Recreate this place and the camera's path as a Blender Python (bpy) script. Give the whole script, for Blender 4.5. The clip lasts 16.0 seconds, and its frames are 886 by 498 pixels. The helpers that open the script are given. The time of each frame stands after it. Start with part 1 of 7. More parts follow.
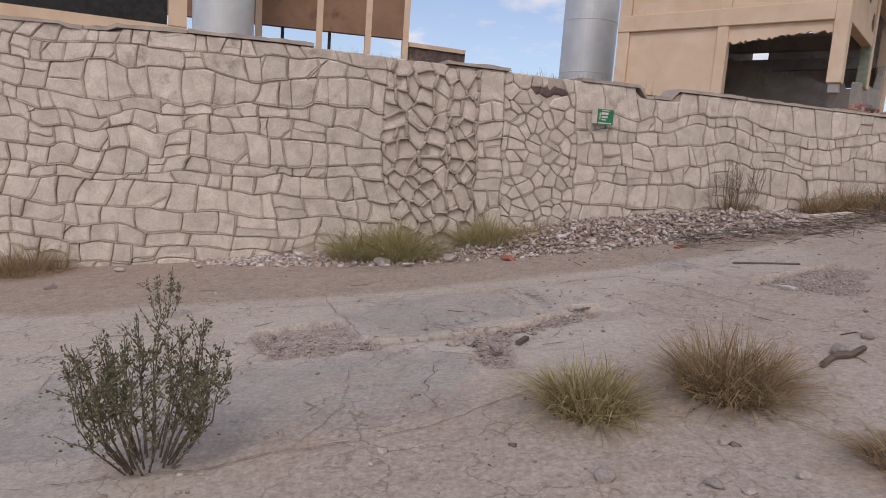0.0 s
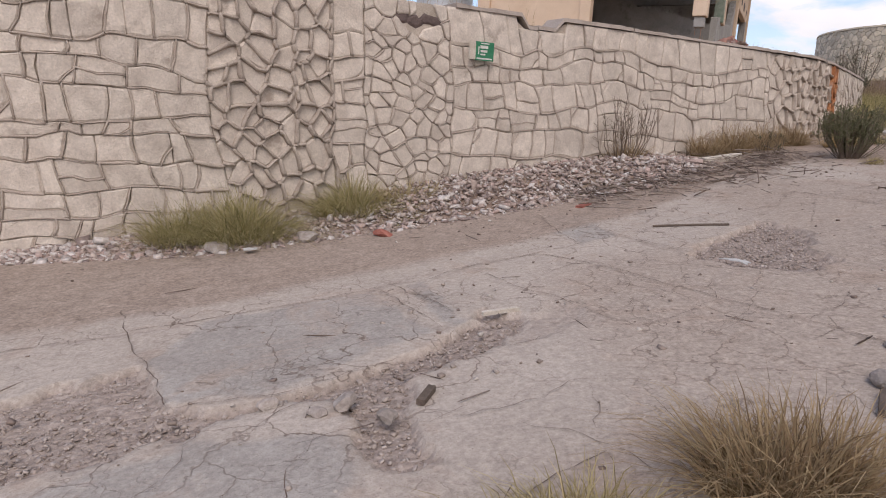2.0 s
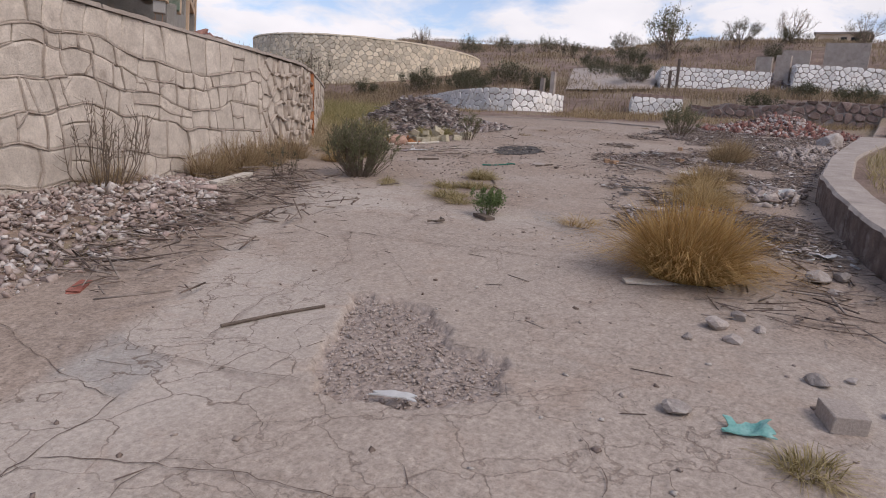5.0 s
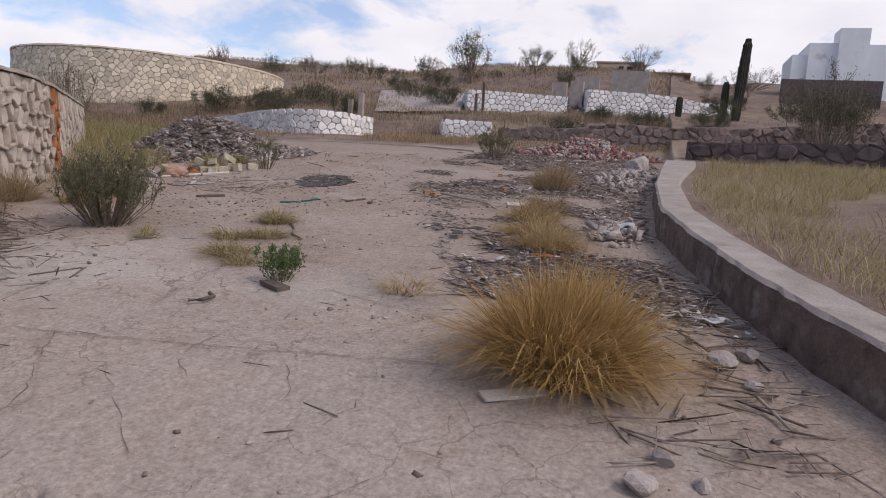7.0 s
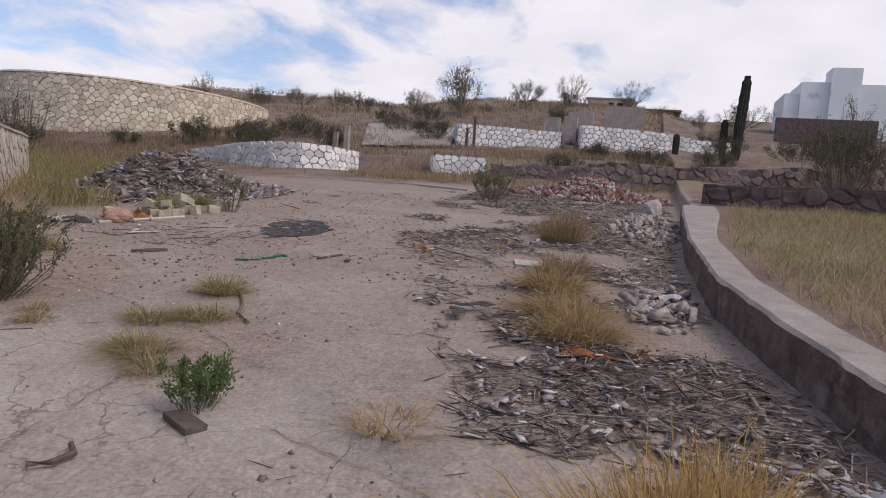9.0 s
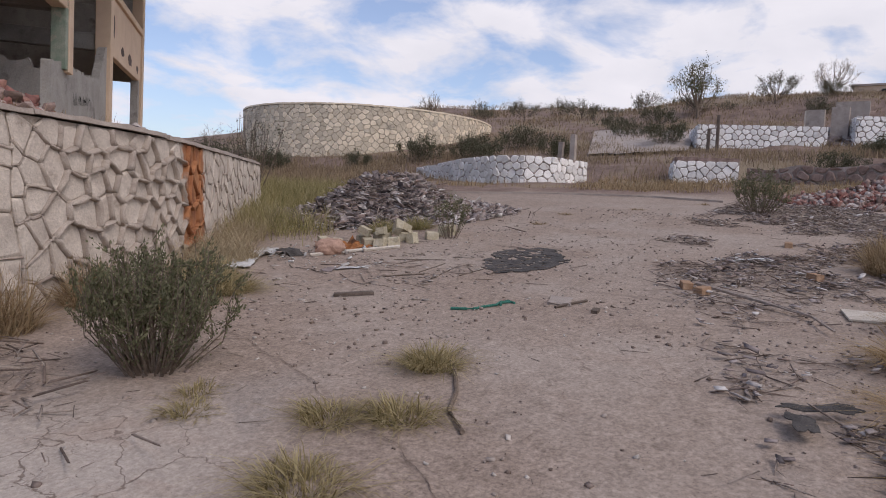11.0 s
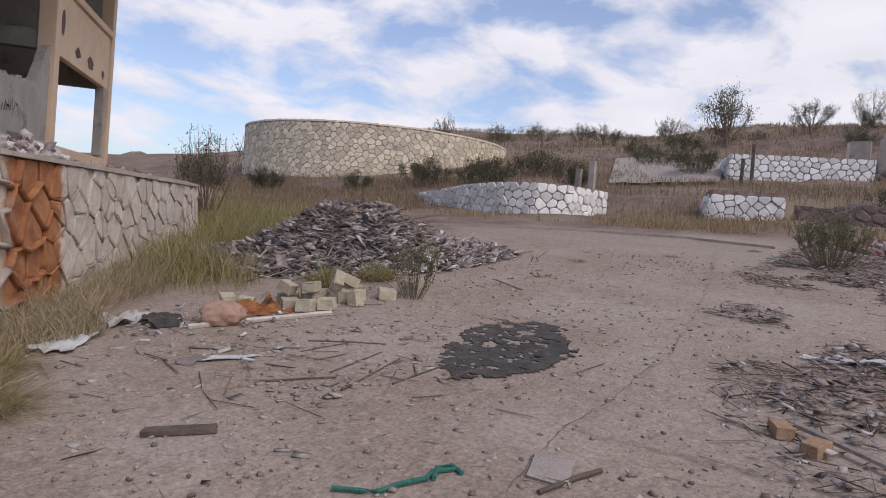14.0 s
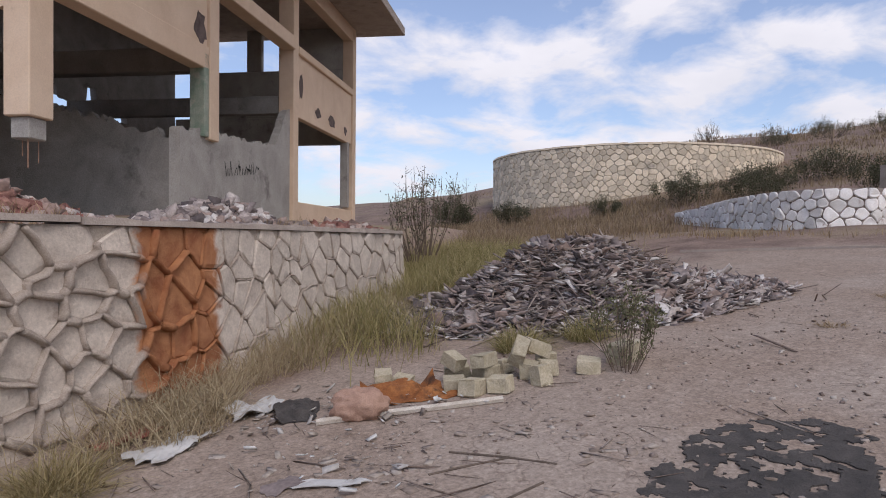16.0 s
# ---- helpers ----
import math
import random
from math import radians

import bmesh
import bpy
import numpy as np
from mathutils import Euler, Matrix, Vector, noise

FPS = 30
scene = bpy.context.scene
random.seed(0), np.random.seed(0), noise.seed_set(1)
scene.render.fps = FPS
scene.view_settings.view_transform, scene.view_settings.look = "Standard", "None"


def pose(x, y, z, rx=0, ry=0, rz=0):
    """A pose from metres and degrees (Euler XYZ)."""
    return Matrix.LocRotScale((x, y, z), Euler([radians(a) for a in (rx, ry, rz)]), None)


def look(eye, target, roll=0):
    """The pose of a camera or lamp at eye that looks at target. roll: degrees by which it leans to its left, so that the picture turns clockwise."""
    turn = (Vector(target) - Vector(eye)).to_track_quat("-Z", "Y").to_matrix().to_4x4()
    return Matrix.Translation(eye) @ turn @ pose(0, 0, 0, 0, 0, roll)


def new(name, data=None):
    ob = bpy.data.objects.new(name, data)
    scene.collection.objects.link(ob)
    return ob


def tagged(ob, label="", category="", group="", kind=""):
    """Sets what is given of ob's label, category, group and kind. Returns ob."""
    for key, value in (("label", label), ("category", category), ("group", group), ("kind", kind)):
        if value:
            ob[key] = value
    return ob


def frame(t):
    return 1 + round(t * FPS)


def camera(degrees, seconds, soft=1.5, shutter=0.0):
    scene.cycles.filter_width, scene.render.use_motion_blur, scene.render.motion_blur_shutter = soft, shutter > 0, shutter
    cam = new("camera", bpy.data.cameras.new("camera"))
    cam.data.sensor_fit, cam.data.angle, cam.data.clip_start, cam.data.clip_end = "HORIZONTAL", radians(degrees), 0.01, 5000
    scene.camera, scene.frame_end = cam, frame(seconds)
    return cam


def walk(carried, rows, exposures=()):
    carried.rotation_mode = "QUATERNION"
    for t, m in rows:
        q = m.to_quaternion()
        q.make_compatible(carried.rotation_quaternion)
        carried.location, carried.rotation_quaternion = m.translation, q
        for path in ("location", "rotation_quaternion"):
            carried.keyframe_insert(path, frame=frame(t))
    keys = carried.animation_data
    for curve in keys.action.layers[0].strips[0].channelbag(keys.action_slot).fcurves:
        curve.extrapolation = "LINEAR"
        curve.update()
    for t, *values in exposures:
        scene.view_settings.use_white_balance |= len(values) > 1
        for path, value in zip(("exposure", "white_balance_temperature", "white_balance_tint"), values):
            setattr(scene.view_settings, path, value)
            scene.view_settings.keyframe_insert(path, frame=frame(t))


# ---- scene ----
cam = camera(67.0, 16.0, soft=1.0)
PATH = [
    (0, (-0.013, -0.007, 1.469), (-0.009, 1.975, 1.2), 4.2),
    (0.5, (-0.095, 0.453, 1.413), (-0.001, 2.433, 1.152), 2.7),
    (1, (-0.107, 0.894, 1.413), (0.258, 2.85, 1.213), 4.8),
    (1.5, (-0.141, 1.389, 1.388), (0.377, 3.3, 1.105), 4.6),
    (2, (0.044, 1.858, 1.509), (0.458, 3.772, 1.101), 3.0),
    (2.5, (0.096, 2.389, 1.563), (0.838, 4.206, 1.181), 4.0),
    (3, (0.135, 2.913, 1.592), (0.662, 4.807, 1.225), 2.9),
    (3.5, (0.206, 3.364, 1.603), (0.934, 5.179, 1.187), 4.1),
    (4, (0.338, 3.757, 1.657), (1.463, 5.338, 1.176), 3.6),
    (4.5, (0.557, 4.106, 1.723), (1.913, 5.52, 1.324), 2.7),
    (5, (0.741, 4.433, 1.762), (2.402, 5.497, 1.435), 5.0),
    (5.2, (0.844, 4.535, 1.75), (2.597, 5.435, 1.406), 5.7),
    (7.3, (2.849, 5.377, 1.964), (4.786, 5.839, 1.777), 3.0),
    (7.5, (3.04, 5.458, 1.995), (4.998, 5.824, 1.82), 2.8),
    (8, (3.514, 5.584, 2.045), (5.465, 6.009, 1.925), 4.7),
    (8.2, (3.673, 5.631, 2.064), (5.602, 6.135, 1.91), 5.2),
    (10.3, (5.402, 6.639, 2.232), (7.3, 7.267, 2.17), 3.7),
    (10.5, (5.596, 6.762, 2.234), (7.462, 7.477, 2.156), 3.9),
    (11, (6.004, 6.964, 2.297), (7.638, 8.11, 2.159), 3.2),
    (11.5, (6.428, 7.224, 2.353), (8.057, 8.38, 2.258), 4.8),
    (12, (6.899, 7.452, 2.368), (8.508, 8.636, 2.263), 2.1),
    (12.5, (7.388, 7.655, 2.441), (8.998, 8.83, 2.272), 3.8),
    (13, (7.832, 7.911, 2.491), (9.557, 8.917, 2.373), 5.3),
    (13.5, (8.331, 8.049, 2.536), (9.985, 9.17, 2.44), 5.4),
    (14, (8.762, 8.171, 2.6), (10.365, 9.365, 2.526), 4.9),
    (14.5, (9.213, 8.385, 2.643), (10.775, 9.629, 2.542), 4.8),
    (15, (9.673, 8.516, 2.707), (10.977, 10.028, 2.59), 5.0),
    (15.5, (10.119, 8.675, 2.746), (11.239, 10.328, 2.626), 2.4),
    (16, (10.515, 8.967, 2.791), (11.537, 10.686, 2.762), 0.5),
]
EXPOSURES = [(0, -0.28, 6620, 17), (1.5, -0.15, 6620, 17), (2, -0.02, 6620, 17), (3, -0.12, 6600, 17), (4, 0.12, 6600, 16), (4.5, -0.2, 6580, 17), (5, -0.13, 6540, 17), (7.5, -0.17, 6440, 18), (10.5, -0.27, 6400, 18), (16, -0.23, 6300, 17)]
walk(cam, [(t, look(eye, target, roll)) for t, eye, target, roll in PATH], EXPOSURES)

# ---------- world, sun, exposure ----------
world = bpy.data.worlds.new("world")
scene.world = world
world.use_nodes = True
wt = world.node_tree
wt.nodes.clear()
SUN_EL, SUN_AZ = radians(48), radians(198)     # azimuth from +y towards +x
sky = wt.nodes.new("ShaderNodeTexSky")
sky.sky_type = 'NISHITA'
sky.sun_disc = False
sky.sun_elevation, sky.sun_rotation = SUN_EL, SUN_AZ
sky.air_density, sky.dust_density, sky.ozone_density = 1.0, 1.2, 1.0
coord = wt.nodes.new("ShaderNodeTexCoord")
sep = wt.nodes.new("ShaderNodeSeparateXYZ")
wt.links.new(coord.outputs["Generated"], sep.inputs[0])


def wmath(op, a, b):
    nd = wt.nodes.new("ShaderNodeMath")
    nd.operation = op
    for k, v in enumerate((a, b)):
        if isinstance(v, (int, float)):
            nd.inputs[k].default_value = v
        else:
            wt.links.new(v, nd.inputs[k])
    return nd.outputs[0]


# a flat cloud deck: directions projected on a plane overhead
up = wmath('MAXIMUM', sep.outputs[2], 0.0)
den = wmath('ADD', up, 0.27)
comb = wt.nodes.new("ShaderNodeCombineXYZ")
wt.links.new(wmath('DIVIDE', sep.outputs[0], den), comb.inputs[0])
wt.links.new(wmath('DIVIDE', sep.outputs[1], den), comb.inputs[1])
cl = wt.nodes.new("ShaderNodeTexNoise")
cl.inputs["Scale"].default_value, cl.inputs["Detail"].default_value = 3.0, 10
cl.inputs["Roughness"].default_value, cl.inputs["Distortion"].default_value = 0.56, 0.25
wt.links.new(comb.outputs[0], cl.inputs["Vector"])
big = wt.nodes.new("ShaderNodeTexNoise")
big.inputs["Scale"].default_value, big.inputs["Detail"].default_value = 0.5, 3
wt.links.new(comb.outputs[0], big.inputs["Vector"])
# more cloud towards the sun's side (+x)
cover = wmath('ADD', wmath('ADD', cl.outputs[0], wmath('MULTIPLY', wmath('SUBTRACT', big.outputs[0], 0.5), 0.55)),
              wmath('MULTIPLY', wmath('SUBTRACT', sep.outputs[0], wmath('MULTIPLY', sep.outputs[1], 0.6)), 0.16))
cramp = wt.nodes.new("ShaderNodeValToRGB")
cramp.color_ramp.elements[0].position, cramp.color_ramp.elements[1].position = 0.455, 0.62
cramp.color_ramp.elements[0].color = (0.16, 0.16, 0.16, 1)
wt.links.new(cover, cramp.inputs[0])
shade = wt.nodes.new("ShaderNodeTexNoise")
shade.inputs["Scale"].default_value, shade.inputs["Detail"].default_value = 3.1, 6
wt.links.new(comb.outputs[0], shade.inputs["Vector"])
ccol = wt.nodes.new("ShaderNodeValToRGB")
ccol.color_ramp.elements[0].position, ccol.color_ramp.elements[1].position = 0.3, 0.7
ccol.color_ramp.elements[0].color = (8.7, 8.9, 9.3, 1)
ccol.color_ramp.elements[1].color = (10.5, 10.5, 10.7, 1)
wt.links.new(shade.outputs[0], ccol.inputs[0])
mixc = wt.nodes.new("ShaderNodeMix")
mixc.data_type = 'RGBA'
wt.links.new(cramp.outputs[0], mixc.inputs[0])
bright = wt.nodes.new("ShaderNodeVectorMath")
bright.operation = 'MULTIPLY'
bright.inputs[1].default_value = (1.5, 1.6, 1.75)
wt.links.new(sky.outputs[0], bright.inputs[0])
wt.links.new(bright.outputs[0], mixc.inputs[6])
wt.links.new(ccol.outputs[0], mixc.inputs[7])
bg = wt.nodes.new("ShaderNodeBackground")
bg.inputs[1].default_value = 0.10
wt.links.new(mixc.outputs[2], bg.inputs[0])
wout = wt.nodes.new("ShaderNodeOutputWorld")
wt.links.new(bg.outputs[0], wout.inputs[0])

sun = new("sun", bpy.data.lights.new("sun", 'SUN'))
sun.data.energy, sun.data.angle, sun.data.color = 1.5, radians(22), (1.0, 0.93, 0.83)
sun.matrix_world = look((30 * math.sin(SUN_AZ), 30 * math.cos(SUN_AZ), 30 * math.tan(SUN_EL)), (0, 0, 0))


# ---------- materials ----------
def material(name, c1, c2, scale=6.0, rough=0.9, bump=0.3, fine=60.0, spots=None, spot_scale=2.0, spot_cut=0.62,
             rand="", rand_amt=0.25, metal=0.0, stain=None, fine_amt=0.25, mask="", mask_col=(0.2, 0.15, 0.1), distort=0.5, translucent=0.0):
    """A two-scale rough surface: colour between c1 and c2 by noise, fine speckle, spots of wear, relief."""
    m = bpy.data.materials.new(name)
    m.use_nodes = True
    nt = m.node_tree
    nd, lk = nt.nodes, nt.links
    b = nd["Principled BSDF"]
    b.inputs["Roughness"].default_value = rough
    b.inputs["Metallic"].default_value = metal
    b.inputs["Specular IOR Level"].default_value = 0.25
    tc = nd.new("ShaderNodeTexCoord")
    n1 = nd.new("ShaderNodeTexNoise")
    n1.inputs["Scale"].default_value, n1.inputs["Detail"].default_value = scale, 6
    n1.inputs["Roughness"].default_value, n1.inputs["Distortion"].default_value = 0.6, distort
    lk.new(tc.outputs["Object"], n1.inputs["Vector"])
    r1 = nd.new("ShaderNodeValToRGB")
    r1.color_ramp.elements[0].position, r1.color_ramp.elements[1].position = 0.32, 0.68
    r1.color_ramp.elements[0].color, r1.color_ramp.elements[1].color = (*c1, 1), (*c2, 1)
    lk.new(n1.outputs[0], r1.inputs[0])
    col = r1.outputs[0]
    n2 = nd.new("ShaderNodeTexNoise")
    n2.inputs["Scale"].default_value, n2.inputs["Detail"].default_value = fine, 4
    n2.inputs["Roughness"].default_value = 0.7
    lk.new(tc.outputs["Object"], n2.inputs["Vector"])

    def scaled(col, fac, lo, hi):
        mr = nd.new("ShaderNodeMapRange")
        mr.inputs[1].default_value, mr.inputs[2].default_value = 0.25, 0.75
        mr.inputs[3].default_value, mr.inputs[4].default_value = lo, hi
        lk.new(fac, mr.inputs[0])
        h = nd.new("ShaderNodeVectorMath")
        h.operation = 'SCALE'
        lk.new(col, h.inputs[0])
        lk.new(mr.outputs[0], h.inputs["Scale"])
        return h.outputs[0]
    col = scaled(col, n2.outputs[0], 1 - fine_amt, 1 + fine_amt)
    if rand:
        if rand == "object":
            rs = nd.new("ShaderNodeObjectInfo").outputs["Random"]
        else:
            rs = nd.new("ShaderNodeNewGeometry").outputs["Random Per Island"]
        col = scaled(col, rs, 1 - rand_amt, 1 + rand_amt)
    if spots:
        n3 = nd.new("ShaderNodeTexNoise")
        n3.inputs["Scale"].default_value, n3.inputs["Detail"].default_value = spot_scale, 8
        n3.inputs["Roughness"].default_value = 0.68
        lk.new(tc.outputs["Object"], n3.inputs["Vector"])
        r3 = nd.new("ShaderNodeValToRGB")
        r3.color_ramp.elements[0].position, r3.color_ramp.elements[1].position = spot_cut - 0.05, spot_cut + 0.06
        lk.new(n3.outputs[0], r3.inputs[0])
        mx = nd.new("ShaderNodeMix")
        mx.data_type = 'RGBA'
        lk.new(r3.outputs[0], mx.inputs[0])
        lk.new(col, mx.inputs[6])
        mx.inputs[7].default_value = (*spots, 1)
        col = mx.outputs[2]
    if mask:
        at = nd.new("ShaderNodeAttribute")
        at.attribute_name = mask
        mx = nd.new("ShaderNodeMix")
        mx.data_type = 'RGBA'
        lk.new(at.outputs["Fac"], mx.inputs[0])
        lk.new(col, mx.inputs[6])
        mx.inputs[7].default_value = (*mask_col, 1)
        col = mx.outputs[2]
    if stain:
        # a run of rust down the wall, bounded along the wall's line
        px, py, dx, dy, w, c0, c1 = stain
        dot = nd.new("ShaderNodeVectorMath")
        dot.operation = 'DOT_PRODUCT'
        dot.inputs[1].default_value = (dx, dy, 0)
        lk.new(tc.outputs["Object"], dot.inputs[0])
        wob = nd.new("ShaderNodeMath")
        wob.operation = 'MULTIPLY_ADD'
        lk.new(n1.outputs[0], wob.inputs[0])
        wob.inputs[1].default_value = 0.35
        lk.new(dot.outputs["Value"], wob.inputs[2])
        ab = nd.new("ShaderNodeMath")
        ab.operation = 'SUBTRACT'
        lk.new(wob.outputs[0], ab.inputs[0])
        ab.inputs[1].default_value = px * dx + py * dy + w / 2 + 0.175
        ab2 = nd.new("ShaderNodeMath")
        ab2.operation = 'ABSOLUTE'
        lk.new(ab.outputs[0], ab2.inputs[0])
        mr = nd.new("ShaderNodeMapRange")
        mr.inputs[1].default_value, mr.inputs[2].default_value = w / 2 - 0.05, w / 2 + 0.04
        mr.inputs[3].default_value, mr.inputs[4].default_value = 0.93, 0.0
        lk.new(ab2.outputs[0], mr.inputs[0])
        rc = nd.new("ShaderNodeValToRGB")
        rc.color_ramp.elements[0].position, rc.color_ramp.elements[1].position = 0.35, 0.65
        rc.color_ramp.elements[0].color, rc.color_ramp.elements[1].color = (*c0, 1), (*c1, 1)
        lk.new(n1.outputs[0], rc.inputs[0])
        mx = nd.new("ShaderNodeMix")
        mx.data_type = 'RGBA'
        lk.new(mr.outputs[0], mx.inputs[0])
        lk.new(col, mx.inputs[6])
        lk.new(rc.outputs[0], mx.inputs[7])
        col = mx.outputs[2]
    lk.new(col, b.inputs["Base Color"])
    bp = nd.new("ShaderNodeBump")
    bp.inputs["Strength"].default_value, bp.inputs["Distance"].default_value = bump, 0.02
    ad = nd.new("ShaderNodeMath")
    ad.operation = 'ADD'
    lk.new(n1.outputs[0], ad.inputs[0])
    lk.new(n2.outputs[0], ad.inputs[1])
    lk.new(ad.outputs[0], bp.inputs["Height"])
    lk.new(bp.outputs[0], b.inputs["Normal"])
    return m


RUST_RUN = (11.13, 14.72, 0.75, 0.66, 0.99, (0.26, 0.085, 0.03), (0.46, 0.20, 0.08))
STONE = dict(stain=RUST_RUN, scale=5, rough=0.94, bump=0.6, fine=42, fine_amt=0.2, spots=(0.34, 0.28, 0.235), spot_scale=2.4, spot_cut=0.64, rand_amt=0.06)
m_stone = material("cream_stone", (0.47, 0.403, 0.345), (0.66, 0.583, 0.505), rand="object", **STONE)
m_stone_far = material("cream_stone_rest", (0.47, 0.403, 0.345), (0.66, 0.583, 0.505), rand="island", **STONE)
m_mortar = material("ridged_mortar", (0.34, 0.28, 0.235), (0.50, 0.425, 0.36), stain=RUST_RUN, scale=4, bump=0.6, fine=80, spots=(0.26, 0.22, 0.18), spot_scale=1.6, spot_cut=0.64)
m_backing = material("wall_backing", (0.38, 0.32, 0.26), (0.50, 0.43, 0.36), stain=RUST_RUN, scale=5, bump=0.6, fine=60)
WHITE = dict(scale=6, rough=0.9, bump=0.5, fine=50, fine_amt=0.15, spots=(0.36, 0.26, 0.21), spot_scale=2.6, spot_cut=0.67, rand_amt=0.14)
m_white = material("whitewashed_stone", (0.74, 0.705, 0.665), (0.85, 0.825, 0.79), rand="object", **WHITE)
m_white_far = material("whitewashed_stone_rest", (0.74, 0.705, 0.665), (0.85, 0.825, 0.79), rand="island", **WHITE)
m_wjoint = material("stained_joint", (0.20, 0.155, 0.13), (0.42, 0.36, 0.32), scale=3, bump=0.6, fine=60)
TANKS = dict(scale=3, rough=0.95, bump=0.5, fine=25, fine_amt=0.15, spots=(0.34, 0.30, 0.25), spot_scale=1.3, spot_cut=0.66, rand_amt=0.16)
m_tank = material("buff_stone", (0.60, 0.51, 0.385), (0.73, 0.635, 0.495), rand="object", **TANKS)
m_tank_far = material("buff_stone_rest", (0.60, 0.51, 0.385), (0.73, 0.635, 0.495), rand="island", **TANKS)
m_tjoint = material("grey_joint", (0.36, 0.31, 0.235), (0.50, 0.44, 0.35), scale=3, bump=0.5, fine=40)
m_rubstone = material("red_brown_stone", (0.15, 0.10, 0.08), (0.30, 0.22, 0.19), rand="island", scale=5, bump=0.6, fine=40, rand_amt=0.4, spots=(0.5, 0.47, 0.45), spot_scale=1.4, spot_cut=0.68)
m_concrete = material("weathered_concrete", (0.31, 0.26, 0.225), (0.42, 0.36, 0.315), scale=3, bump=0.4, fine=70, spots=(0.22, 0.19, 0.17), spot_scale=1.6, spot_cut=0.64)
# Kerb's yard face: brown staining, with its shade put into the colour too.
m_kerbside = material("stained_shaded_kerb_face", (0.12, 0.085, 0.07), (0.25, 0.185, 0.155), scale=5, bump=1.0, fine=60, spots=(0.34, 0.29, 0.26), spot_scale=2.2, spot_cut=0.62)
m_cream = material("cream_render", (0.62, 0.46, 0.33), (0.72, 0.56, 0.42), scale=1.2, bump=0.2, fine=50, fine_amt=0.1, spots=(0.46, 0.33, 0.24), spot_scale=1.1, spot_cut=0.68)
m_grey = material("bare_grey_render", (0.30, 0.28, 0.26), (0.42, 0.40, 0.37), scale=1.5, bump=0.35, fine=45, spots=(0.20, 0.18, 0.17), spot_scale=1.3, spot_cut=0.62)
# Darker blotched render for the back wall, cross wall and cross beams.
m_dark = material("dark_grey_render", (0.20, 0.188, 0.175), (0.30, 0.28, 0.26), scale=1.6, bump=0.35, fine=45, spots=(0.12, 0.11, 0.10), spot_scale=1.2, spot_cut=0.64)
m_green = material("worn_green_paint", (0.19, 0.26, 0.20), (0.36, 0.37, 0.31), scale=3, bump=0.3, fine=50, spots=(0.42, 0.36, 0.30), spot_scale=2.4, spot_cut=0.6)
m_brown = material("brown_painted_beam", (0.22, 0.13, 0.085), (0.30, 0.18, 0.12), scale=0.8, bump=0.1, fine=30, spots=(0.16, 0.10, 0.07), spot_scale=0.7, spot_cut=0.6)
m_steel = material("pale_cylinder_paint", (0.52, 0.53, 0.54), (0.62, 0.63, 0.64), scale=1.0, rough=0.45, bump=0.05, fine=20, fine_amt=0.05, spots=(0.40, 0.40, 0.40), spot_scale=0.8, spot_cut=0.68, metal=0.35)
m_villa = material("white_villa_paint", (0.74, 0.74, 0.73), (0.84, 0.84, 0.83), scale=0.4, bump=0.1, fine=12, fine_amt=0.05, spots=(0.58, 0.57, 0.56), spot_scale=0.5, spot_cut=0.66)
m_void = material("dark_window_void", (0.02, 0.02, 0.02), (0.04, 0.04, 0.04), bump=0.1)


# ---------- mesh helpers ----------
def mesh_from(name, verts, faces, mats, idx=None, smooth=False):
    me = bpy.data.meshes.new(name)
    me.from_pydata([tuple(v) for v in verts], [], faces)
    for mm in (mats if isinstance(mats, (list, tuple)) else [mats]):
        me.materials.append(mm)
    if idx is not None:
        me.polygons.foreach_set("material_index", idx)
    if smooth:
        me.polygons.foreach_set("use_smooth", [True] * len(me.polygons))
    me.update()
    return me


class Soup:
    """Collects pieces of one mesh."""
    def __init__(self):
        self.v, self.f, self.k = [], [], []

    def add(self, verts, faces, k=0):
        o = len(self.v)
        self.v.extend(tuple(p) for p in verts)
        self.f.extend(tuple(i + o for i in fc) for fc in faces)
        self.k.extend([k] * len(faces))

    def make(self, name, mats, parent=None, label="", smooth=False):
        ob = new(name, mesh_from(name, self.v, self.f, mats, self.k, smooth))
        ob.parent = parent
        if label:
            ob["label"] = label
        return ob


def empty(name, label, category, group="", kind="", at=(0, 0, 0)):
    e = new(name)
    e.empty_display_size = 0.2
    e.location = at
    return tagged(e, label, category, group, kind)


BOXF = [(0, 3, 2, 1), (4, 5, 6, 7), (0, 1, 5, 4), (1, 2, 6, 5), (2, 3, 7, 6), (3, 0, 4, 7)]


def hexa(c):
    """Eight corners, bottom ring then top ring, as verts and faces."""
    return c, BOXF


def vnoise(x, y, seed=0):
    """Smooth lattice noise in -1..1, for arrays."""
    x, y = np.asarray(x, float), np.asarray(y, float)
    xi, yi = np.floor(x).astype(np.int64), np.floor(y).astype(np.int64)
    fx, fy = x - xi, y - yi
    fx, fy = fx * fx * (3 - 2 * fx), fy * fy * (3 - 2 * fy)

    def h(a, b):
        n = (a * 374761393 + b * 668265263 + seed * 974711) & 0x7fffffff
        n = ((n ^ (n >> 13)) * 1274126177) & 0x7fffffff
        return ((n ^ (n >> 16)) & 0xffff) / 32767.5 - 1
    return (h(xi, yi) * (1 - fx) + h(xi + 1, yi) * fx) * (1 - fy) + (h(xi, yi + 1) * (1 - fx) + h(xi + 1, yi + 1) * fx) * fy


def smooth(t):
    t = np.clip(t, 0, 1)
    return t * t * (3 - 2 * t)


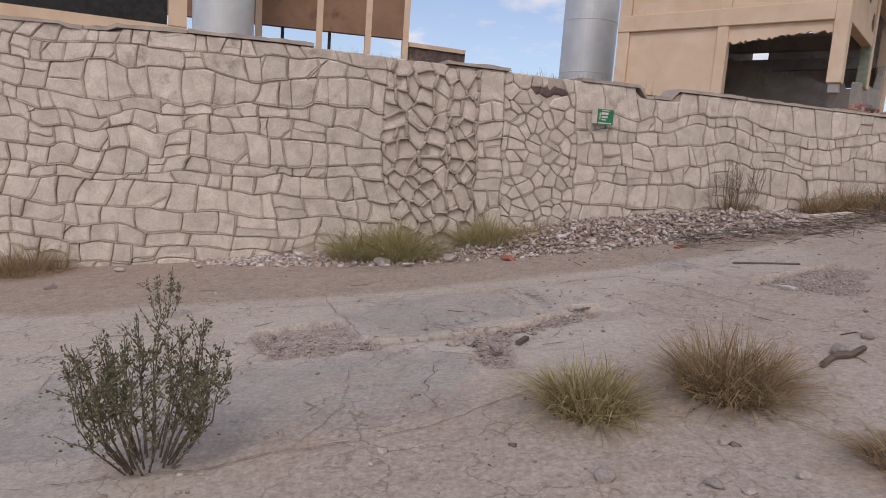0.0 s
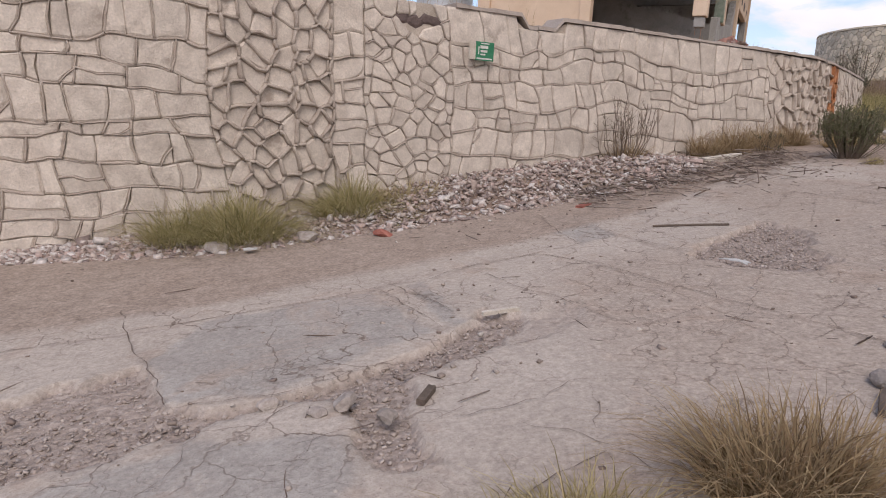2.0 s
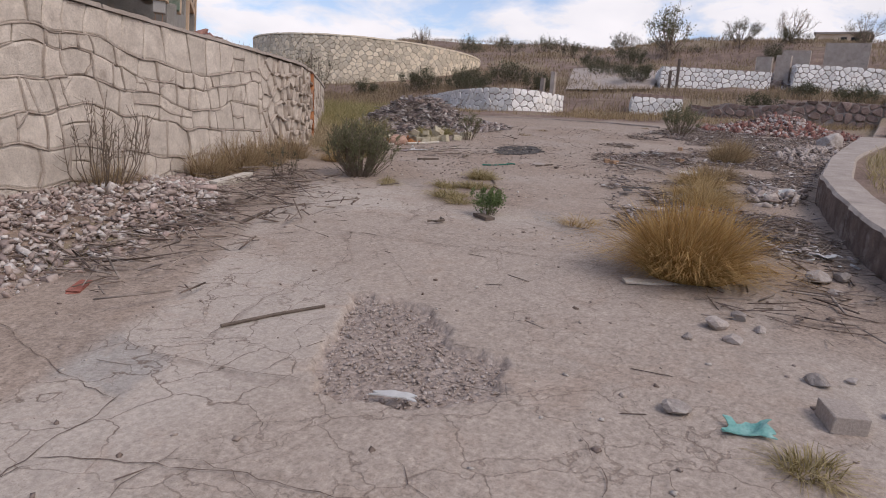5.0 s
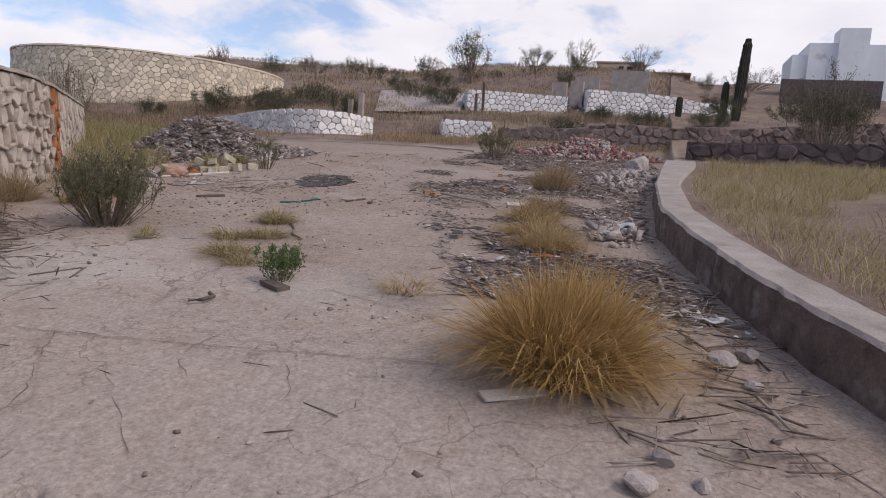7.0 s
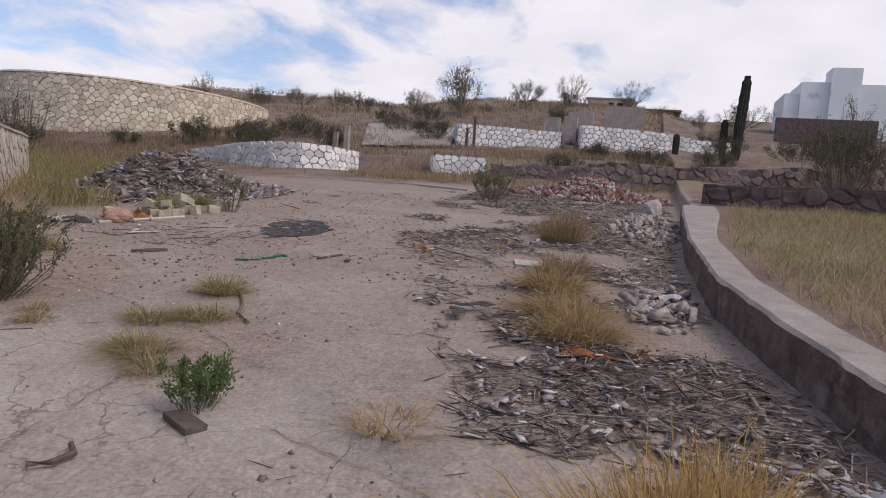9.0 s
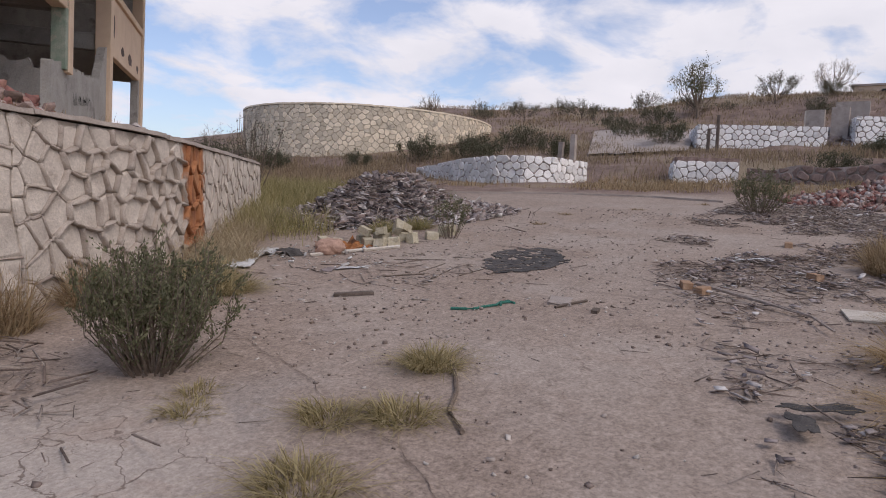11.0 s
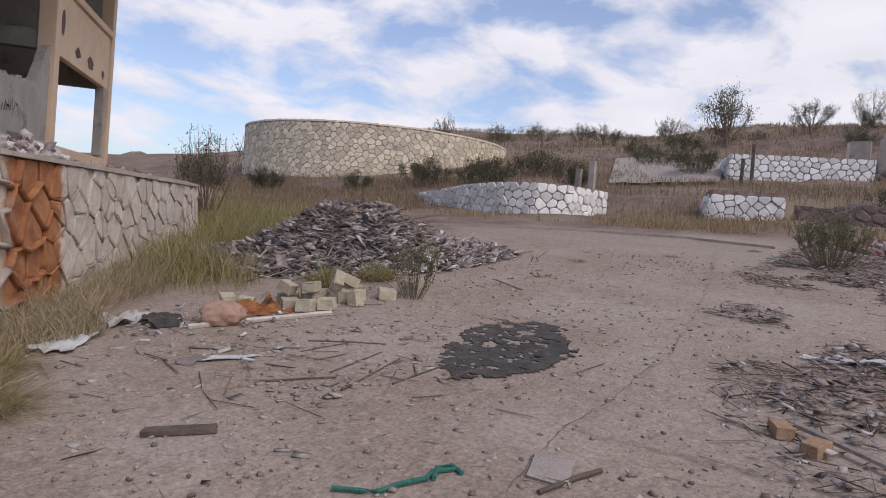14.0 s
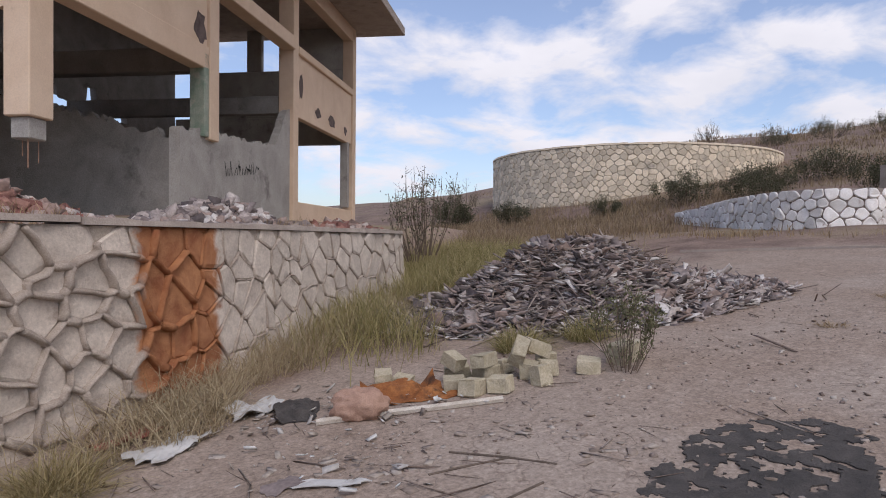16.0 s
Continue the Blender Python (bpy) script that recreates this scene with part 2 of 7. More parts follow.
# ---------- the lie of the land ----------
def land(x, y):
    """Height of the open ground: a sloping concrete yard, then a scrub hill behind it."""
    x, y = np.asarray(x, float), np.asarray(y, float)
    z = 0.084 + 0.1083 * x + 0.0076 * y
    r = 0.95 * x + 0.3 * y
    left = smooth((y - 0.95 * x + 6) / 40)                       # the hill dies out to the north-west
    hill = 0.55 * smooth((x - 30.2) / 3) + 0.03 * np.clip(x - 31, 0, 14) + 0.105 * np.clip(r - 45, 0, 40)
    far = np.clip(r - 85, 0, None)
    z = z + hill * (1 - 0.7 * left) - 0.125 * np.clip(far, 0, 500)
    z = z + 1.3 * smooth((x - 58) / 12) * smooth(y / 8) * smooth((34 - y) / 12)
    lo = np.clip(-x - 6, 0, None)
    z = z + 0.1083 * lo                                         # level ground towards the west
    rough = smooth((r - 25.8) / 3) + smooth((3.2 - y) / 2) * smooth((x - 4) / 3)
    z = z + np.clip(rough, 0, 1) * (0.10 * vnoise(x * 0.7, y * 0.7, 5) + 0.04 * vnoise(x * 2.3, y * 2.3, 6) + 0.35 * vnoise(x * 0.09, y * 0.09, 8))
    return z


def land1(x, y):
    return float(land(x, y))


# ---------- the stone retaining wall ----------
WALL_TOP = 2.88
WALL_PLAN = [(-14, 9.0), (-9, 9.05), (-6.2, 9.2), (-3.7, 9.32), (-2.4, 9.6), (-1.4, 9.93), (0.1, 10.5), (1.6, 11.05), (3.2, 11.6), (4.8, 12.1),
             (7.0, 12.88), (8.5, 13.4), (10.1, 14.05), (11.13, 14.72), (11.87, 15.37), (13.4, 16.65), (15.35, 18.35)]


class Track:
    """A plan line walked by its length."""
    def __init__(self, pts):
        self.p = np.array(pts, float)
        self.s = np.r_[0, np.cumsum(np.hypot(*np.diff(self.p, axis=0).T))]
        self.len = self.s[-1]

    def at(self, s):
        x, y = np.interp(s, self.s, self.p[:, 0]), np.interp(s, self.s, self.p[:, 1])
        e = 0.3
        ax, ay = np.interp(s - e, self.s, self.p[:, 0]), np.interp(s - e, self.s, self.p[:, 1])
        bx, by = np.interp(s + e, self.s, self.p[:, 0]), np.interp(s + e, self.s, self.p[:, 1])
        l = max(np.hypot(bx - ax, by - ay), 1e-9)
        return float(x), float(y), float((by - ay) / l), float(-(bx - ax) / l)     # place and the normal to the walker's right


def cells(w, h, cw, ch, rng, jit=0.75):
    """Voronoi cells of a jittered running bond over a w by h rectangle: corner lists."""
    nx, ny = max(1, round(w / cw)), max(1, round(h / ch))
    site = {}
    for j in range(-1, ny + 1):
        for i in range(-1, nx + 1):
            site[i, j] = ((i + 0.5 + (0.25 if j % 2 else -0.25) + rng.uniform(-jit, jit) * 0.5) * w / nx,
                          (j + 0.5 + rng.uniform(-jit, jit) * 0.42) * h / ny)
    out = []
    for j in range(ny):
        for i in range(-1, nx + 1):
            p = site[i, j]
            poly = [(0, 0), (w, 0), (w, h), (0, h)]
            for dj in (-2, -1, 0, 1, 2):
                for di in (-2, -1, 0, 1, 2):
                    q = site.get((i + di, j + dj))
                    if q is None or q == p:
                        continue
                    nx_, ny_ = q[0] - p[0], q[1] - p[1]
                    c = (q[0] ** 2 + q[1] ** 2 - p[0] ** 2 - p[1] ** 2) / 2
                    res = []
                    for a, b in zip(poly, poly[1:] + poly[:1]):
                        da, db = a[0] * nx_ + a[1] * ny_ - c, b[0] * nx_ + b[1] * ny_ - c
                        if da <= 0:
                            res.append(a)
                        if da * db < 0:
                            u = da / (da - db)
                            res.append((a[0] + (b[0] - a[0]) * u, a[1] + (b[1] - a[1]) * u))
                    poly = res
                    if len(poly) < 3:
                        break
                if len(poly) < 3:
                    break
            if len(poly) >= 3:
                clean = [poly[0]]
                for q in poly[1:]:
                    if math.hypot(q[0] - clean[-1][0], q[1] - clean[-1][1]) > 0.012:
                        clean.append(q)
                if len(clean) >= 3:
                    out.append(clean)
    return out


def split_line(a, b, n, amt, rng):
    """Points from a to b, the inner ones swerving a little."""
    ln = math.hypot(b[0] - a[0], b[1] - a[1]) or 1e-6
    du, dv = (b[0] - a[0]) / ln, (b[1] - a[1]) / ln
    out = [a]
    for i in range(1, n):
        w = rng.uniform(-amt, amt)
        out.append((a[0] + du * ln * i / n - dv * w, a[1] + dv * ln * i / n + du * w))
    return out


def coursed(w, h, cw, ch, rng):
    """Uneven courses of squared rubble: outlines of the stones and the lines of their joints."""
    rows = [0.0]
    while rows[-1] < h - ch * 0.6:
        rows.append(min(h, rows[-1] + ch * rng.uniform(0.72, 1.32)))
    rows[-1] = h

    def bed(j, u):
        if j in (0, len(rows) - 1):
            return rows[j]
        return rows[j] + 0.30 * ch * float(vnoise(u * 0.75, j * 7.3, 31)) + 0.16 * ch * float(vnoise(u * 2.6, j * 5.1, 32))
    polys, lines = [], []
    for j in range(len(rows) - 1):
        u, slant = 0.0, 0.0
        while u < w - 0.02:
            e = u + cw * rng.choice((0.5, 0.7, 0.85, 1.0, 1.15, 1.4)) * rng.uniform(0.85, 1.15)
            sl = rng.uniform(-0.055, 0.055)
            if e > w - cw * 0.45:
                e, sl = w, 0.0
            bl, br = (u, bed(j, u)), (e, bed(j, e))
            tl, tr = (max(0, u + slant), 0), (min(w, e + sl), 0)
            tl, tr = (tl[0], bed(j + 1, tl[0])), (tr[0], bed(j + 1, tr[0]))
            bottom = [bl] + [(u + (e - u) * k / 3, bed(j, u + (e - u) * k / 3)) for k in (1, 2)] + [br]
            topl = [tr] + [(tr[0] + (tl[0] - tr[0]) * k / 3, bed(j + 1, tr[0] + (tl[0] - tr[0]) * k / 3)) for k in (1, 2)] + [tl]
            right = split_line(br, tr, 2, 0.02, rng)[1:]
            left = split_line(tl, bl, 2, 0.0, rng)[1:]
            tall = min(tl[1] - bl[1], tr[1] - br[1])
            kind = rng.random()
            if kind < 0.13 and tall > 0.2 and e - u > 0.2:
                # two flat stones one above the other
                q = rng.uniform(0.35, 0.65)
                ml = (bl[0] + (tl[0] - bl[0]) * q, bl[1] + (tl[1] - bl[1]) * q)
                mr = (br[0] + (tr[0] - br[0]) * q, br[1] + (tr[1] - br[1]) * q)
                mid = split_line(ml, mr, 3, 0.02, rng)
                polys += [bottom + [mr] + mid[:0:-1] + [ml], mid + [mr] + topl]
                lines.append(mid + [mr])
            elif kind < 0.24 and e - u > 0.28:
                # a corner cut off by a wedge stone
                a, b = bottom[2], ((br[0] + tr[0]) / 2, (br[1] + tr[1]) / 2)
                cut = split_line(a, b, 2, 0.015, rng)
                polys += [bottom[:3] + cut[1:] + [b] + topl + left, [a, br, b] + cut[:0:-1]]
                lines.append(cut + [b])
            elif kind < 0.34 and e - u > 0.28:
                a, b = topl[2], ((bl[0] + tl[0]) / 2, (bl[1] + tl[1]) / 2)
                cut = split_line(a, b, 2, 0.015, rng)
                polys += [bottom + right + topl[:3] + cut[1:] + [b], [b] + cut[:0:-1] + [a, tl]]
                lines.append(cut + [b])
            else:
                polys.append(bottom + right + topl + left)
            if j:
                lines.append(bottom)
            if e < w - 0.01:
                lines.append([br] + right + [tr])
            u, slant = e, sl
    return polys, lines


def patchwork(w, h, bands, cw, ch, rng):
    """Courses broken by bands of small random stones; all of it gently warped."""
    polys, lines, u = [], [], 0.0
    for a, b, c in bands + [(w, w, 0)]:
        if a > u:
            p, l = coursed(a - u, h, cw, ch, rng)
            polys += [[(q[0] + u, q[1]) for q in o] for o in p]
            lines += [[(q[0] + u, q[1]) for q in o] for o in l]
        if b > a:
            for o in cells(b - a, h, c, c * 0.9, rng, 0.95):
                o = [(q[0] + a, q[1]) for q in o]
                polys.append(o)
                lines += [split_line(p, q, 3, 0.012, rng) + [q] for p, q in zip(o, o[1:] + o[:1]) if p < q]
        u = b

    def warp(q):
        du = 0.16 * float(vnoise(q[1] * 1.1, q[0] * 0.5, 41)) + 0.07 * float(vnoise(q[1] * 3.2, q[0] * 3.2, 42))
        dv = 0.09 * float(vnoise(q[0] * 0.55, q[1] * 0.8, 43)) + 0.06 * float(vnoise(q[0] * 3.2, q[1] * 3.2, 44))
        return (min(w, max(0.0, q[0] + du * min(1, q[0], w - q[0]))), q[1] + dv * min(1.0, 3 * max(0.0, min(q[1], h - q[1]))))
    return [[warp(q) for q in o] for o in polys], [[warp(q) for q in o] for o in lines]


def shrink(poly, d, corner=0.22):
    """The polygon drawn in by about d towards its middle, corners a little rounded."""
    cx, cy = sum(p[0] for p in poly) / len(poly), sum(p[1] for p in poly) / len(poly)
    res = []
    n = len(poly)
    for i, p in enumerate(poly):
        a, b = poly[i - 1], poly[(i + 1) % n]
        for q, k in ((a, corner), (b, corner)):
            x, y = p[0] + (q[0] - p[0]) * k, p[1] + (q[1] - p[1]) * k
            r = math.hypot(x - cx, y - cy)
            u = max(0.25, 1 - d / max(r, 1e-6))
            res.append((cx + (x - cx) * u, cy + (y - cy) * u))
    return res


def stone_wall(thing, track, s0, s1, base, top, thick, cw, ch, m_part, m_rest, m_joint, m_back, seed, parts=300, near=None,
               ridge=0.03, batter=0.0, gap=0.03, bulge=0.02, ridge_w=0.026, skip=None, jit=0.75, corner=0.2, heavy=None, bands=None):
    """A thick wall along track from s0 to s1 with a face of single stones and raised or sunk joints.
    base(x, y) and top(s) are heights."""
    rng = random.Random(seed)
    L = s1 - s0
    lo = min(base(*track.at(s0 + L * k / 40)[:2]) for k in range(41))
    hi = max(top(s0 + L * k / 80) for k in range(81))
    H = hi - lo

    def place(u, v, out):
        x, y, nx, ny = track.at(s0 + u)
        k = out + batter * max(0.0, H - v)
        return (x + nx * k, y + ny * k, lo + v)
    # body
    body = Soup()
    n = max(4, int(L / 0.25))
    ring = []
    for k in range(n + 1):
        u = L * k / n
        x, y, nx, ny = track.at(s0 + u)
        zt = top(s0 + u) - 0.01
        bb = min(base(x, y), lo + H) - 0.15
        vb = bb - lo
        fb, ft = place(u, vb, -0.03), place(u, zt - lo, -0.03)
        body.v += [fb, ft, (x - nx * thick, y - ny * thick, zt), (x - nx * thick, y - ny * thick, bb)]
        if k:
            a, b = 4 * (k - 1), 4 * k
            for i in range(4):
                j = (i + 1) % 4
                body.f.append((a + i, b + i, b + j, a + j))
                body.k.append(0)
    body.f += [(0, 1, 2, 3), (4 * n + 3, 4 * n + 2, 4 * n + 1, 4 * n)]
    body.k += [0, 0]
    body.make("wall_body", m_back, thing)
    joints, jzone = Soup(), {}
    todo = []
    lines = None
    if bands is None:
        outlines = cells(L, H, cw, ch, rng, jit)
    else:
        outlines, lines = patchwork(L, H, [(a - s0, b - s0, c) for a, b, c in bands], cw, ch, rng)
    for poly in outlines:
        cu, cv = sum(p[0] for p in poly) / len(poly), sum(p[1] for p in poly) / len(poly)
        x, y, *_ = track.at(s0 + cu)
        if lo + max(p[1] for p in poly) < base(x, y) - 0.1 or (skip and skip(s0 + cu, lo + cv)):
            continue
        tz = top(s0 + cu)
        if lo + min(p[1] for p in poly) > tz - 0.08:
            continue
        poly = [(p[0], min(p[1], tz - lo)) for p in poly]
        todo.append((cu, cv, poly))
    if near:
        todo.sort(key=lambda c: abs(s0 + c[0] - near))
    rest = Soup()
    count = 0
    for cu, cv, poly in todo:
        st = shrink(poly, gap, corner)
        k = len(st)
        out = rng.uniform(-0.5, 1) * bulge
        tilt_u, tilt_v = rng.uniform(-0.07, 0.07), rng.uniform(-0.07, 0.07)
        if lines is not None:
            tilt_u, tilt_v = tilt_u * 0.35, tilt_v * 0.35
            out -= 0.013 * ((heavy(s0 + cu) if heavy else 1.0) - 1.0)
        inner = [(cu + (p[0] - cu) * 0.86, cv + (p[1] - cv) * 0.86) for p in st]

        def o(p):
            return out + tilt_u * (p[0] - cu) + tilt_v * (p[1] - cv)
        vs = [place(*p, -0.04) for p in st] + [place(*p, o(p) - 0.010) for p in st] + [place(*p, o(p) + rng.uniform(0, 0.008)) for p in inner]
        fs = [(i, (i + 1) % k, k + (i + 1) % k, k + i) for i in range(k)] + [(k + i, k + (i + 1) % k, 2 * k + (i + 1) % k, 2 * k + i) for i in range(k)] + [tuple(range(2 * k, 3 * k))]
        if count < parts:
            ob = new("stone", mesh_from("stone", vs, fs, m_part))
            ob.parent = thing
            count += 1
        else:
            rest.add(vs, fs)
    for ln_ in (lines or ()):
        cu, cv = ln_[len(ln_) // 2]
        x, y, *_ = track.at(s0 + cu)
        hv = heavy(s0 + cu) if heavy else 1.0
        tz = top(s0 + cu) - lo
        if lo + max(p[1] for p in ln_) < base(x, y) - 0.05 or max(p[1] for p in ln_) > tz - 0.01 or (skip and skip(s0 + cu, lo + cv)) or rng.random() < 0.14 / hv:
            continue
        js = jzone.setdefault(m_joint.name, (Soup(), m_joint))[0]
        fine_l = []
        for a, b in zip(ln_, ln_[1:]):
            k = max(1, int(math.hypot(b[0] - a[0], b[1] - a[1]) / 0.045))
            fine_l += [(a[0] + (b[0] - a[0]) * i / k, a[1] + (b[1] - a[1]) * i / k) for i in range(k)]
        fine_l.append(ln_[-1])
        m = len(fine_l) - 1
        w, wig, pr = ridge_w * hv * rng.uniform(0.65, 1.25), 0.0, []
        lift = rng.uniform(0.35, 1.1) if hv < 1.3 else rng.uniform(0.8, 1.15)
        for i, q in enumerate(fine_l):
            a, b = fine_l[max(i - 1, 0)], fine_l[min(i + 1, m)]
            d = math.hypot(b[0] - a[0], b[1] - a[1]) or 1e-6
            du, dv = (b[0] - a[0]) / d, (b[1] - a[1]) / d
            wig = wig * 0.7 + rng.uniform(-0.005, 0.005)
            w = min(ridge_w * hv * 1.5, max(ridge_w * hv * 0.5, w * rng.uniform(0.86, 1.16)))
            q = (q[0] - dv * wig, q[1] + du * wig)
            hh = ridge * (1 + 0.85 * (hv - 1)) * lift * rng.uniform(0.8, 1.15)
            pr += [place(q[0] - dv * w * k, q[1] + du * w * k, o_) for k, o_ in ((1, -0.02), (0.8, hh * 0.45), (0.35, hh * 0.95), (-0.35, hh), (-0.8, hh * 0.5), (-1, -0.02))]
        js.add(pr, [(6 * i + j, 6 * i + j + 1, 6 * i + j + 7, 6 * i + j + 6) for i in range(m) for j in range(5)] + [(5, 4, 3, 2, 1, 0), tuple(6 * m + j for j in range(6))])
    if rest.v:
        ob = rest.make("stones", m_rest, thing)
        ob["kind"] = "stuff"
    for js, jt in jzone.values():
        js.make("mortar_ridges", jt, thing, "raised mortar joints", smooth=True)


wall_track = Track(WALL_PLAN)
S_OF = lambda x: float(np.interp(x, wall_track.p[:, 0], wall_track.s))
S_STR0, S_STR1 = S_OF(11.13), S_OF(11.87)


def wall_top(s):
    x = float(np.interp(s, wall_track.s, wall_track.p[:, 0]))
    z = WALL_TOP
    if 3.12 < x < 3.75:
        z -= 0.16
    if -5.2 < x < -4.6:
        z -= 0.05
    return z


def in_hole(s, z):
    x = float(np.interp(s, wall_track.s, wall_track.p[:, 0]))
    return 1.0 < x < 1.85 and 2.52 < z < 2.74


def heavy_zone(s):
    """How much thicker the mortar beads are: in two bands they were laid on like ropes."""
    x = float(np.interp(s, wall_track.s, wall_track.p[:, 0]))
    return 1.0 + 1.1 * float(smooth((x + 1.3) / 0.5) * smooth((0.8 - x) / 0.5)) + 1.3 * float(smooth((x - 8.7) / 0.6) * smooth((11.9 - x) / 0.6))


retaining_wall = empty("wall_retaining", "weathered cream stone retaining wall with raised mortar joints", "stone wall", kind="structure")
stone_wall(retaining_wall, wall_track, 5.0, wall_track.len, land1, wall_top, 0.45, 0.36, 0.27, m_stone, m_stone_far, m_mortar, m_backing, 3,
           parts=300, near=S_OF(6.5), ridge=0.022, batter=0.05, skip=in_hole, gap=0.007, bulge=0.009, ridge_w=0.0125, corner=0.12, heavy=heavy_zone,
           bands=[(S_OF(-0.95), S_OF(0.45), 0.25), (S_OF(0.9), S_OF(2.0), 0.21), (S_OF(8.6), wall_track.len, 0.28)])


def cap_strip(thing, track, s0, s1, top, back, over, thick, m, seed, name="coping", broken=()):
    """Uneven coping laid on a wall's top."""
    rng = random.Random(seed)
    s = s0
    while s < s1 - 0.2:
        e = min(s1, s + rng.uniform(0.9, 2.2))
        mid = float(np.interp((s + e) / 2, track.s, track.p[:, 0]))
        if not any(a < mid < b for a, b in broken):
            sp = Soup()
            n = max(2, int((e - s) / 0.15))
            dz = rng.uniform(-0.012, 0.012)
            for k in range(n + 1):
                u = s + (e - s - 0.012) * k / n
                x, y, nx, ny = track.at(u)
                f = over + rng.uniform(-0.02, 0.02)
                z = top(u) + dz
                h = thick + rng.uniform(-0.012, 0.012)
                sp.v += [(x + nx * f, y + ny * f, z), (x + nx * (f - 0.012), y + ny * (f - 0.012), z + h), (x - nx * back, y - ny * back, z + h), (x - nx * back, y - ny * back, z)]
                if k:
                    a, b = 4 * (k - 1), 4 * k
                    for i in range(4):
                        sp.f.append((a + i, b + i, b + (i + 1) % 4, a + (i + 1) % 4))
                        sp.k.append(0)
            sp.f += [(0, 1, 2, 3), (4 * n + 3, 4 * n + 2, 4 * n + 1, 4 * n)]
            sp.k += [0, 0]
            sp.make(name, m, thing)
        s = e


cap_strip(retaining_wall, wall_track, 5.0, wall_track.len, wall_top, 0.42, 0.03, 0.05, m_concrete, 5, broken=((-5.6, -4.4), (-1.3, -0.6), (1.0, 1.9), (3.0, 3.8)))


# ---------- ground ----------
KERB_PLAN = [(3.0, 2.3), (4.6, 3.2), (6.3, 3.95), (7.0, 4.22), (8.12, 4.56), (9.65, 4.9), (11.2, 5.18), (13.9, 5.27), (17.0, 5.2), (19.7, 5.1)]


def kerb_y(x):
    k = np.array(KERB_PLAN)
    return np.interp(x, k[:, 0], k[:, 1])


def poly_mask(px, py, poly, soft=0.05, wob=0.06, seed=1):
    """1 inside a plan outline, 0 outside, with a wobbly edge."""
    p = np.array(poly, float)
    wx = px + wob * vnoise(px * 5, py * 5, seed) + wob * 0.5 * vnoise(px * 13, py * 13, seed + 1)
    wy = py + wob * vnoise(px * 5, py * 5, seed + 2) + wob * 0.5 * vnoise(px * 13, py * 13, seed + 3)
    inside = np.zeros(px.shape, bool)
    dist = np.full(px.shape, 9.0)
    for a, b in zip(p, np.roll(p, -1, 0)):
        cond = (a[1] > wy) != (b[1] > wy)
        xx = (b[0] - a[0]) * (wy - a[1]) / (b[1] - a[1] + 1e-12) + a[0]
        inside ^= cond & (wx < xx)
        u = np.clip(((wx - a[0]) * (b[0] - a[0]) + (wy - a[1]) * (b[1] - a[1])) / ((b - a) @ (b - a)), 0, 1)
        dist = np.minimum(dist, np.hypot(wx - a[0] - u * (b[0] - a[0]), wy - a[1] - u * (b[1] - a[1])))
    return smooth(0.5 + np.where(inside, dist, -dist) / soft)


def line_mask(px, py, pts, width, wob=0.05, seed=1):
    p = np.array(pts, float)
    wx = px + wob * vnoise(px * 4, py * 4, seed) + wob * 0.4 * vnoise(px * 15, py * 15, seed + 4)
    wy = py + wob * vnoise(px * 4, py * 4, seed + 2)
    dist = np.full(px.shape, 9.0)
    for a, b in zip(p[:-1], p[1:]):
        u = np.clip(((wx - a[0]) * (b[0] - a[0]) + (wy - a[1]) * (b[1] - a[1])) / ((b - a) @ (b - a)), 0, 1)
        dist = np.minimum(dist, np.hypot(wx - a[0] - u * (b[0] - a[0]), wy - a[1] - u * (b[1] - a[1])))
    w = width * (1 + 0.6 * vnoise(px * 3, py * 3, seed + 7))
    return smooth(1.2 - dist / np.maximum(w, 0.01))


POTHOLES = [
    [(4.32, 7.48), (4.43, 7.15), (4.39, 6.93), (4.13, 6.52), (4.0, 6.4), (4.06, 6.13), (3.99, 6.03), (3.71, 5.93), (3.4, 5.94), (3.25, 6.17), (3.09, 6.6), (3.49, 6.93), (3.96, 7.2)],
    [(1.25, 5.85), (1.42, 5.74), (1.44, 5.6), (1.3, 5.4), (0.85, 5.12), (0.55, 4.9), (0.55, 4.5), (0.58, 4.1), (0.34, 4.2), (0.26, 4.61), (0.02, 4.98), (0.67, 5.35), (1.0, 5.62)],
    [(-0.86, 5.61), (-0.58, 4.98), (-0.02, 4.92), (-0.3, 4.75), (-1.18, 4.43), (-1.46, 5.24)],
]
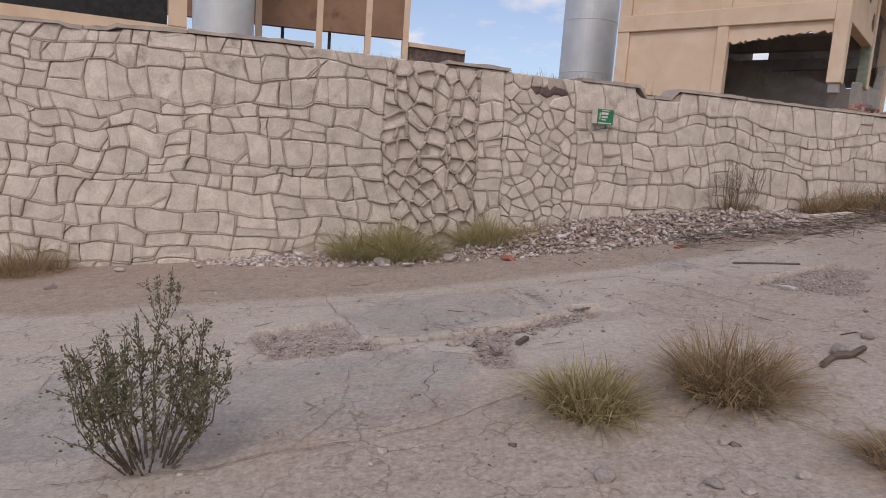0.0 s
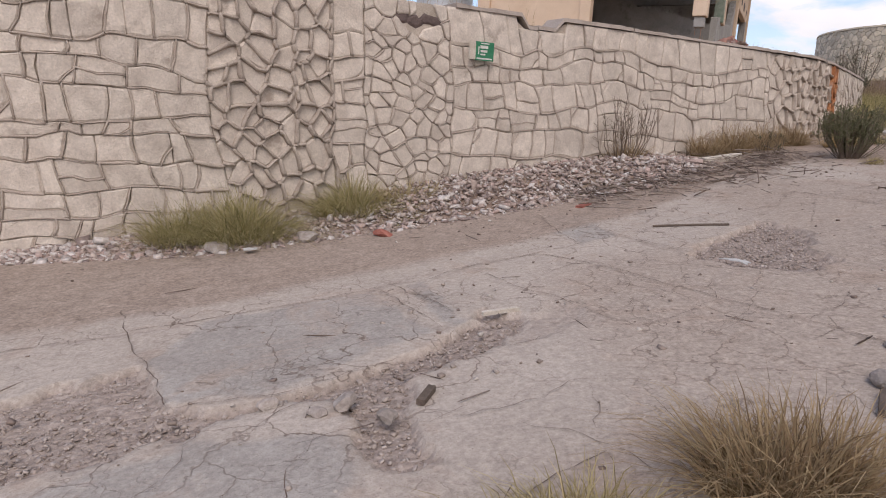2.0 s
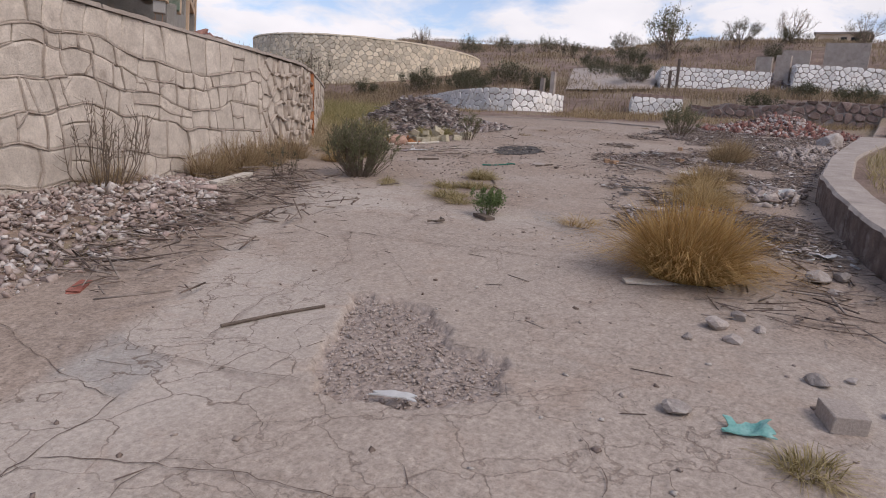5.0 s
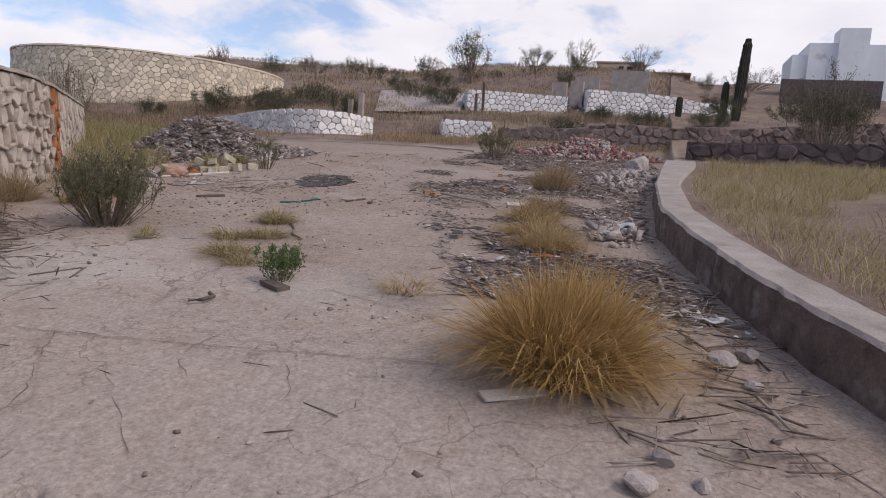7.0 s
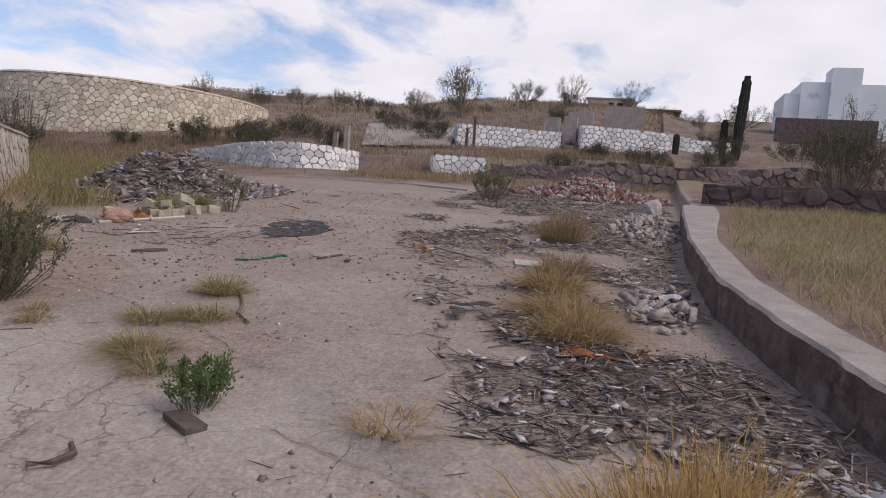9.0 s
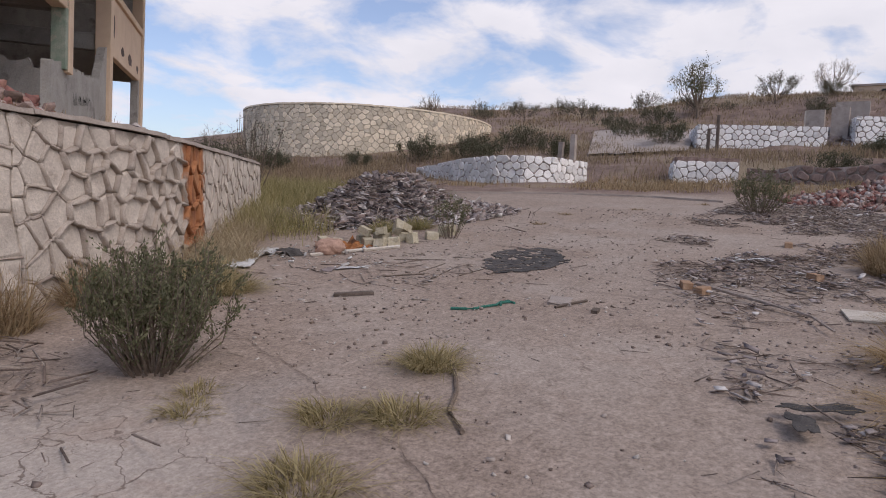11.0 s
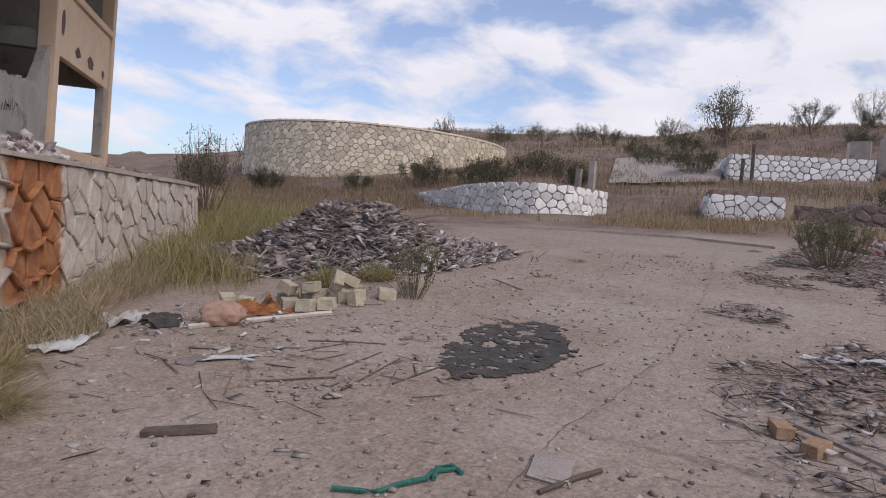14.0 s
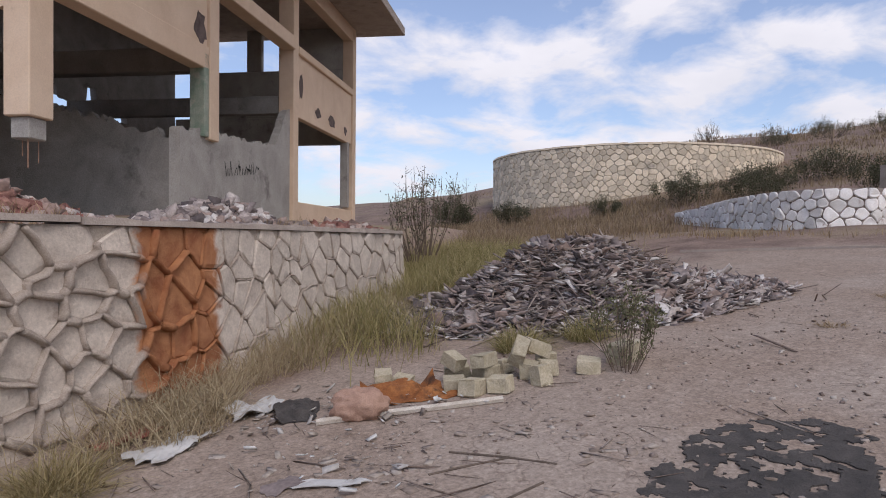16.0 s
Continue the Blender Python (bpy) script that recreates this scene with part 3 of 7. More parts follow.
JOINTS = [
    [(-1.84, 6.05), (-0.49, 6.3), (0.15, 6.46), (0.59, 6.6), (0.97, 6.7), (1.46, 6.99), (1.84, 7.06), (2.5, 7.3)],
    [(0.6, 6.53), (0.69, 6.19), (0.77, 5.93), (0.87, 5.6)],
    [(0.78, 6.55), (0.9, 6.16), (1.01, 5.83)],
    [(2.0, 7.09), (2.37, 6.38), (2.56, 5.83), (2.75, 5.33), (2.92, 4.92), (3.03, 4.62), (3.2, 4.2)],
    [(1.36, 6.86), (1.58, 6.23), (1.68, 6.01), (1.79, 5.66), (1.88, 5.41)],
    [(2.59, 8.74), (2.45, 7.84), (2.44, 7.27)],
    [(2.9, 7.99), (2.89, 7.49), (3.02, 7.02), (3.12, 6.74)],
    [(3.19, 7.58), (3.91, 7.87), (4.66, 7.99), (5.01, 8.12), (5.74, 8.74)],
    [(-2.6, 2.5), (-1.84, 2.7), (-1.05, 2.86), (-0.67, 3.01), (-0.33, 3.08), (0.11, 3.36), (0.49, 3.66), (1.2, 4.05)],
    [(-1.2, 6.72), (-0.78, 5.5), (-0.58, 4.99)],
    [(-0.58, 4.99), (-0.01, 4.97), (0.57, 5.23)],
    [(9.38, 11.49), (9.1, 10.43), (8.94, 9.92), (8.64, 9.45), (8.56, 8.98), (8.2, 8.4)],
    [(5.7, 9.0), (5.86, 7.95), (5.99, 7.4), (6.1, 6.9), (6.24, 6.31)],
    [(6.45, 8.56), (7.01, 8.73), (7.61, 8.81)],
    [(7.3, 7.66), (7.15, 7.17), (7.05, 6.85), (6.92, 6.57)],
    [(8.21, 8.58), (8.02, 7.94)],
    [(11.41, 9.68), (12.18, 9.8), (13.23, 9.85), (14.12, 9.84), (17, 10.4), (22, 11.6)],
    [(12.27, 9.84), (12.37, 9.01), (12.46, 7.99)],
]
CRACKS = [
    [(2.36, 6.21), (2.26, 6.02), (2.13, 5.88)],
    [(2.19, 5.77), (2.11, 5.58), (2.06, 5.44), (2.03, 5.32)],
    [(2.85, 5.92), (2.69, 5.66), (2.62, 5.51), (2.45, 5.41), (2.29, 5.39), (2.12, 5.34), (1.93, 5.27)],
    [(3.52, 5.41), (3.28, 5.21), (3.04, 5.08), (2.88, 5.03)],
    [(3.47, 5.0), (3.29, 4.89), (3.31, 4.76)],
    [(2.86, 5.27), (2.65, 5.25), (2.44, 5.11), (2.19, 5.0)],
    [(2.93, 4.86), (2.79, 4.8), (2.72, 4.81)],
    [(2.38, 5.9), (2.56, 5.83)],
    [(0.97, 6.43), (1.03, 6.16), (1.11, 6.05)],
    [(-0.62, 3.05), (-0.5, 3.5), (-0.55, 4.1), (-0.4, 4.7)],
    [(0.1, 3.36), (-0.05, 3.9), (0.1, 4.5)],
]


def ground_axes(lo, hi, a, b, step):
    fine = np.arange(a, b, step)
    up = [b]
    d = step
    while up[-1] < hi:
        d *= 1.11
        up.append(up[-1] + d)
    dn = [a]
    d = step
    while dn[-1] > lo:
        d *= 1.11
        dn.append(dn[-1] - d)
    return np.r_[dn[:0:-1], fine, up]


gx, gy = ground_axes(-900, 1100, -2.6, 15.0, 0.03), ground_axes(-900, 1100, 2.2, 12.4, 0.03)
GX, GY = np.meshgrid(gx, gy, indexing="ij")
GZ = land(GX, GY)
bare = np.zeros_like(GX)
for i, pl in enumerate(POTHOLES):
    bare = np.maximum(bare, poly_mask(GX, GY, pl, 0.02, 0.07, 11 + i))
crack = np.zeros_like(GX)
for i, pl in enumerate(JOINTS):
    crack = np.maximum(crack, 0.3 * line_mask(GX, GY, pl, 0.026, 0.06, 21 + i) * smooth(0.7 + 1.2 * vnoise(GX * 1.9, GY * 1.9, 81 + i)))
# earth washed along the wall foot, on the right and beyond the yard
wx = np.array([p[0] for p in WALL_PLAN])
wy = np.array([p[1] for p in WALL_PLAN])
wall_y = np.interp(GX, wx, wy)
edge_y = np.interp(GX, [-6, -0.5, 2.4, 6, 9, 12, 16], [6.0, 6.35, 7.6, 10.0, 11.6, 13.2, 15.5]) + 0.25 * vnoise(GX * 1.1, GY * 1.1, 31)
earth = 0.8 * smooth((GY - edge_y) / 0.3) * (GY < wall_y + 1) * smooth((17 - GX) / 2)
earth = np.maximum(earth, smooth((5.25 + 0.25 * vnoise(GX, GY, 37) - GY) / 0.35) * smooth((GX - 4.6) / 1.2) * 0.9)
earth = np.maximum(earth, 0.45 * smooth(vnoise(GX * 0.35 + 7, GY * 0.35, 33) * 1.6))
R_ = 0.95 * GX + 0.3 * GY
earth = np.maximum(earth, 0.75 * smooth((8.2 - GY + 0.4 * vnoise(GX * 1.3, GY * 1.3, 44)) / 0.8) * smooth((GX - 8.6) / 1.0) * smooth((9 - np.abs(GX - 16.5)) / 1))
gravelly = smooth((GX - 6.6 - 0.8 * vnoise(GX * 0.8, GY * 0.8, 91)) / 2.2) * (0.8 + 0.3 * vnoise(GX * 1.4, GY * 1.4, 92))
earth = np.maximum(earth, np.clip(gravelly, 0, 0.95))
scrub = np.maximum(smooth((R_ + 0.6 * vnoise(GX * 0.8, GY * 0.8, 35) - 26.4) / 0.7), smooth((kerb_y(GX) - 0.25 - GY) / 0.2) * (GX > 3))
scrub = np.maximum(scrub, smooth((GY - (13.7 + 0.35 * (GX - 11)) + 0.7 * vnoise(GX, GY, 39)) / 0.8) * (GX > 11.0))
scrub = np.maximum(scrub, smooth((-12 - GX) / 3))
blue = np.zeros_like(GX)
for i, pl in enumerate([[(-0.6, 6.22), (0.58, 6.55), (0.7, 5.95), (0.8, 5.6), (-0.02, 5.05), (-0.55, 5.05), (-0.8, 5.6)], [(0.78, 6.6), (0.95, 6.6), (1.05, 5.7), (0.92, 5.66)],
                        [(2.59, 8.74), (3.0, 8.5), (2.89, 7.49), (2.44, 7.27), (2.45, 7.84)], [(8.72, 10.97), (9.31, 11.32), (9.23, 10.69), (8.85, 9.88), (8.12, 9.59), (8.39, 10.08)], [(8.0, 7.98), (8.05, 7.55), (7.64, 7.28), (7.28, 7.34), (7.71, 7.68)],
                        [(7.14, 7.2), (7.49, 7.21), (7.58, 6.86), (7.36, 6.64), (7.0, 6.66), (7.12, 6.91)],
                        [(-2.5, 4.3), (-1.3, 4.3), (-0.4, 4.6), (0.2, 4.5), (0.2, 3.5), (-0.7, 3.1), (-2.5, 2.9)]]):
    blue = np.maximum(blue, poly_mask(GX, GY, pl, 0.06, 0.05, 51 + i))
apron = poly_mask(GX, GY, [(1.61, 5.93), (1.83, 5.71), (1.57, 5.34), (1.3, 5.2), (1.2, 5.4), (1.46, 5.66)], 0.12, 0.1, 19)
bare = np.maximum(bare, 0.45 * apron)
GZ = GZ - 0.045 * bare - 0.012 * crack
GZ = GZ + bare * 0.008 * vnoise(GX * 16, GY * 16, 61) + 0.006 * vnoise(GX * 1.7, GY * 1.7, 62)
raise_ = 0.33 * smooth((kerb_y(GX) - 0.12 - GY) / 0.12) * smooth((GX - 2.6) / 1.0) * smooth((400 - GX) / 300)
GZ = GZ + raise_
nxg, nyg = GX.shape
idx = np.arange(nxg * nyg).reshape(nxg, nyg)
quads = np.stack([idx[:-1, :-1], idx[1:, :-1], idx[1:, 1:], idx[:-1, 1:]], -1).reshape(-1, 4)
gme = bpy.data.meshes.new("ground")
gme.vertices.add(nxg * nyg)
gme.vertices.foreach_set("co", np.stack([GX, GY, GZ], -1).ravel())
gme.loops.add(quads.size)
gme.loops.foreach_set("vertex_index", quads.ravel().astype(np.int32))
gme.polygons.add(len(quads))
gme.polygons.foreach_set("loop_start", np.arange(0, quads.size, 4, dtype=np.int32))
gme.polygons.foreach_set("use_smooth", np.ones(len(quads), bool))
gme.update(calc_edges=True)
for nm, arr in (("bare", bare), ("crack", crack), ("earth", earth), ("scrub", scrub), ("blue", blue)):
    gme.attributes.new(nm, 'FLOAT', 'POINT').data.foreach_set("value", arr.ravel().astype(np.float32))


def ground_material():
    m = bpy.data.materials.new("cracked_concrete_and_earth")
    m.use_nodes = True
    nt = m.node_tree
    nd, lk = nt.nodes, nt.links
    b = nd["Principled BSDF"]
    b.inputs["Roughness"].default_value = 0.93
    b.inputs["Specular IOR Level"].default_value = 0.2
    tc = nd.new("ShaderNodeTexCoord")

    def tex(scale, detail=6, rough=0.6, dist=0.0):
        n = nd.new("ShaderNodeTexNoise")
        n.inputs["Scale"].default_value, n.inputs["Detail"].default_value = scale, detail
        n.inputs["Roughness"].default_value, n.inputs["Distortion"].default_value = rough, dist
        lk.new(tc.outputs["Object"], n.inputs["Vector"])
        return n.outputs[0]

    def ramp(fac, p0, c0, p1, c1):
        r = nd.new("ShaderNodeValToRGB")
        r.color_ramp.elements[0].position, r.color_ramp.elements[1].position = p0, p1
        r.color_ramp.elements[0].color, r.color_ramp.elements[1].color = (*c0, 1), (*c1, 1)
        lk.new(fac, r.inputs[0])
        return r.outputs[0]

    def mix(fac, a, c, blend='MIX'):
        x = nd.new("ShaderNodeMix")
        x.data_type, x.blend_type = 'RGBA', blend
        for s, v in ((0, fac), (6, a), (7, c)):
            if isinstance(v, tuple):
                x.inputs[s].default_value = (*v, 1)
            elif isinstance(v, float):
                x.inputs[s].default_value = v
            else:
                lk.new(v, x.inputs[s])
        return x.outputs[2]

    def mathn(op, a, c):
        x = nd.new("ShaderNodeMath")
        x.operation = op
        for s, v in ((0, a), (1, c)):
            if isinstance(v, float):
                x.inputs[s].default_value = v
            else:
                lk.new(v, x.inputs[s])
        return x.outputs[0]

    def attr(nm):
        a = nd.new("ShaderNodeAttribute")
        a.attribute_name = nm
        return a.outputs["Fac"]
    n_big, n_mid, n_fine, n_grit = tex(0.55, 5, 0.6, 0.6), tex(2.6, 8, 0.65, 0.3), tex(38, 5, 0.7), tex(150, 3, 0.6)
    col = ramp(n_big, 0.35, (0.39, 0.332, 0.283), 0.65, (0.45, 0.39, 0.336))
    col = mix(mathn('MULTIPLY', n_mid, 0.6), col, (0.475, 0.42, 0.368))
    col = mix(attr("blue"), col, ramp(n_mid, 0.35, (0.325, 0.292, 0.262), 0.65, (0.39, 0.358, 0.325)))
    # dust and stains
    col = mix(ramp(tex(1.3, 9, 0.7, 1.0), 0.52, (0, 0, 0), 0.66, (0.7, 0.7, 0.7)), col, (0.40, 0.315, 0.255))
    earthc = ramp(tex(6, 8, 0.7), 0.3, (0.255, 0.195, 0.155), 0.7, (0.37, 0.292, 0.236))
    col = mix(attr("earth"), col, earthc)
    # fine crazing
    vo = nd.new("ShaderNodeTexVoronoi")
    vo.feature = 'DISTANCE_TO_EDGE'
    vo.inputs["Scale"].default_value = 2.1
    wn = nd.new("ShaderNodeTexNoise")
    wn.inputs["Scale"].default_value, wn.inputs["Detail"].default_value = 3.0, 6
    lk.new(tc.outputs["Object"], wn.inputs["Vector"])
    va = nd.new("ShaderNodeVectorMath")
    va.operation = 'MULTIPLY_ADD'
    va.inputs[1].default_value = (0.5, 0.5, 0.5)
    lk.new(wn.outputs[1], va.inputs[0])
    lk.new(tc.outputs["Object"], va.inputs[2])
    lk.new(va.outputs[0], vo.inputs["Vector"])
    line = ramp(vo.outputs["Distance"], 0.005, (1, 1, 1), 0.013, (0, 0, 0))
    where = ramp(tex(0.55, 4, 0.55), 0.42, (0, 0, 0), 0.54, (1, 1, 1))
    v2 = nd.new("ShaderNodeTexVoronoi")
    v2.feature = 'DISTANCE_TO_EDGE'
    v2.inputs["Scale"].default_value = 4.6
    lk.new(va.outputs[0], v2.inputs["Vector"])
    line2 = mathn('MULTIPLY', ramp(v2.outputs["Distance"], 0.006, (0.8, 0.8, 0.8), 0.018, (0, 0, 0)), ramp(tex(0.9, 4, 0.6), 0.5, (0, 0, 0), 0.62, (1, 1, 1)))
    craze = mathn('MULTIPLY', mathn('MAXIMUM', mathn('MULTIPLY', line, where), line2), mathn('SUBTRACT', 1.0, attr("scrub")))
    craze = mathn('MULTIPLY', craze, mathn('SUBTRACT', 1.0, mathn('MULTIPLY', attr("earth"), 0.8)))
    col = mix(mathn('MULTIPLY', craze, 0.75), col, (0.16, 0.115, 0.09))
    # broken-out gravel
    gv = nd.new("ShaderNodeTexVoronoi")
    gv.inputs["Scale"].default_value = 26
    lk.new(tc.outputs["Object"], gv.inputs["Vector"])
    gcol = mix(gv.outputs["Color"], (0.29, 0.23, 0.195), (0.42, 0.355, 0.31))
    barea = attr("bare")
    col = mix(barea, col, gcol)
    col = mix(mathn('MULTIPLY', attr("crack"), 0.85), col, (0.13, 0.09, 0.07))
    sc = ramp(tex(0.9, 9, 0.7, 0.4), 0.36, (0.14, 0.095, 0.078), 0.62, (0.27, 0.195, 0.155))
    sc = mix(ramp(tex(0.22, 6, 0.6), 0.5, (0, 0, 0), 0.6, (0.7, 0.7, 0.7)), sc, (0.27, 0.215, 0.135))
    col = mix(attr("scrub"), col, sc)
    # grit of both scales
    g = ramp(n_fine, 0.30, (0.60, 0.59, 0.58), 0.70, (1.36, 1.36, 1.36))
    rougher = mathn('ADD', mathn('MULTIPLY', attr("earth"), 0.45), 0.55)
    col = mix(rougher, col, g, 'MULTIPLY')
    col = mix(mathn('MULTIPLY', rougher, 0.6), col, ramp(tex(14, 6, 0.7), 0.33, (0.72, 0.70, 0.68), 0.66, (1.24, 1.24, 1.24)), 'MULTIPLY')
    pep = ramp(n_grit, 0.32, (0.45, 0.4, 0.37), 0.43, (1, 1, 1))
    col = mix(0.5, col, pep, 'MULTIPLY')
    lk.new(col, b.inputs["Base Color"])
    h = mathn('ADD', mathn('MULTIPLY', n_fine, 0.5), mathn('MULTIPLY', n_mid, 0.5))
    h = mathn('ADD', h, mathn('MULTIPLY', mathn('MULTIPLY', gv.outputs["Distance"], barea), -1.6))
    h = mathn('SUBTRACT', h, mathn('MULTIPLY', craze, 0.5))
    bp = nd.new("ShaderNodeBump")
    bp.inputs["Strength"].default_value, bp.inputs["Distance"].default_value = 0.55, 0.02
    lk.new(h, bp.inputs["Height"])
    lk.new(bp.outputs[0], b.inputs["Normal"])
    return m


m_ground = ground_material()
gme.materials.append(m_ground)
ground_ob = tagged(new("ground", gme), "cracked dusty concrete yard running into dry scrub hillside", "ground", kind="structure")


def gz(x, y):
    """Height of the built ground at a place."""
    z = land1(x, y)
    z += 0.33 * float(smooth((kerb_y(x) - 0.12 - y) / 0.12) * smooth((x - 2.6) / 1.0))
    return z


# ---------- the terrace behind the wall ----------
m_terrace = material("dry_terrace_earth", (0.20, 0.14, 0.11), (0.32, 0.24, 0.18), scale=1.5, bump=0.6, fine=20, spots=(0.26, 0.22, 0.13), spot_scale=0.8, spot_cut=0.55)
tv, tf = [], []
cols = 46
rows_t = [0.38, 0.8, 1.6, 3, 5, 8, 12, 18, 26, 36, 60]
for k in range(cols + 1):
    s = 0.2 + (wall_track.len - 0.2) * k / cols
    x, y, nx, ny = wall_track.at(s)
    q = k / cols
    ang = radians(122 - 70 * q ** 2.0)
    for r in rows_t:
        px, py = (x - nx * r, y - ny * r) if r < 1 else (x - nx * 0.8 + math.cos(ang) * (r - 0.8), y - ny * 0.8 + math.sin(ang) * (r - 0.8))
        z = 2.83 + min(0.32, 0.05 * max(r - 0.8, 0)) + 0.06 * float(vnoise(px * 0.9, py * 0.9, 71)) * (r > 1)
        tv.append((px, py, z - (0.0 if r < 40 else 3.0)))
# a bank on the east side down to the open ground
x, y, nx, ny = wall_track.at(wall_track.len)
for j, r in enumerate(rows_t):
    b = tv[cols * len(rows_t) + j]
    px, py = b[0] + 0.22 + 0.03 * r, b[1] + 0.1
    tv.append((px, py, min(b[2], land1(px, py) - 0.05)))
m_ = len(rows_t)
for k in range(cols + 1):
    for j in range(m_ - 1):
        a = k * m_ + j
        tf.append((a, a + m_, a + m_ + 1, a + 1))
terrace = tagged(new("ground_terrace", mesh_from("ground_terrace", tv, tf, m_terrace, smooth=True)), "dry earth terrace held up by the stone wall", "ground", kind="structure")

# ---------- low walls, round tank and hillside ruins ----------
ww_track = Track([(30.9, 26.2), (28.6, 22.4), (27.4, 19.8), (27.3, 18.6), (28.0, 17.7), (30.2, 17.4)])
white_wall = empty("wall_white_planter", "low curved whitewashed stone wall holding back the hill", "stone wall", kind="structure")
stone_wall(white_wall, ww_track, 0, ww_track.len, land1, lambda s: 3.88 + 0.28 * smooth(s / 7), 0.4, 0.34, 0.24, m_white, m_white_far, m_wjoint, m_wjoint, 12,
           parts=300, ridge=0, gap=0.015, bulge=0.03)
ww2_track = Track([(30.9, 14.5), (28.85, 13.75), (29.4, 11.8)])
white_block = empty("wall_white_stub", "short broken whitewashed stone wall with bare brick top", "stone wall", kind="structure")
stone_wall(white_block, ww2_track, 0, ww2_track.len, land1, lambda s: 4.15, 0.6, 0.34, 0.2, m_white, m_white_far, m_wjoint, m_wjoint, 13, ridge=0, gap=0.012, bulge=0.03)
cap_strip(white_block, ww2_track, 0, ww2_track.len, lambda s: 4.15, 0.5, -0.04, 0.12, m_rubstone, 6, "broken_top")
uw_track = Track([(46.5, 18.2), (43.2, 16.9), (45.3, 11.0)])
upper_wall = empty("wall_white_upper", "whitewashed stone wall up on the scrub hillside", "stone wall", kind="structure")
stone_wall(upper_wall, uw_track, 0, uw_track.len, land1, lambda s: 7.25, 0.4, 0.38, 0.27, m_white, m_white_far, m_wjoint, m_wjoint, 14, parts=200, ridge=0, gap=0.022, bulge=0.03)
uw2_track = Track([(46.5, 10.2), (45.2, 9.8), (47.5, 4.2), (48.6, 1.0)])
upper_wall2 = empty("wall_white_upper_2", "whitewashed stone wall with broken concrete corner on the hillside", "stone wall", kind="structure")
stone_wall(upper_wall2, uw2_track, 0, uw2_track.len, land1, lambda s: 7.75 - 0.25 * smooth((s - 6) / 3), 0.4, 0.38, 0.27, m_white, m_white_far, m_wjoint, m_wjoint, 15, parts=200, ridge=0, gap=0.022, bulge=0.03)
rw_track = Track([(29.5, 11.6), (29.0, 8), (29.3, 3), (29.9, -6)])
rough_wall = empty("wall_rubble", "low tumbled wall of red-brown field stones", "stone wall", kind="structure")
stone_wall(rough_wall, rw_track, 0, rw_track.len, land1, lambda s: 3.95 + 0.05 * s + 0.12 * float(vnoise(s * 1.3, 0, 3)), 0.5, 0.36, 0.28, m_rubstone, m_rubstone, m_wjoint, m_wjoint, 16, parts=150, ridge=0, gap=0.03, bulge=0.09)
dk_track = Track([(21.2, 4.6), (20.6, 2), (20.0, -0.3), (19.4, -4), (19.0, -12)])
# Dark wall stone; also colours the shade of wall hollow and render holes.
m_dkstone = material("dark_stone_and_hole_shade", (0.075, 0.055, 0.05), (0.16, 0.12, 0.11), rand="island", rand_amt=0.35, scale=4, bump=0.6, fine=40)
dark_wall = empty("wall_dark_stone", "dark rough stone retaining wall above the dry grass bed", "stone wall", kind="structure")
stone_wall(dark_wall, dk_track, 0, dk_track.len, gz, lambda s: 3.2 + 0.02 * s, 0.5, 0.42, 0.3, m_dkstone, m_dkstone, m_dkstone, m_dkstone, 17, parts=120, ridge=0, gap=0.025, bulge=0.06)

TANK_C, TANK_R, TANK_TOP = (43.3, 40.3), 8.9, 7.85
tank_pts = [(TANK_C[0] + TANK_R * math.cos(a), TANK_C[1] + TANK_R * math.sin(a)) for a in np.linspace(radians(60), radians(420), 73)]
tank_track = Track(tank_pts)
tank = empty("stone_tank", "large round buff stone water tank on the hill", "water tank")
stone_wall(tank, tank_track, 0, tank_track.len, lambda x, y: 4.6, lambda s: TANK_TOP, 0.5, 0.46, 0.27, m_tank, m_tank_far, m_tjoint, m_tjoint, 18,
           parts=300, near=tank_track.len * 165 / 360, ridge=0, gap=0.019, bulge=0.025)
lid = Soup()
ringn = 72
lid.v = [(*TANK_C, TANK_TOP - 0.3)] + [(TANK_C[0] + (TANK_R - 0.1) * math.cos(2 * math.pi * k / ringn), TANK_C[1] + (TANK_R - 0.1) * math.sin(2 * math.pi * k / ringn), TANK_TOP - 0.3) for k in range(ringn)]
lid.f = [(0, 1 + k, 1 + (k + 1) % ringn) for k in range(ringn)]
lid.k = [0] * ringn
lid.make("tank_floor", m_concrete, tank)
cap_strip(tank, tank_track, 0, tank_track.len, lambda s: TANK_TOP, 0.5, 0.04, 0.1, m_tank_far, 8, "rim")

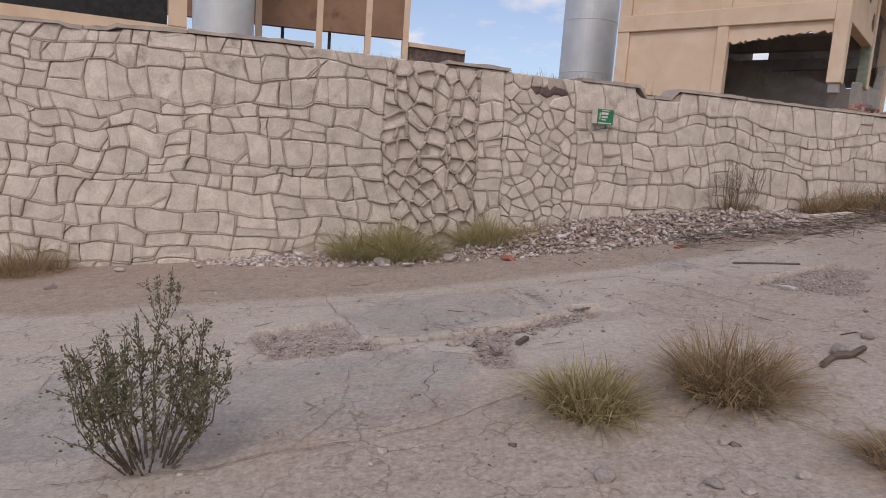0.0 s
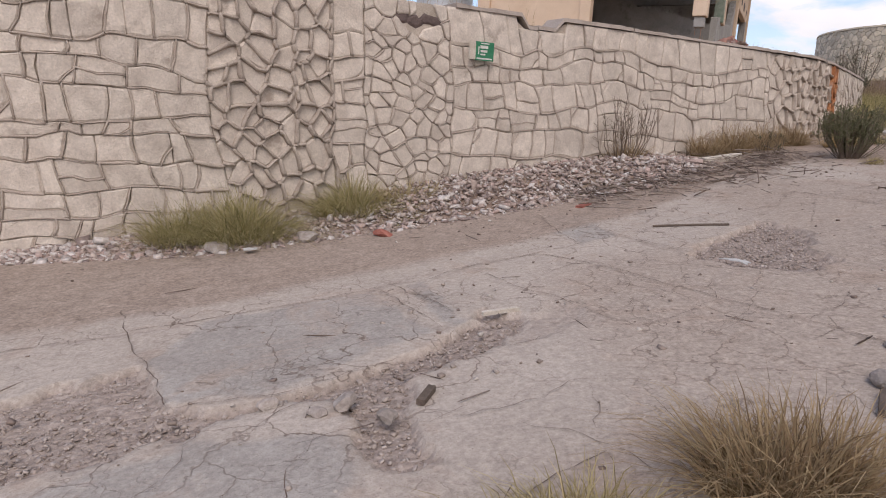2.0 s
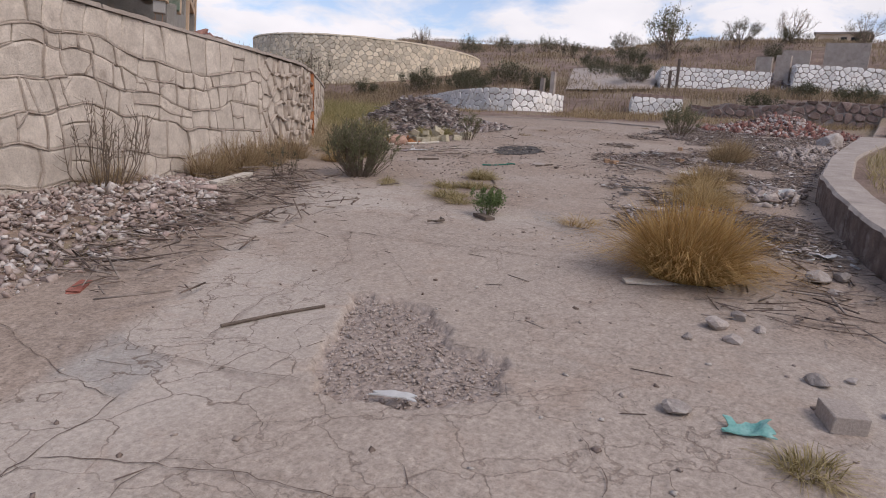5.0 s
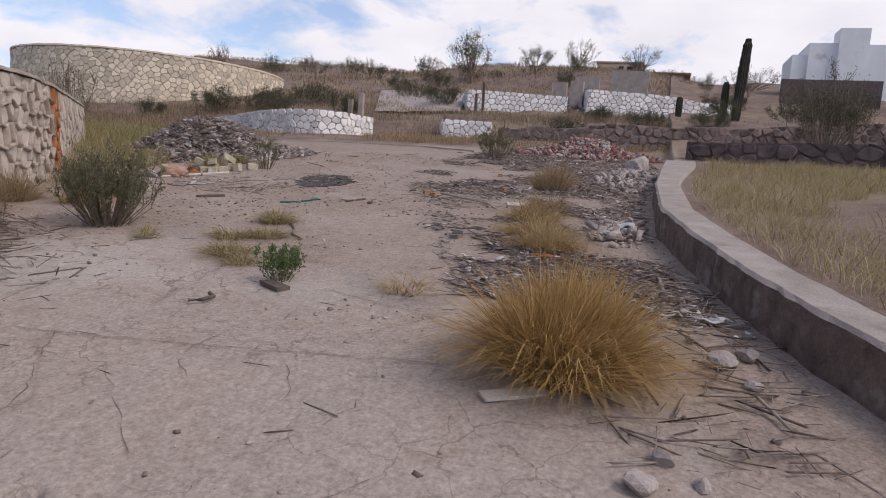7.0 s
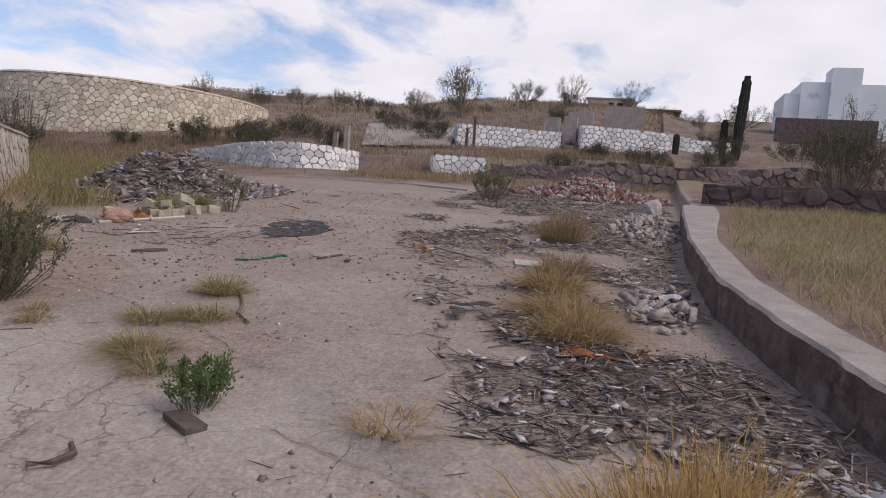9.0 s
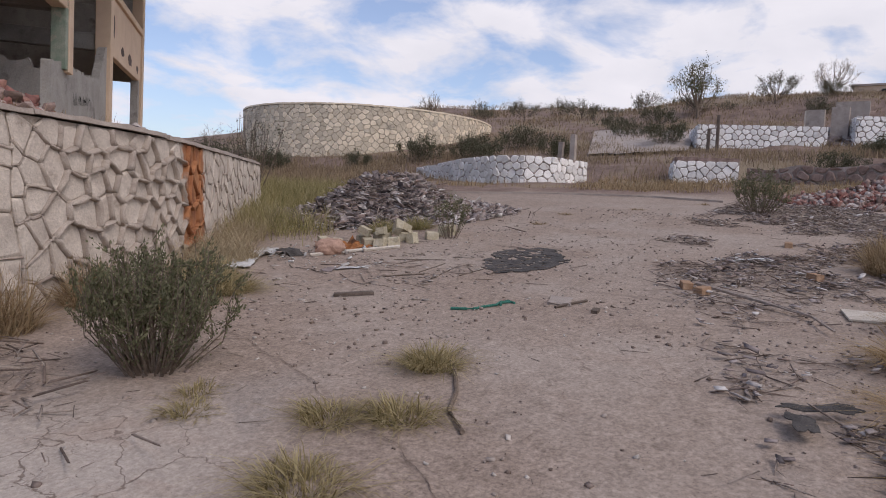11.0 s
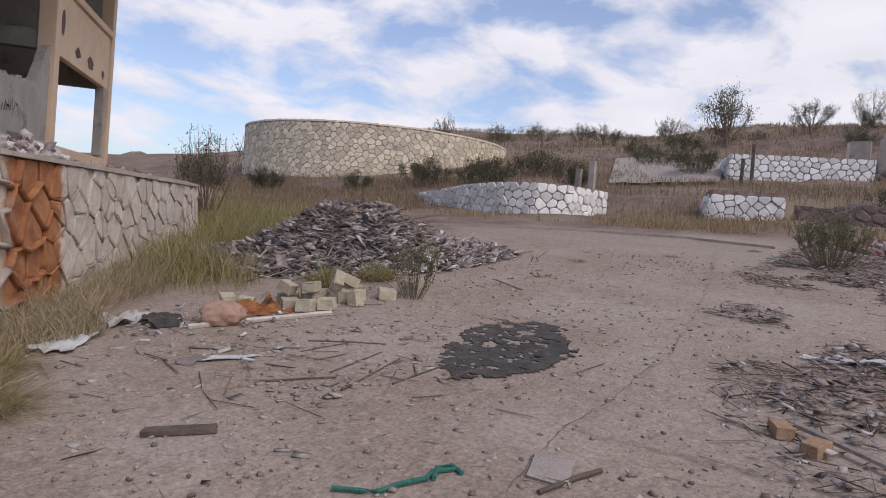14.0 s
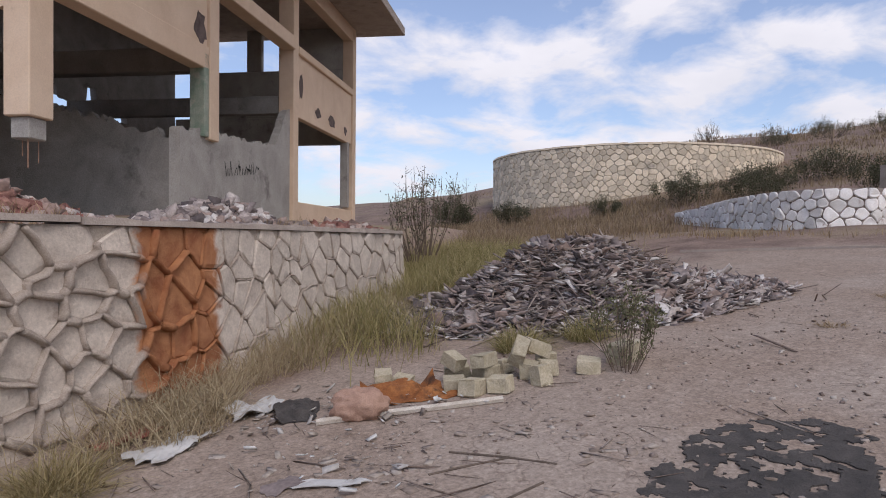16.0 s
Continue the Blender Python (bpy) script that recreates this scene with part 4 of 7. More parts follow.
# ---------- kerb ----------
kerb_track = Track(KERB_PLAN)
kerb = empty("kerb", "curved concrete kerb wall with stained face coloured darker for shade", "kerb", kind="structure")
ks, n = Soup(), 120
rng = random.Random(9)
for k in range(n + 1):
    s = kerb_track.len * k / n
    x, y, nx, ny = kerb_track.at(s)
    nx, ny = -nx, -ny                              # towards the yard
    w = 0.40 + 0.3 * float(smooth((x - 14) / 5))
    zb, zt = land1(x, y) - 0.2, land1(x, y) + 0.375 + 0.004 * rng.uniform(-1, 1)
    j = 0.012 * rng.uniform(-1, 1)
    ring = [(x + nx * j, y + ny * j, zb), (x + nx * (j + 0.0), y + ny * j, zt - 0.03), (x - nx * 0.03, y - ny * 0.03, zt), (x - nx * (w - 0.03), y - ny * (w - 0.03), zt + 0.01),
            (x - nx * w, y - ny * w, zt - 0.03), (x - nx * w, y - ny * w, zb)]
    ks.v += ring
    if k:
        a, b = 6 * (k - 1), 6 * k
        for i in range(6):
            ks.f.append((a + i, a + (i + 1) % 6, b + (i + 1) % 6, b + i))
            # only the yard face takes the colour with shade in it
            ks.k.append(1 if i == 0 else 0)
ks.f += [tuple(range(5, -1, -1)), tuple(6 * n + i for i in range(6))]
ks.k += [0, 0]
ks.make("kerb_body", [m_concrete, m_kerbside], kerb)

# ---------- the ruined building ----------
BC, BD, BN = Vector((10.35, 18.5, 0)), Vector((0.6273, 0.7788, 0)), Vector((-0.7788, 0.6273, 0))


def bp(a, b, z):
    """Building coordinates: a along the side, b along the front, z up."""
    return tuple(BC + BD * a + BN * b + Vector((0, 0, z)))


building = empty("ruined_building", "gutted two-storey concrete building with cream render and knocked-out walls", "building")
FLOOR, BEAM, SILL2, ROOF = 3.0, 5.92, 7.5, 9.75


def bbox(name, a0, a1, b0, b1, z0, z1, m, label="", parent=None):
    s = Soup()
    s.add([bp(a0, b0, z0), bp(a1, b0, z0), bp(a1, b1, z0), bp(a0, b1, z0), bp(a0, b0, z1), bp(a1, b0, z1), bp(a1, b1, z1), bp(a0, b1, z1)], BOXF)
    ob = s.make(name, m, parent or building, label)
    bv = ob.modifiers.new("worn", 'BEVEL')
    bv.width, bv.segments = 0.015, 1
    return ob


def ragged(name, axis, u0, u1, v, thick, low, high, m, label="", step=0.07, jag=0.1, seed=1, invert=False):
    """A wall panel with a broken edge. axis 'a' or 'b' is the way it runs; low(u) and high(u) give its edges."""
    rng = random.Random(seed)
    n = max(2, int((u1 - u0) / step))
    s = Soup()
    for k in range(n + 1):
        u = u0 + (u1 - u0) * k / n
        z0, z1 = low(u), high(u)
        z0 += rng.uniform(-jag, jag) if invert else 0
        z1 += 0 if invert else rng.uniform(-jag, jag)
        z1 = max(z1, z0 + 0.02)
        e = (lambda o, z: bp(u, o, z)) if axis == "a" else (lambda o, z: bp(o, u, z))
        s.v += [e(v, z0), e(v, z1), e(v + thick, z1 - (0 if invert else rng.uniform(0, jag))), e(v + thick, z0 + (rng.uniform(0, jag) if invert else 0))]
        if k:
            p, q = 4 * (k - 1), 4 * k
            for i in range(4):
                j = (i + 1) % 4
                s.f.append((p + i, p + j, q + j, q + i))
                s.k.append(0)
    s.f += [(3, 2, 1, 0), (4 * n, 4 * n + 1, 4 * n + 2, 4 * n + 3)]
    s.k += [0, 0]
    return s.make(name, m, building, label)


bbox("floor_slab", -0.1, 14.6, -0.1, 6.6, 2.5, FLOOR, m_concrete)
# columns along the side, the first two hang with their feet gone
bbox("corner_column", 0, 0.42, 0, 0.36, 4.25, ROOF, m_cream, "broken rust-streaked corner column with no foot")
bbox("column_core", 0.06, 0.36, 0.05, 0.31, 3.98, 4.248, m_grey, "bare broken concrete at a column's end")
for k, (a_, b_) in enumerate([(0.1, 0.1), (0.3, 0.12), (0.2, 0.26)]):
    bbox("bared_rod", a_, a_ + 0.016, b_, b_ + 0.016, 3.62 + 0.08 * k, 3.978, m_brown, "rusty reinforcing rod")
bbox("hanging_column", 4.5, 4.86, 0, 0.34, 4.62, ROOF, m_cream, "column with worn green paint and no foot")
bbox("green_face", 4.32, 4.497, 0.02, 0.32, 4.66, 6.2, m_green, "worn green painted column face")
bbox("column", 8.8, 9.15, 0, 0.4, FLOOR, ROOF, m_cream)
bbox("column", 14.2, 14.55, 0, 0.36, FLOOR, ROOF, m_cream)
bbox("inner_post", 13.75, 13.95, 0.05, 0.3, FLOOR + 0.8, BEAM, m_grey)
bbox("sill_wall", 9.15, 14.2, 0.04, 0.26, FLOOR, FLOOR + 0.72, m_cream)
# beams and spandrels of the side
bbox("beam", 0.42, 4.5, 0.02, 0.32, BEAM, BEAM + 0.42, m_cream)
bbox("spandrel", 0.42, 4.5, 0.06, 0.22, BEAM + 0.42, SILL2, m_cream)
bbox("ledge", 0.42, 8.8, -0.06, 0.3, SILL2, SILL2 + 0.32, m_cream)
bbox("spandrel", 9.15, 14.2, 0.06, 0.24, BEAM - 0.02, SILL2, m_cream)
bbox("ledge", 9.15, 14.2, -0.02, 0.3, SILL2, SILL2 + 0.2, m_cream)
# Holes in the render as flat patches, recess shade put into their dark colour.
for a0, a1, z0, z1 in ((2.6, 3.5, 7.0, 7.4), (4.0, 4.45, 6.3, 6.95), (9.35, 9.6, 6.35, 7.2), (10.6, 11.1, 6.12, 6.42), (11.7, 12.5, 6.12, 6.45), (13.3, 13.7, 6.1, 6.35)):
    hs = Soup()
    rng = random.Random(int(a0 * 10))
    pts = [((a0 + a1) / 2 + (a1 - a0) / 2 * math.cos(t) * rng.uniform(0.6, 1.2), (z0 + z1) / 2 + (z1 - z0) / 2 * math.sin(t) * rng.uniform(0.6, 1.2)) for t in np.linspace(0, 2 * math.pi, 14, endpoint=False)]
    hs.v = [bp(p[0], 0.052, p[1]) for p in pts] + [bp(p[0], 0.075, p[1]) for p in pts]
    hs.f = [tuple(range(14))[::-1]] + [(i, (i + 1) % 14, 14 + (i + 1) % 14, 14 + i) for i in range(14)]
    hs.k = [0] * 15
    hs.make("broken_block", m_dkstone, building, "hole knocked in the render, its blocks coloured dark for shade")
# the roof and upper storey
bbox("roof_slab", -1.3, 15.3, -1.5, 7.2, ROOF, ROOF + 0.28, m_concrete)
bbox("fascia_beam", 0, 14.5, 0.02, 0.34, ROOF - 0.45, ROOF, m_cream)
# the front
bbox("column", 0, 0.3, 3.1, 3.42, FLOOR, ROOF, m_cream)
bbox("column", 0, 0.3, 6.2, 6.6, FLOOR, ROOF, m_cream)
bbox("front_panel", 0.08, 0.26, 3.42, 6.2, FLOOR, BEAM, m_cream)
bbox("ledge", -0.03, 0.3, 0.36, 6.6, BEAM, BEAM + 0.5, m_cream)
bbox("front_panel", 0.08, 0.26, 0.36, 3.1, BEAM + 0.5, ROOF, m_cream)
bbox("front_panel", 0.08, 0.26, 3.42, 6.2, BEAM + 0.5, ROOF, m_cream)
ragged("broken_panel", "b", 0.36, 3.1, 0.08, 0.18, lambda u: 5.62 - 0.09 * max(0, u - 0.9), lambda u: BEAM, m_cream, "cream panel broken off along its foot", seed=4, jag=0.05, invert=True)
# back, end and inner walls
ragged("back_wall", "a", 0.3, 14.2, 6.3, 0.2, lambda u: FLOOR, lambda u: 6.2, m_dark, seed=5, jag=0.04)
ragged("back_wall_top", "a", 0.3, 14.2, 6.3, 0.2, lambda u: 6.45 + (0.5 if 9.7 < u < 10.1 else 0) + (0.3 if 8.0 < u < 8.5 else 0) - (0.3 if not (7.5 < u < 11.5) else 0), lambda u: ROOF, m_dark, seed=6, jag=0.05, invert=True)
for name, b0, b1, z0, z1 in (("end_wall", 2.9, 6.3, FLOOR, 5.9), ("end_wall", 0.36, 6.3, 5.9, 6.83), ("end_wall", 0.36, 5.6, 6.83, 8.39), ("end_pier", 0.36, 2.3, 8.39, ROOF), ("end_pier", 3.2, 3.72, 8.39, ROOF), ("end_pier", 4.82, 5.6, 8.39, ROOF)):
    bbox(name, 14.22, 14.42, b0, b1, z0, z1, m_grey)
ragged("low_wall", "a", 3.6, 8.8, 0.1, 0.2, lambda u: FLOOR, lambda u: 4.72 + 0.06 * (u - 3.6) + 1.0 * float(smooth((u - 7.7) / 1.1)), m_grey, "bare grey wall with ragged top and scrawled paint", seed=7, jag=0.05)
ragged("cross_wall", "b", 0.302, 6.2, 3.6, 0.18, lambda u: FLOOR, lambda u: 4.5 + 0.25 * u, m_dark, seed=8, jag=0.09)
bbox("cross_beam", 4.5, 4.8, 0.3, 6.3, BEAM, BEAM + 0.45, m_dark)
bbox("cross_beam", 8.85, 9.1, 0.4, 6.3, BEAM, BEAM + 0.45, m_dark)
# scrawl on the low wall
gr = Soup()
rng = random.Random(22)
u = 5.35
while u < 6.75:
    h = rng.uniform(0.12, 0.3)
    w = rng.uniform(0.02, 0.16)
    z = 4.02 + 0.12 * (u - 5.35)
    lean = rng.uniform(-0.08, 0.12)
    gr.add([bp(u, 0.094, z), bp(u + 0.022, 0.094, z), bp(u + 0.022 + lean, 0.094, z + h), bp(u + lean, 0.094, z + h)], [(0, 1, 2, 3)])
    if rng.random() < 0.6:
        gr.add([bp(u + lean, 0.094, z + h), bp(u + lean, 0.094, z + h - 0.022), bp(u + lean + w, 0.094, z + rng.uniform(0, h)), bp(u + lean + w, 0.094, z + rng.uniform(0.02, h))], [(0, 1, 2, 3)])
    u += rng.uniform(0.05, 0.14)
gr.make("paint_scrawl", m_void, building, "unreadable black paint scrawl")

# ---------- tall cylinders and the brown frame behind ----------
def cylinder_tower(x, y, r, z0, z1, label):
    e = empty("tower", label, "tower", group="pale cylinders behind the wall", at=(x, y, z0))
    s, n = Soup(), 48
    for z, rr in ((0, r), (z1 - z0, r)):
        s.v += [(rr * math.cos(2 * math.pi * k / n), rr * math.sin(2 * math.pi * k / n), z) for k in range(n)]
    s.f = [(k, (k + 1) % n, n + (k + 1) % n, n + k) for k in range(n)] + [tuple(range(n, 2 * n))]
    s.k = [0] * (n + 1)
    s.make("shaft", m_steel, e, smooth=False)
    for z in np.arange(1.5, z1 - z0, 2.4):
        b = Soup()
        b.v = [((r + o) * math.cos(2 * math.pi * k / n), (r + o) * math.sin(2 * math.pi * k / n), z + dz) for o, dz in ((0.0, 0), (0.012, 0.01), (0.012, 0.05), (0.0, 0.06)) for k in range(n)]
        b.f = [(q * n + k, q * n + (k + 1) % n, (q + 1) * n + (k + 1) % n, (q + 1) * n + k) for q in range(3) for k in range(n)]
        b.k = [0] * len(b.f)
        b.make("seam", m_steel, e)
    return e


cylinder_tower(6.3, 33.2, 1.27, 2.0, 16.0, "tall pale painted steel cylinder standing behind the wall")
cylinder_tower(-10.1, 29.8, 1.27, 2.0, 16.0, "tall pale painted steel cylinder beside a brown frame")


def wbox(name, p0, p1, w, z0, z1, m, parent, label=""):
    """An upright slab from plan point p0 to p1 of width w."""
    d = Vector((p1[0] - p0[0], p1[1] - p0[1], 0))
    nn = Vector((-d.y, d.x, 0)).normalized() * (w / 2)
    c = [Vector((*p0, 0)) - nn, Vector((*p1, 0)) - nn, Vector((*p1, 0)) + nn, Vector((*p0, 0)) + nn]
    s = Soup()
    s.add([(q.x, q.y, z0) for q in c] + [(q.x, q.y, z1) for q in c], BOXF)
    return s.make(name, m, parent, label)


brown = empty("frame_building", "unroofed brown concrete frame with open bays", "building")
FA, FB = Vector((-14.5, 31.5)), Vector((-2.55, 33.9))


def fpt(k):
    q = FA + (FB - FA) * k
    return (q.x, q.y)


wbox("beam", fpt(0.0), fpt(1.0), 0.4, 7.05, 9.3, m_brown, brown)
wbox("sill", fpt(0.42), fpt(1.0), 0.3, 3.0, 5.95, m_brown, brown)
for k in (0.43, 0.66, 0.85, 1.0):
    wbox("post", fpt(k - 0.012), fpt(k + 0.012), 0.42, 3.0, 9.32, m_cream, brown)
for k in (0.52, 0.70):
    wbox("steel_post", fpt(k - 0.006), fpt(k + 0.006), 0.2, 5.9, 7.05, m_void, brown)
wbox("rear_panel", (-2.4, 34.0), (0.4, 35.2), 0.25, 3.0, 6.75, m_dkstone, brown, "dark panel with pale top rail")
wbox("rail", (-2.4, 33.95), (0.4, 35.15), 0.32, 6.75, 6.95, m_cream, brown)
near_block = empty("low_building", "low brown-roofed building with a dark strip window", "building")
wbox("wall", (-13.5, 16.0), (-7.3, 18.6), 0.3, 2.6, 4.42, m_cream, near_block)
wbox("window_strip", (-13.5, 16.0), (-7.75, 18.41), 0.22, 4.42, 5.6, m_void, near_block)
wbox("corner_post", (-7.72, 18.42), (-7.3, 18.6), 0.34, 4.42, 6.4, m_cream, near_block)
wbox("beam", (-13.5, 16.0), (-7.3, 18.6), 0.36, 5.6, 6.4, m_brown, near_block)


# crumbling slab joints: jagged dark seams, with small branching cracks
m_seam = material("joint_dirt", (0.13, 0.09, 0.07), (0.24, 0.18, 0.15), scale=20, bump=0.8, fine=90)


def seam(name, pts, width, seed, wob=0.03):
    """A jagged strip of dirt in a joint, just proud of the sheet so that both never share a plane."""
    rg = random.Random(seed)
    P = []
    for (x0, y0), (x1, y1) in zip(pts, pts[1:]):
        k = max(2, int(math.hypot(x1 - x0, y1 - y0) / 0.06))
        P += [(x0 + (x1 - x0) * i / k, y0 + (y1 - y0) * i / k) for i in range(k)]
    P.append(pts[-1])
    s = Soup()
    off = 0.0
    for i, (x, y) in enumerate(P):
        a, b = P[max(i - 1, 0)], P[min(i + 1, len(P) - 1)]
        dx, dy = b[0] - a[0], b[1] - a[1]
        l = math.hypot(dx, dy) or 1
        nx, ny = -dy / l, dx / l
        off = off * 0.7 + rg.uniform(-wob, wob) * 0.6
        w = width * rg.uniform(0.2, 1.5) * (0.3 if i in (0, len(P) - 1) else 1)
        for sgn in (-1, 1):
            px, py = x + nx * (off + sgn * w / 2), y + ny * (off + sgn * w / 2)
            s.v.append((px, py, land1(px, py) + 0.009))
        if i:
            s.f.append((2 * i - 2, 2 * i, 2 * i + 1, 2 * i - 1))
            s.k.append(0)
    ob = s.make(name, m_seam, ground_ob)
    return ob


for i, pl in enumerate(JOINTS):
    seam("joint", pl, 0.0048, 400 + i, 0.03)
for i, pl in enumerate(CRACKS):
    seam("crack", pl, 0.0032, 450 + i, 0.05)
rgc = random.Random(55)
for i in range(40):
    x, y = rgc.uniform(-1.8, 8.2), rgc.uniform(3.0, 8.2)
    a = rgc.uniform(0, 6.283)
    pts = [(x, y)]
    for _ in range(rgc.randint(2, 5)):
        a += rgc.uniform(-0.7, 0.7)
        x, y = x + math.cos(a) * 0.22, y + math.sin(a) * 0.22
        pts.append((x, y))
    if all(py > kerb_y(px) + 1.0 for px, py in pts):
        seam("crack", pts, 0.003, 500 + i, 0.04)


# Hollow knocked out under the coping: its shade put in as dark patches.
for k, (xh, zh) in enumerate([(1.12, 2.62), (1.3, 2.66), (1.48, 2.63), (1.66, 2.67), (1.8, 2.64)]):
    hx, hy, hnx, hny = wall_track.at(S_OF(xh))
    rgh = random.Random(k)
    s = Soup()
    m_ = 9
    ring = [(0.13 * math.cos(t) * rgh.uniform(0.7, 1.2), 0.08 * math.sin(t) * rgh.uniform(0.7, 1.2)) for t in np.linspace(0, 2 * math.pi, m_, endpoint=False)]
    s.v = [(hx - hny * u + hnx * -0.012, hy + hnx * u + hny * -0.012, zh + v) for u, v in ring] + [(hx - hny * u * 0.6 + hnx * 0.004, hy + hnx * u * 0.6 + hny * 0.004, zh + v * 0.6) for u, v in ring]
    s.f = [(i, (i + 1) % m_, m_ + (i + 1) % m_, m_ + i) for i in range(m_)] + [tuple(range(m_, 2 * m_))]
    s.k = [0] * len(s.f)
    s.make("hollow", m_dkstone, retaining_wall, "dark patch put in for the shade where stones fell out")


# ---------- plants ----------
def plant_material(name, cols, rough=0.8, trans=0.35):
    """Leaf or straw colours chosen per blade, with light passing through."""
    m = bpy.data.materials.new(name)
    m.use_nodes = True
    nd, lk = m.node_tree.nodes, m.node_tree.links
    b = nd["Principled BSDF"]
    b.inputs["Roughness"].default_value = rough
    b.inputs["Specular IOR Level"].default_value = 0.15
    g = nd.new("ShaderNodeNewGeometry")
    r = nd.new("ShaderNodeValToRGB")
    el = r.color_ramp.elements
    while len(el) < len(cols):
        el.new(0.5)
    for k, c in enumerate(cols):
        el[k].position = k / max(1, len(cols) - 1)
        el[k].color = (*c, 1)
    lk.new(g.outputs["Random Per Island"], r.inputs[0])
    lk.new(r.outputs[0], b.inputs["Base Color"])
    t = nd.new("ShaderNodeBsdfTranslucent")
    lk.new(r.outputs[0], t.inputs[0])
    mx = nd.new("ShaderNodeMixShader")
    mx.inputs[0].default_value = trans
    lk.new(b.outputs[0], mx.inputs[1])
    lk.new(t.outputs[0], mx.inputs[2])
    lk.new(mx.outputs[0], nd["Material Output"].inputs[0])
    return m


m_gold = plant_material("golden_straw", [(0.22, 0.145, 0.065), (0.42, 0.29, 0.14), (0.56, 0.42, 0.22), (0.34, 0.235, 0.12)])
m_straw = plant_material("orange_straw", [(0.26, 0.15, 0.05), (0.46, 0.29, 0.11), (0.62, 0.44, 0.20), (0.36, 0.22, 0.09)])
m_olive = plant_material("olive_grass", [(0.20, 0.16, 0.075), (0.34, 0.275, 0.135), (0.46, 0.385, 0.21), (0.54, 0.44, 0.26)])
m_ygreen = plant_material("yellow_green_grass", [(0.17, 0.155, 0.065), (0.30, 0.265, 0.115), (0.42, 0.36, 0.18), (0.50, 0.42, 0.24)])
m_brown_grass = plant_material("dead_brown_grass", [(0.189, 0.131, 0.080), (0.319, 0.225, 0.131), (0.450, 0.341, 0.203), (0.377, 0.290, 0.174)])
m_pale_straw = plant_material("pale_dead_straw", [(0.28, 0.215, 0.13), (0.44, 0.355, 0.225), (0.57, 0.48, 0.325), (0.37, 0.29, 0.18)])
m_hill_grass = plant_material("hillside_grass", [(0.16, 0.115, 0.078), (0.27, 0.20, 0.13), (0.37, 0.285, 0.18), (0.30, 0.225, 0.145)])
m_leaf = plant_material("grey_green_leaves", [(0.10, 0.105, 0.055), (0.175, 0.175, 0.095), (0.26, 0.25, 0.155)])
m_leaf_bright = plant_material("fresh_green_leaves", [(0.081, 0.121, 0.047), (0.149, 0.203, 0.081), (0.216, 0.257, 0.115)])
m_leaf_dark = plant_material("dark_scrub_leaves", [(0.055, 0.058, 0.036), (0.095, 0.098, 0.058), (0.14, 0.135, 0.085)])
m_twig = material("grey_brown_bark", (0.11, 0.08, 0.06), (0.22, 0.17, 0.13), scale=20, bump=0.4, fine=80)


def blades(px, py, pz, h, lean, width, rng):
    """Curved tapering blades from arrays of feet: verts and faces of one mesh."""
    n = len(px)
    yaw = rng.uniform(0, 2 * np.pi, n)
    side = yaw + rng.uniform(-0.8, 0.8, n) + np.pi / 2
    sx, sy = np.cos(side) * width * 0.5, np.sin(side) * width * 0.5
    lx, ly = lean[0], lean[1]
    kink = rng.normal(0, 0.05, n) * h, rng.normal(0, 0.05, n) * h
    V = []
    for q, wd in ((0.0, 1.0), (0.4, 0.85), (0.75, 0.55)):
        bend = q ** 1.7
        kx, ky = kink[0] * math.sin(q * 3.1), kink[1] * math.sin(q * 3.1)
        cx, cy, cz = px + lx * bend + kx, py + ly * bend + ky, pz + h * (q - 0.30 * q * q * np.clip(np.hypot(lx, ly) / h, 0, 1.3))
        V += [np.stack([cx - sx * wd, cy - sy * wd, cz], -1), np.stack([cx + sx * wd, cy + sy * wd, cz], -1)]
    V.append(np.stack([px + lx, py + ly, pz + h * (1 - 0.44 * np.clip(np.hypot(lx, ly) / h, 0, 1.5))], -1))
    V = np.stack(V, 1).reshape(-1, 3)
    o = (np.arange(n) * 7)[:, None]
    quads = np.concatenate([o + np.array([[0, 1, 3, 2]]), o + np.array([[2, 3, 5, 4]])])
    tris = o + np.array([[4, 5, 6]])
    return V, quads, tris


def fast_mesh(name, V, quads, tris, mat):
    me = bpy.data.meshes.new(name)
    me.vertices.add(len(V))
    me.vertices.foreach_set("co", np.asarray(V, np.float32).ravel())
    loops = np.r_[quads.ravel(), tris.ravel()].astype(np.int32)
    me.loops.add(len(loops))
    me.loops.foreach_set("vertex_index", loops)
    starts = np.r_[np.arange(len(quads)) * 4, len(quads) * 4 + np.arange(len(tris)) * 3].astype(np.int32)
    me.polygons.add(len(starts))
    me.polygons.foreach_set("loop_start", starts)
    me.update(calc_edges=True)
    me.materials.append(mat)
    return me


NOTRI = np.zeros((0, 3), int)


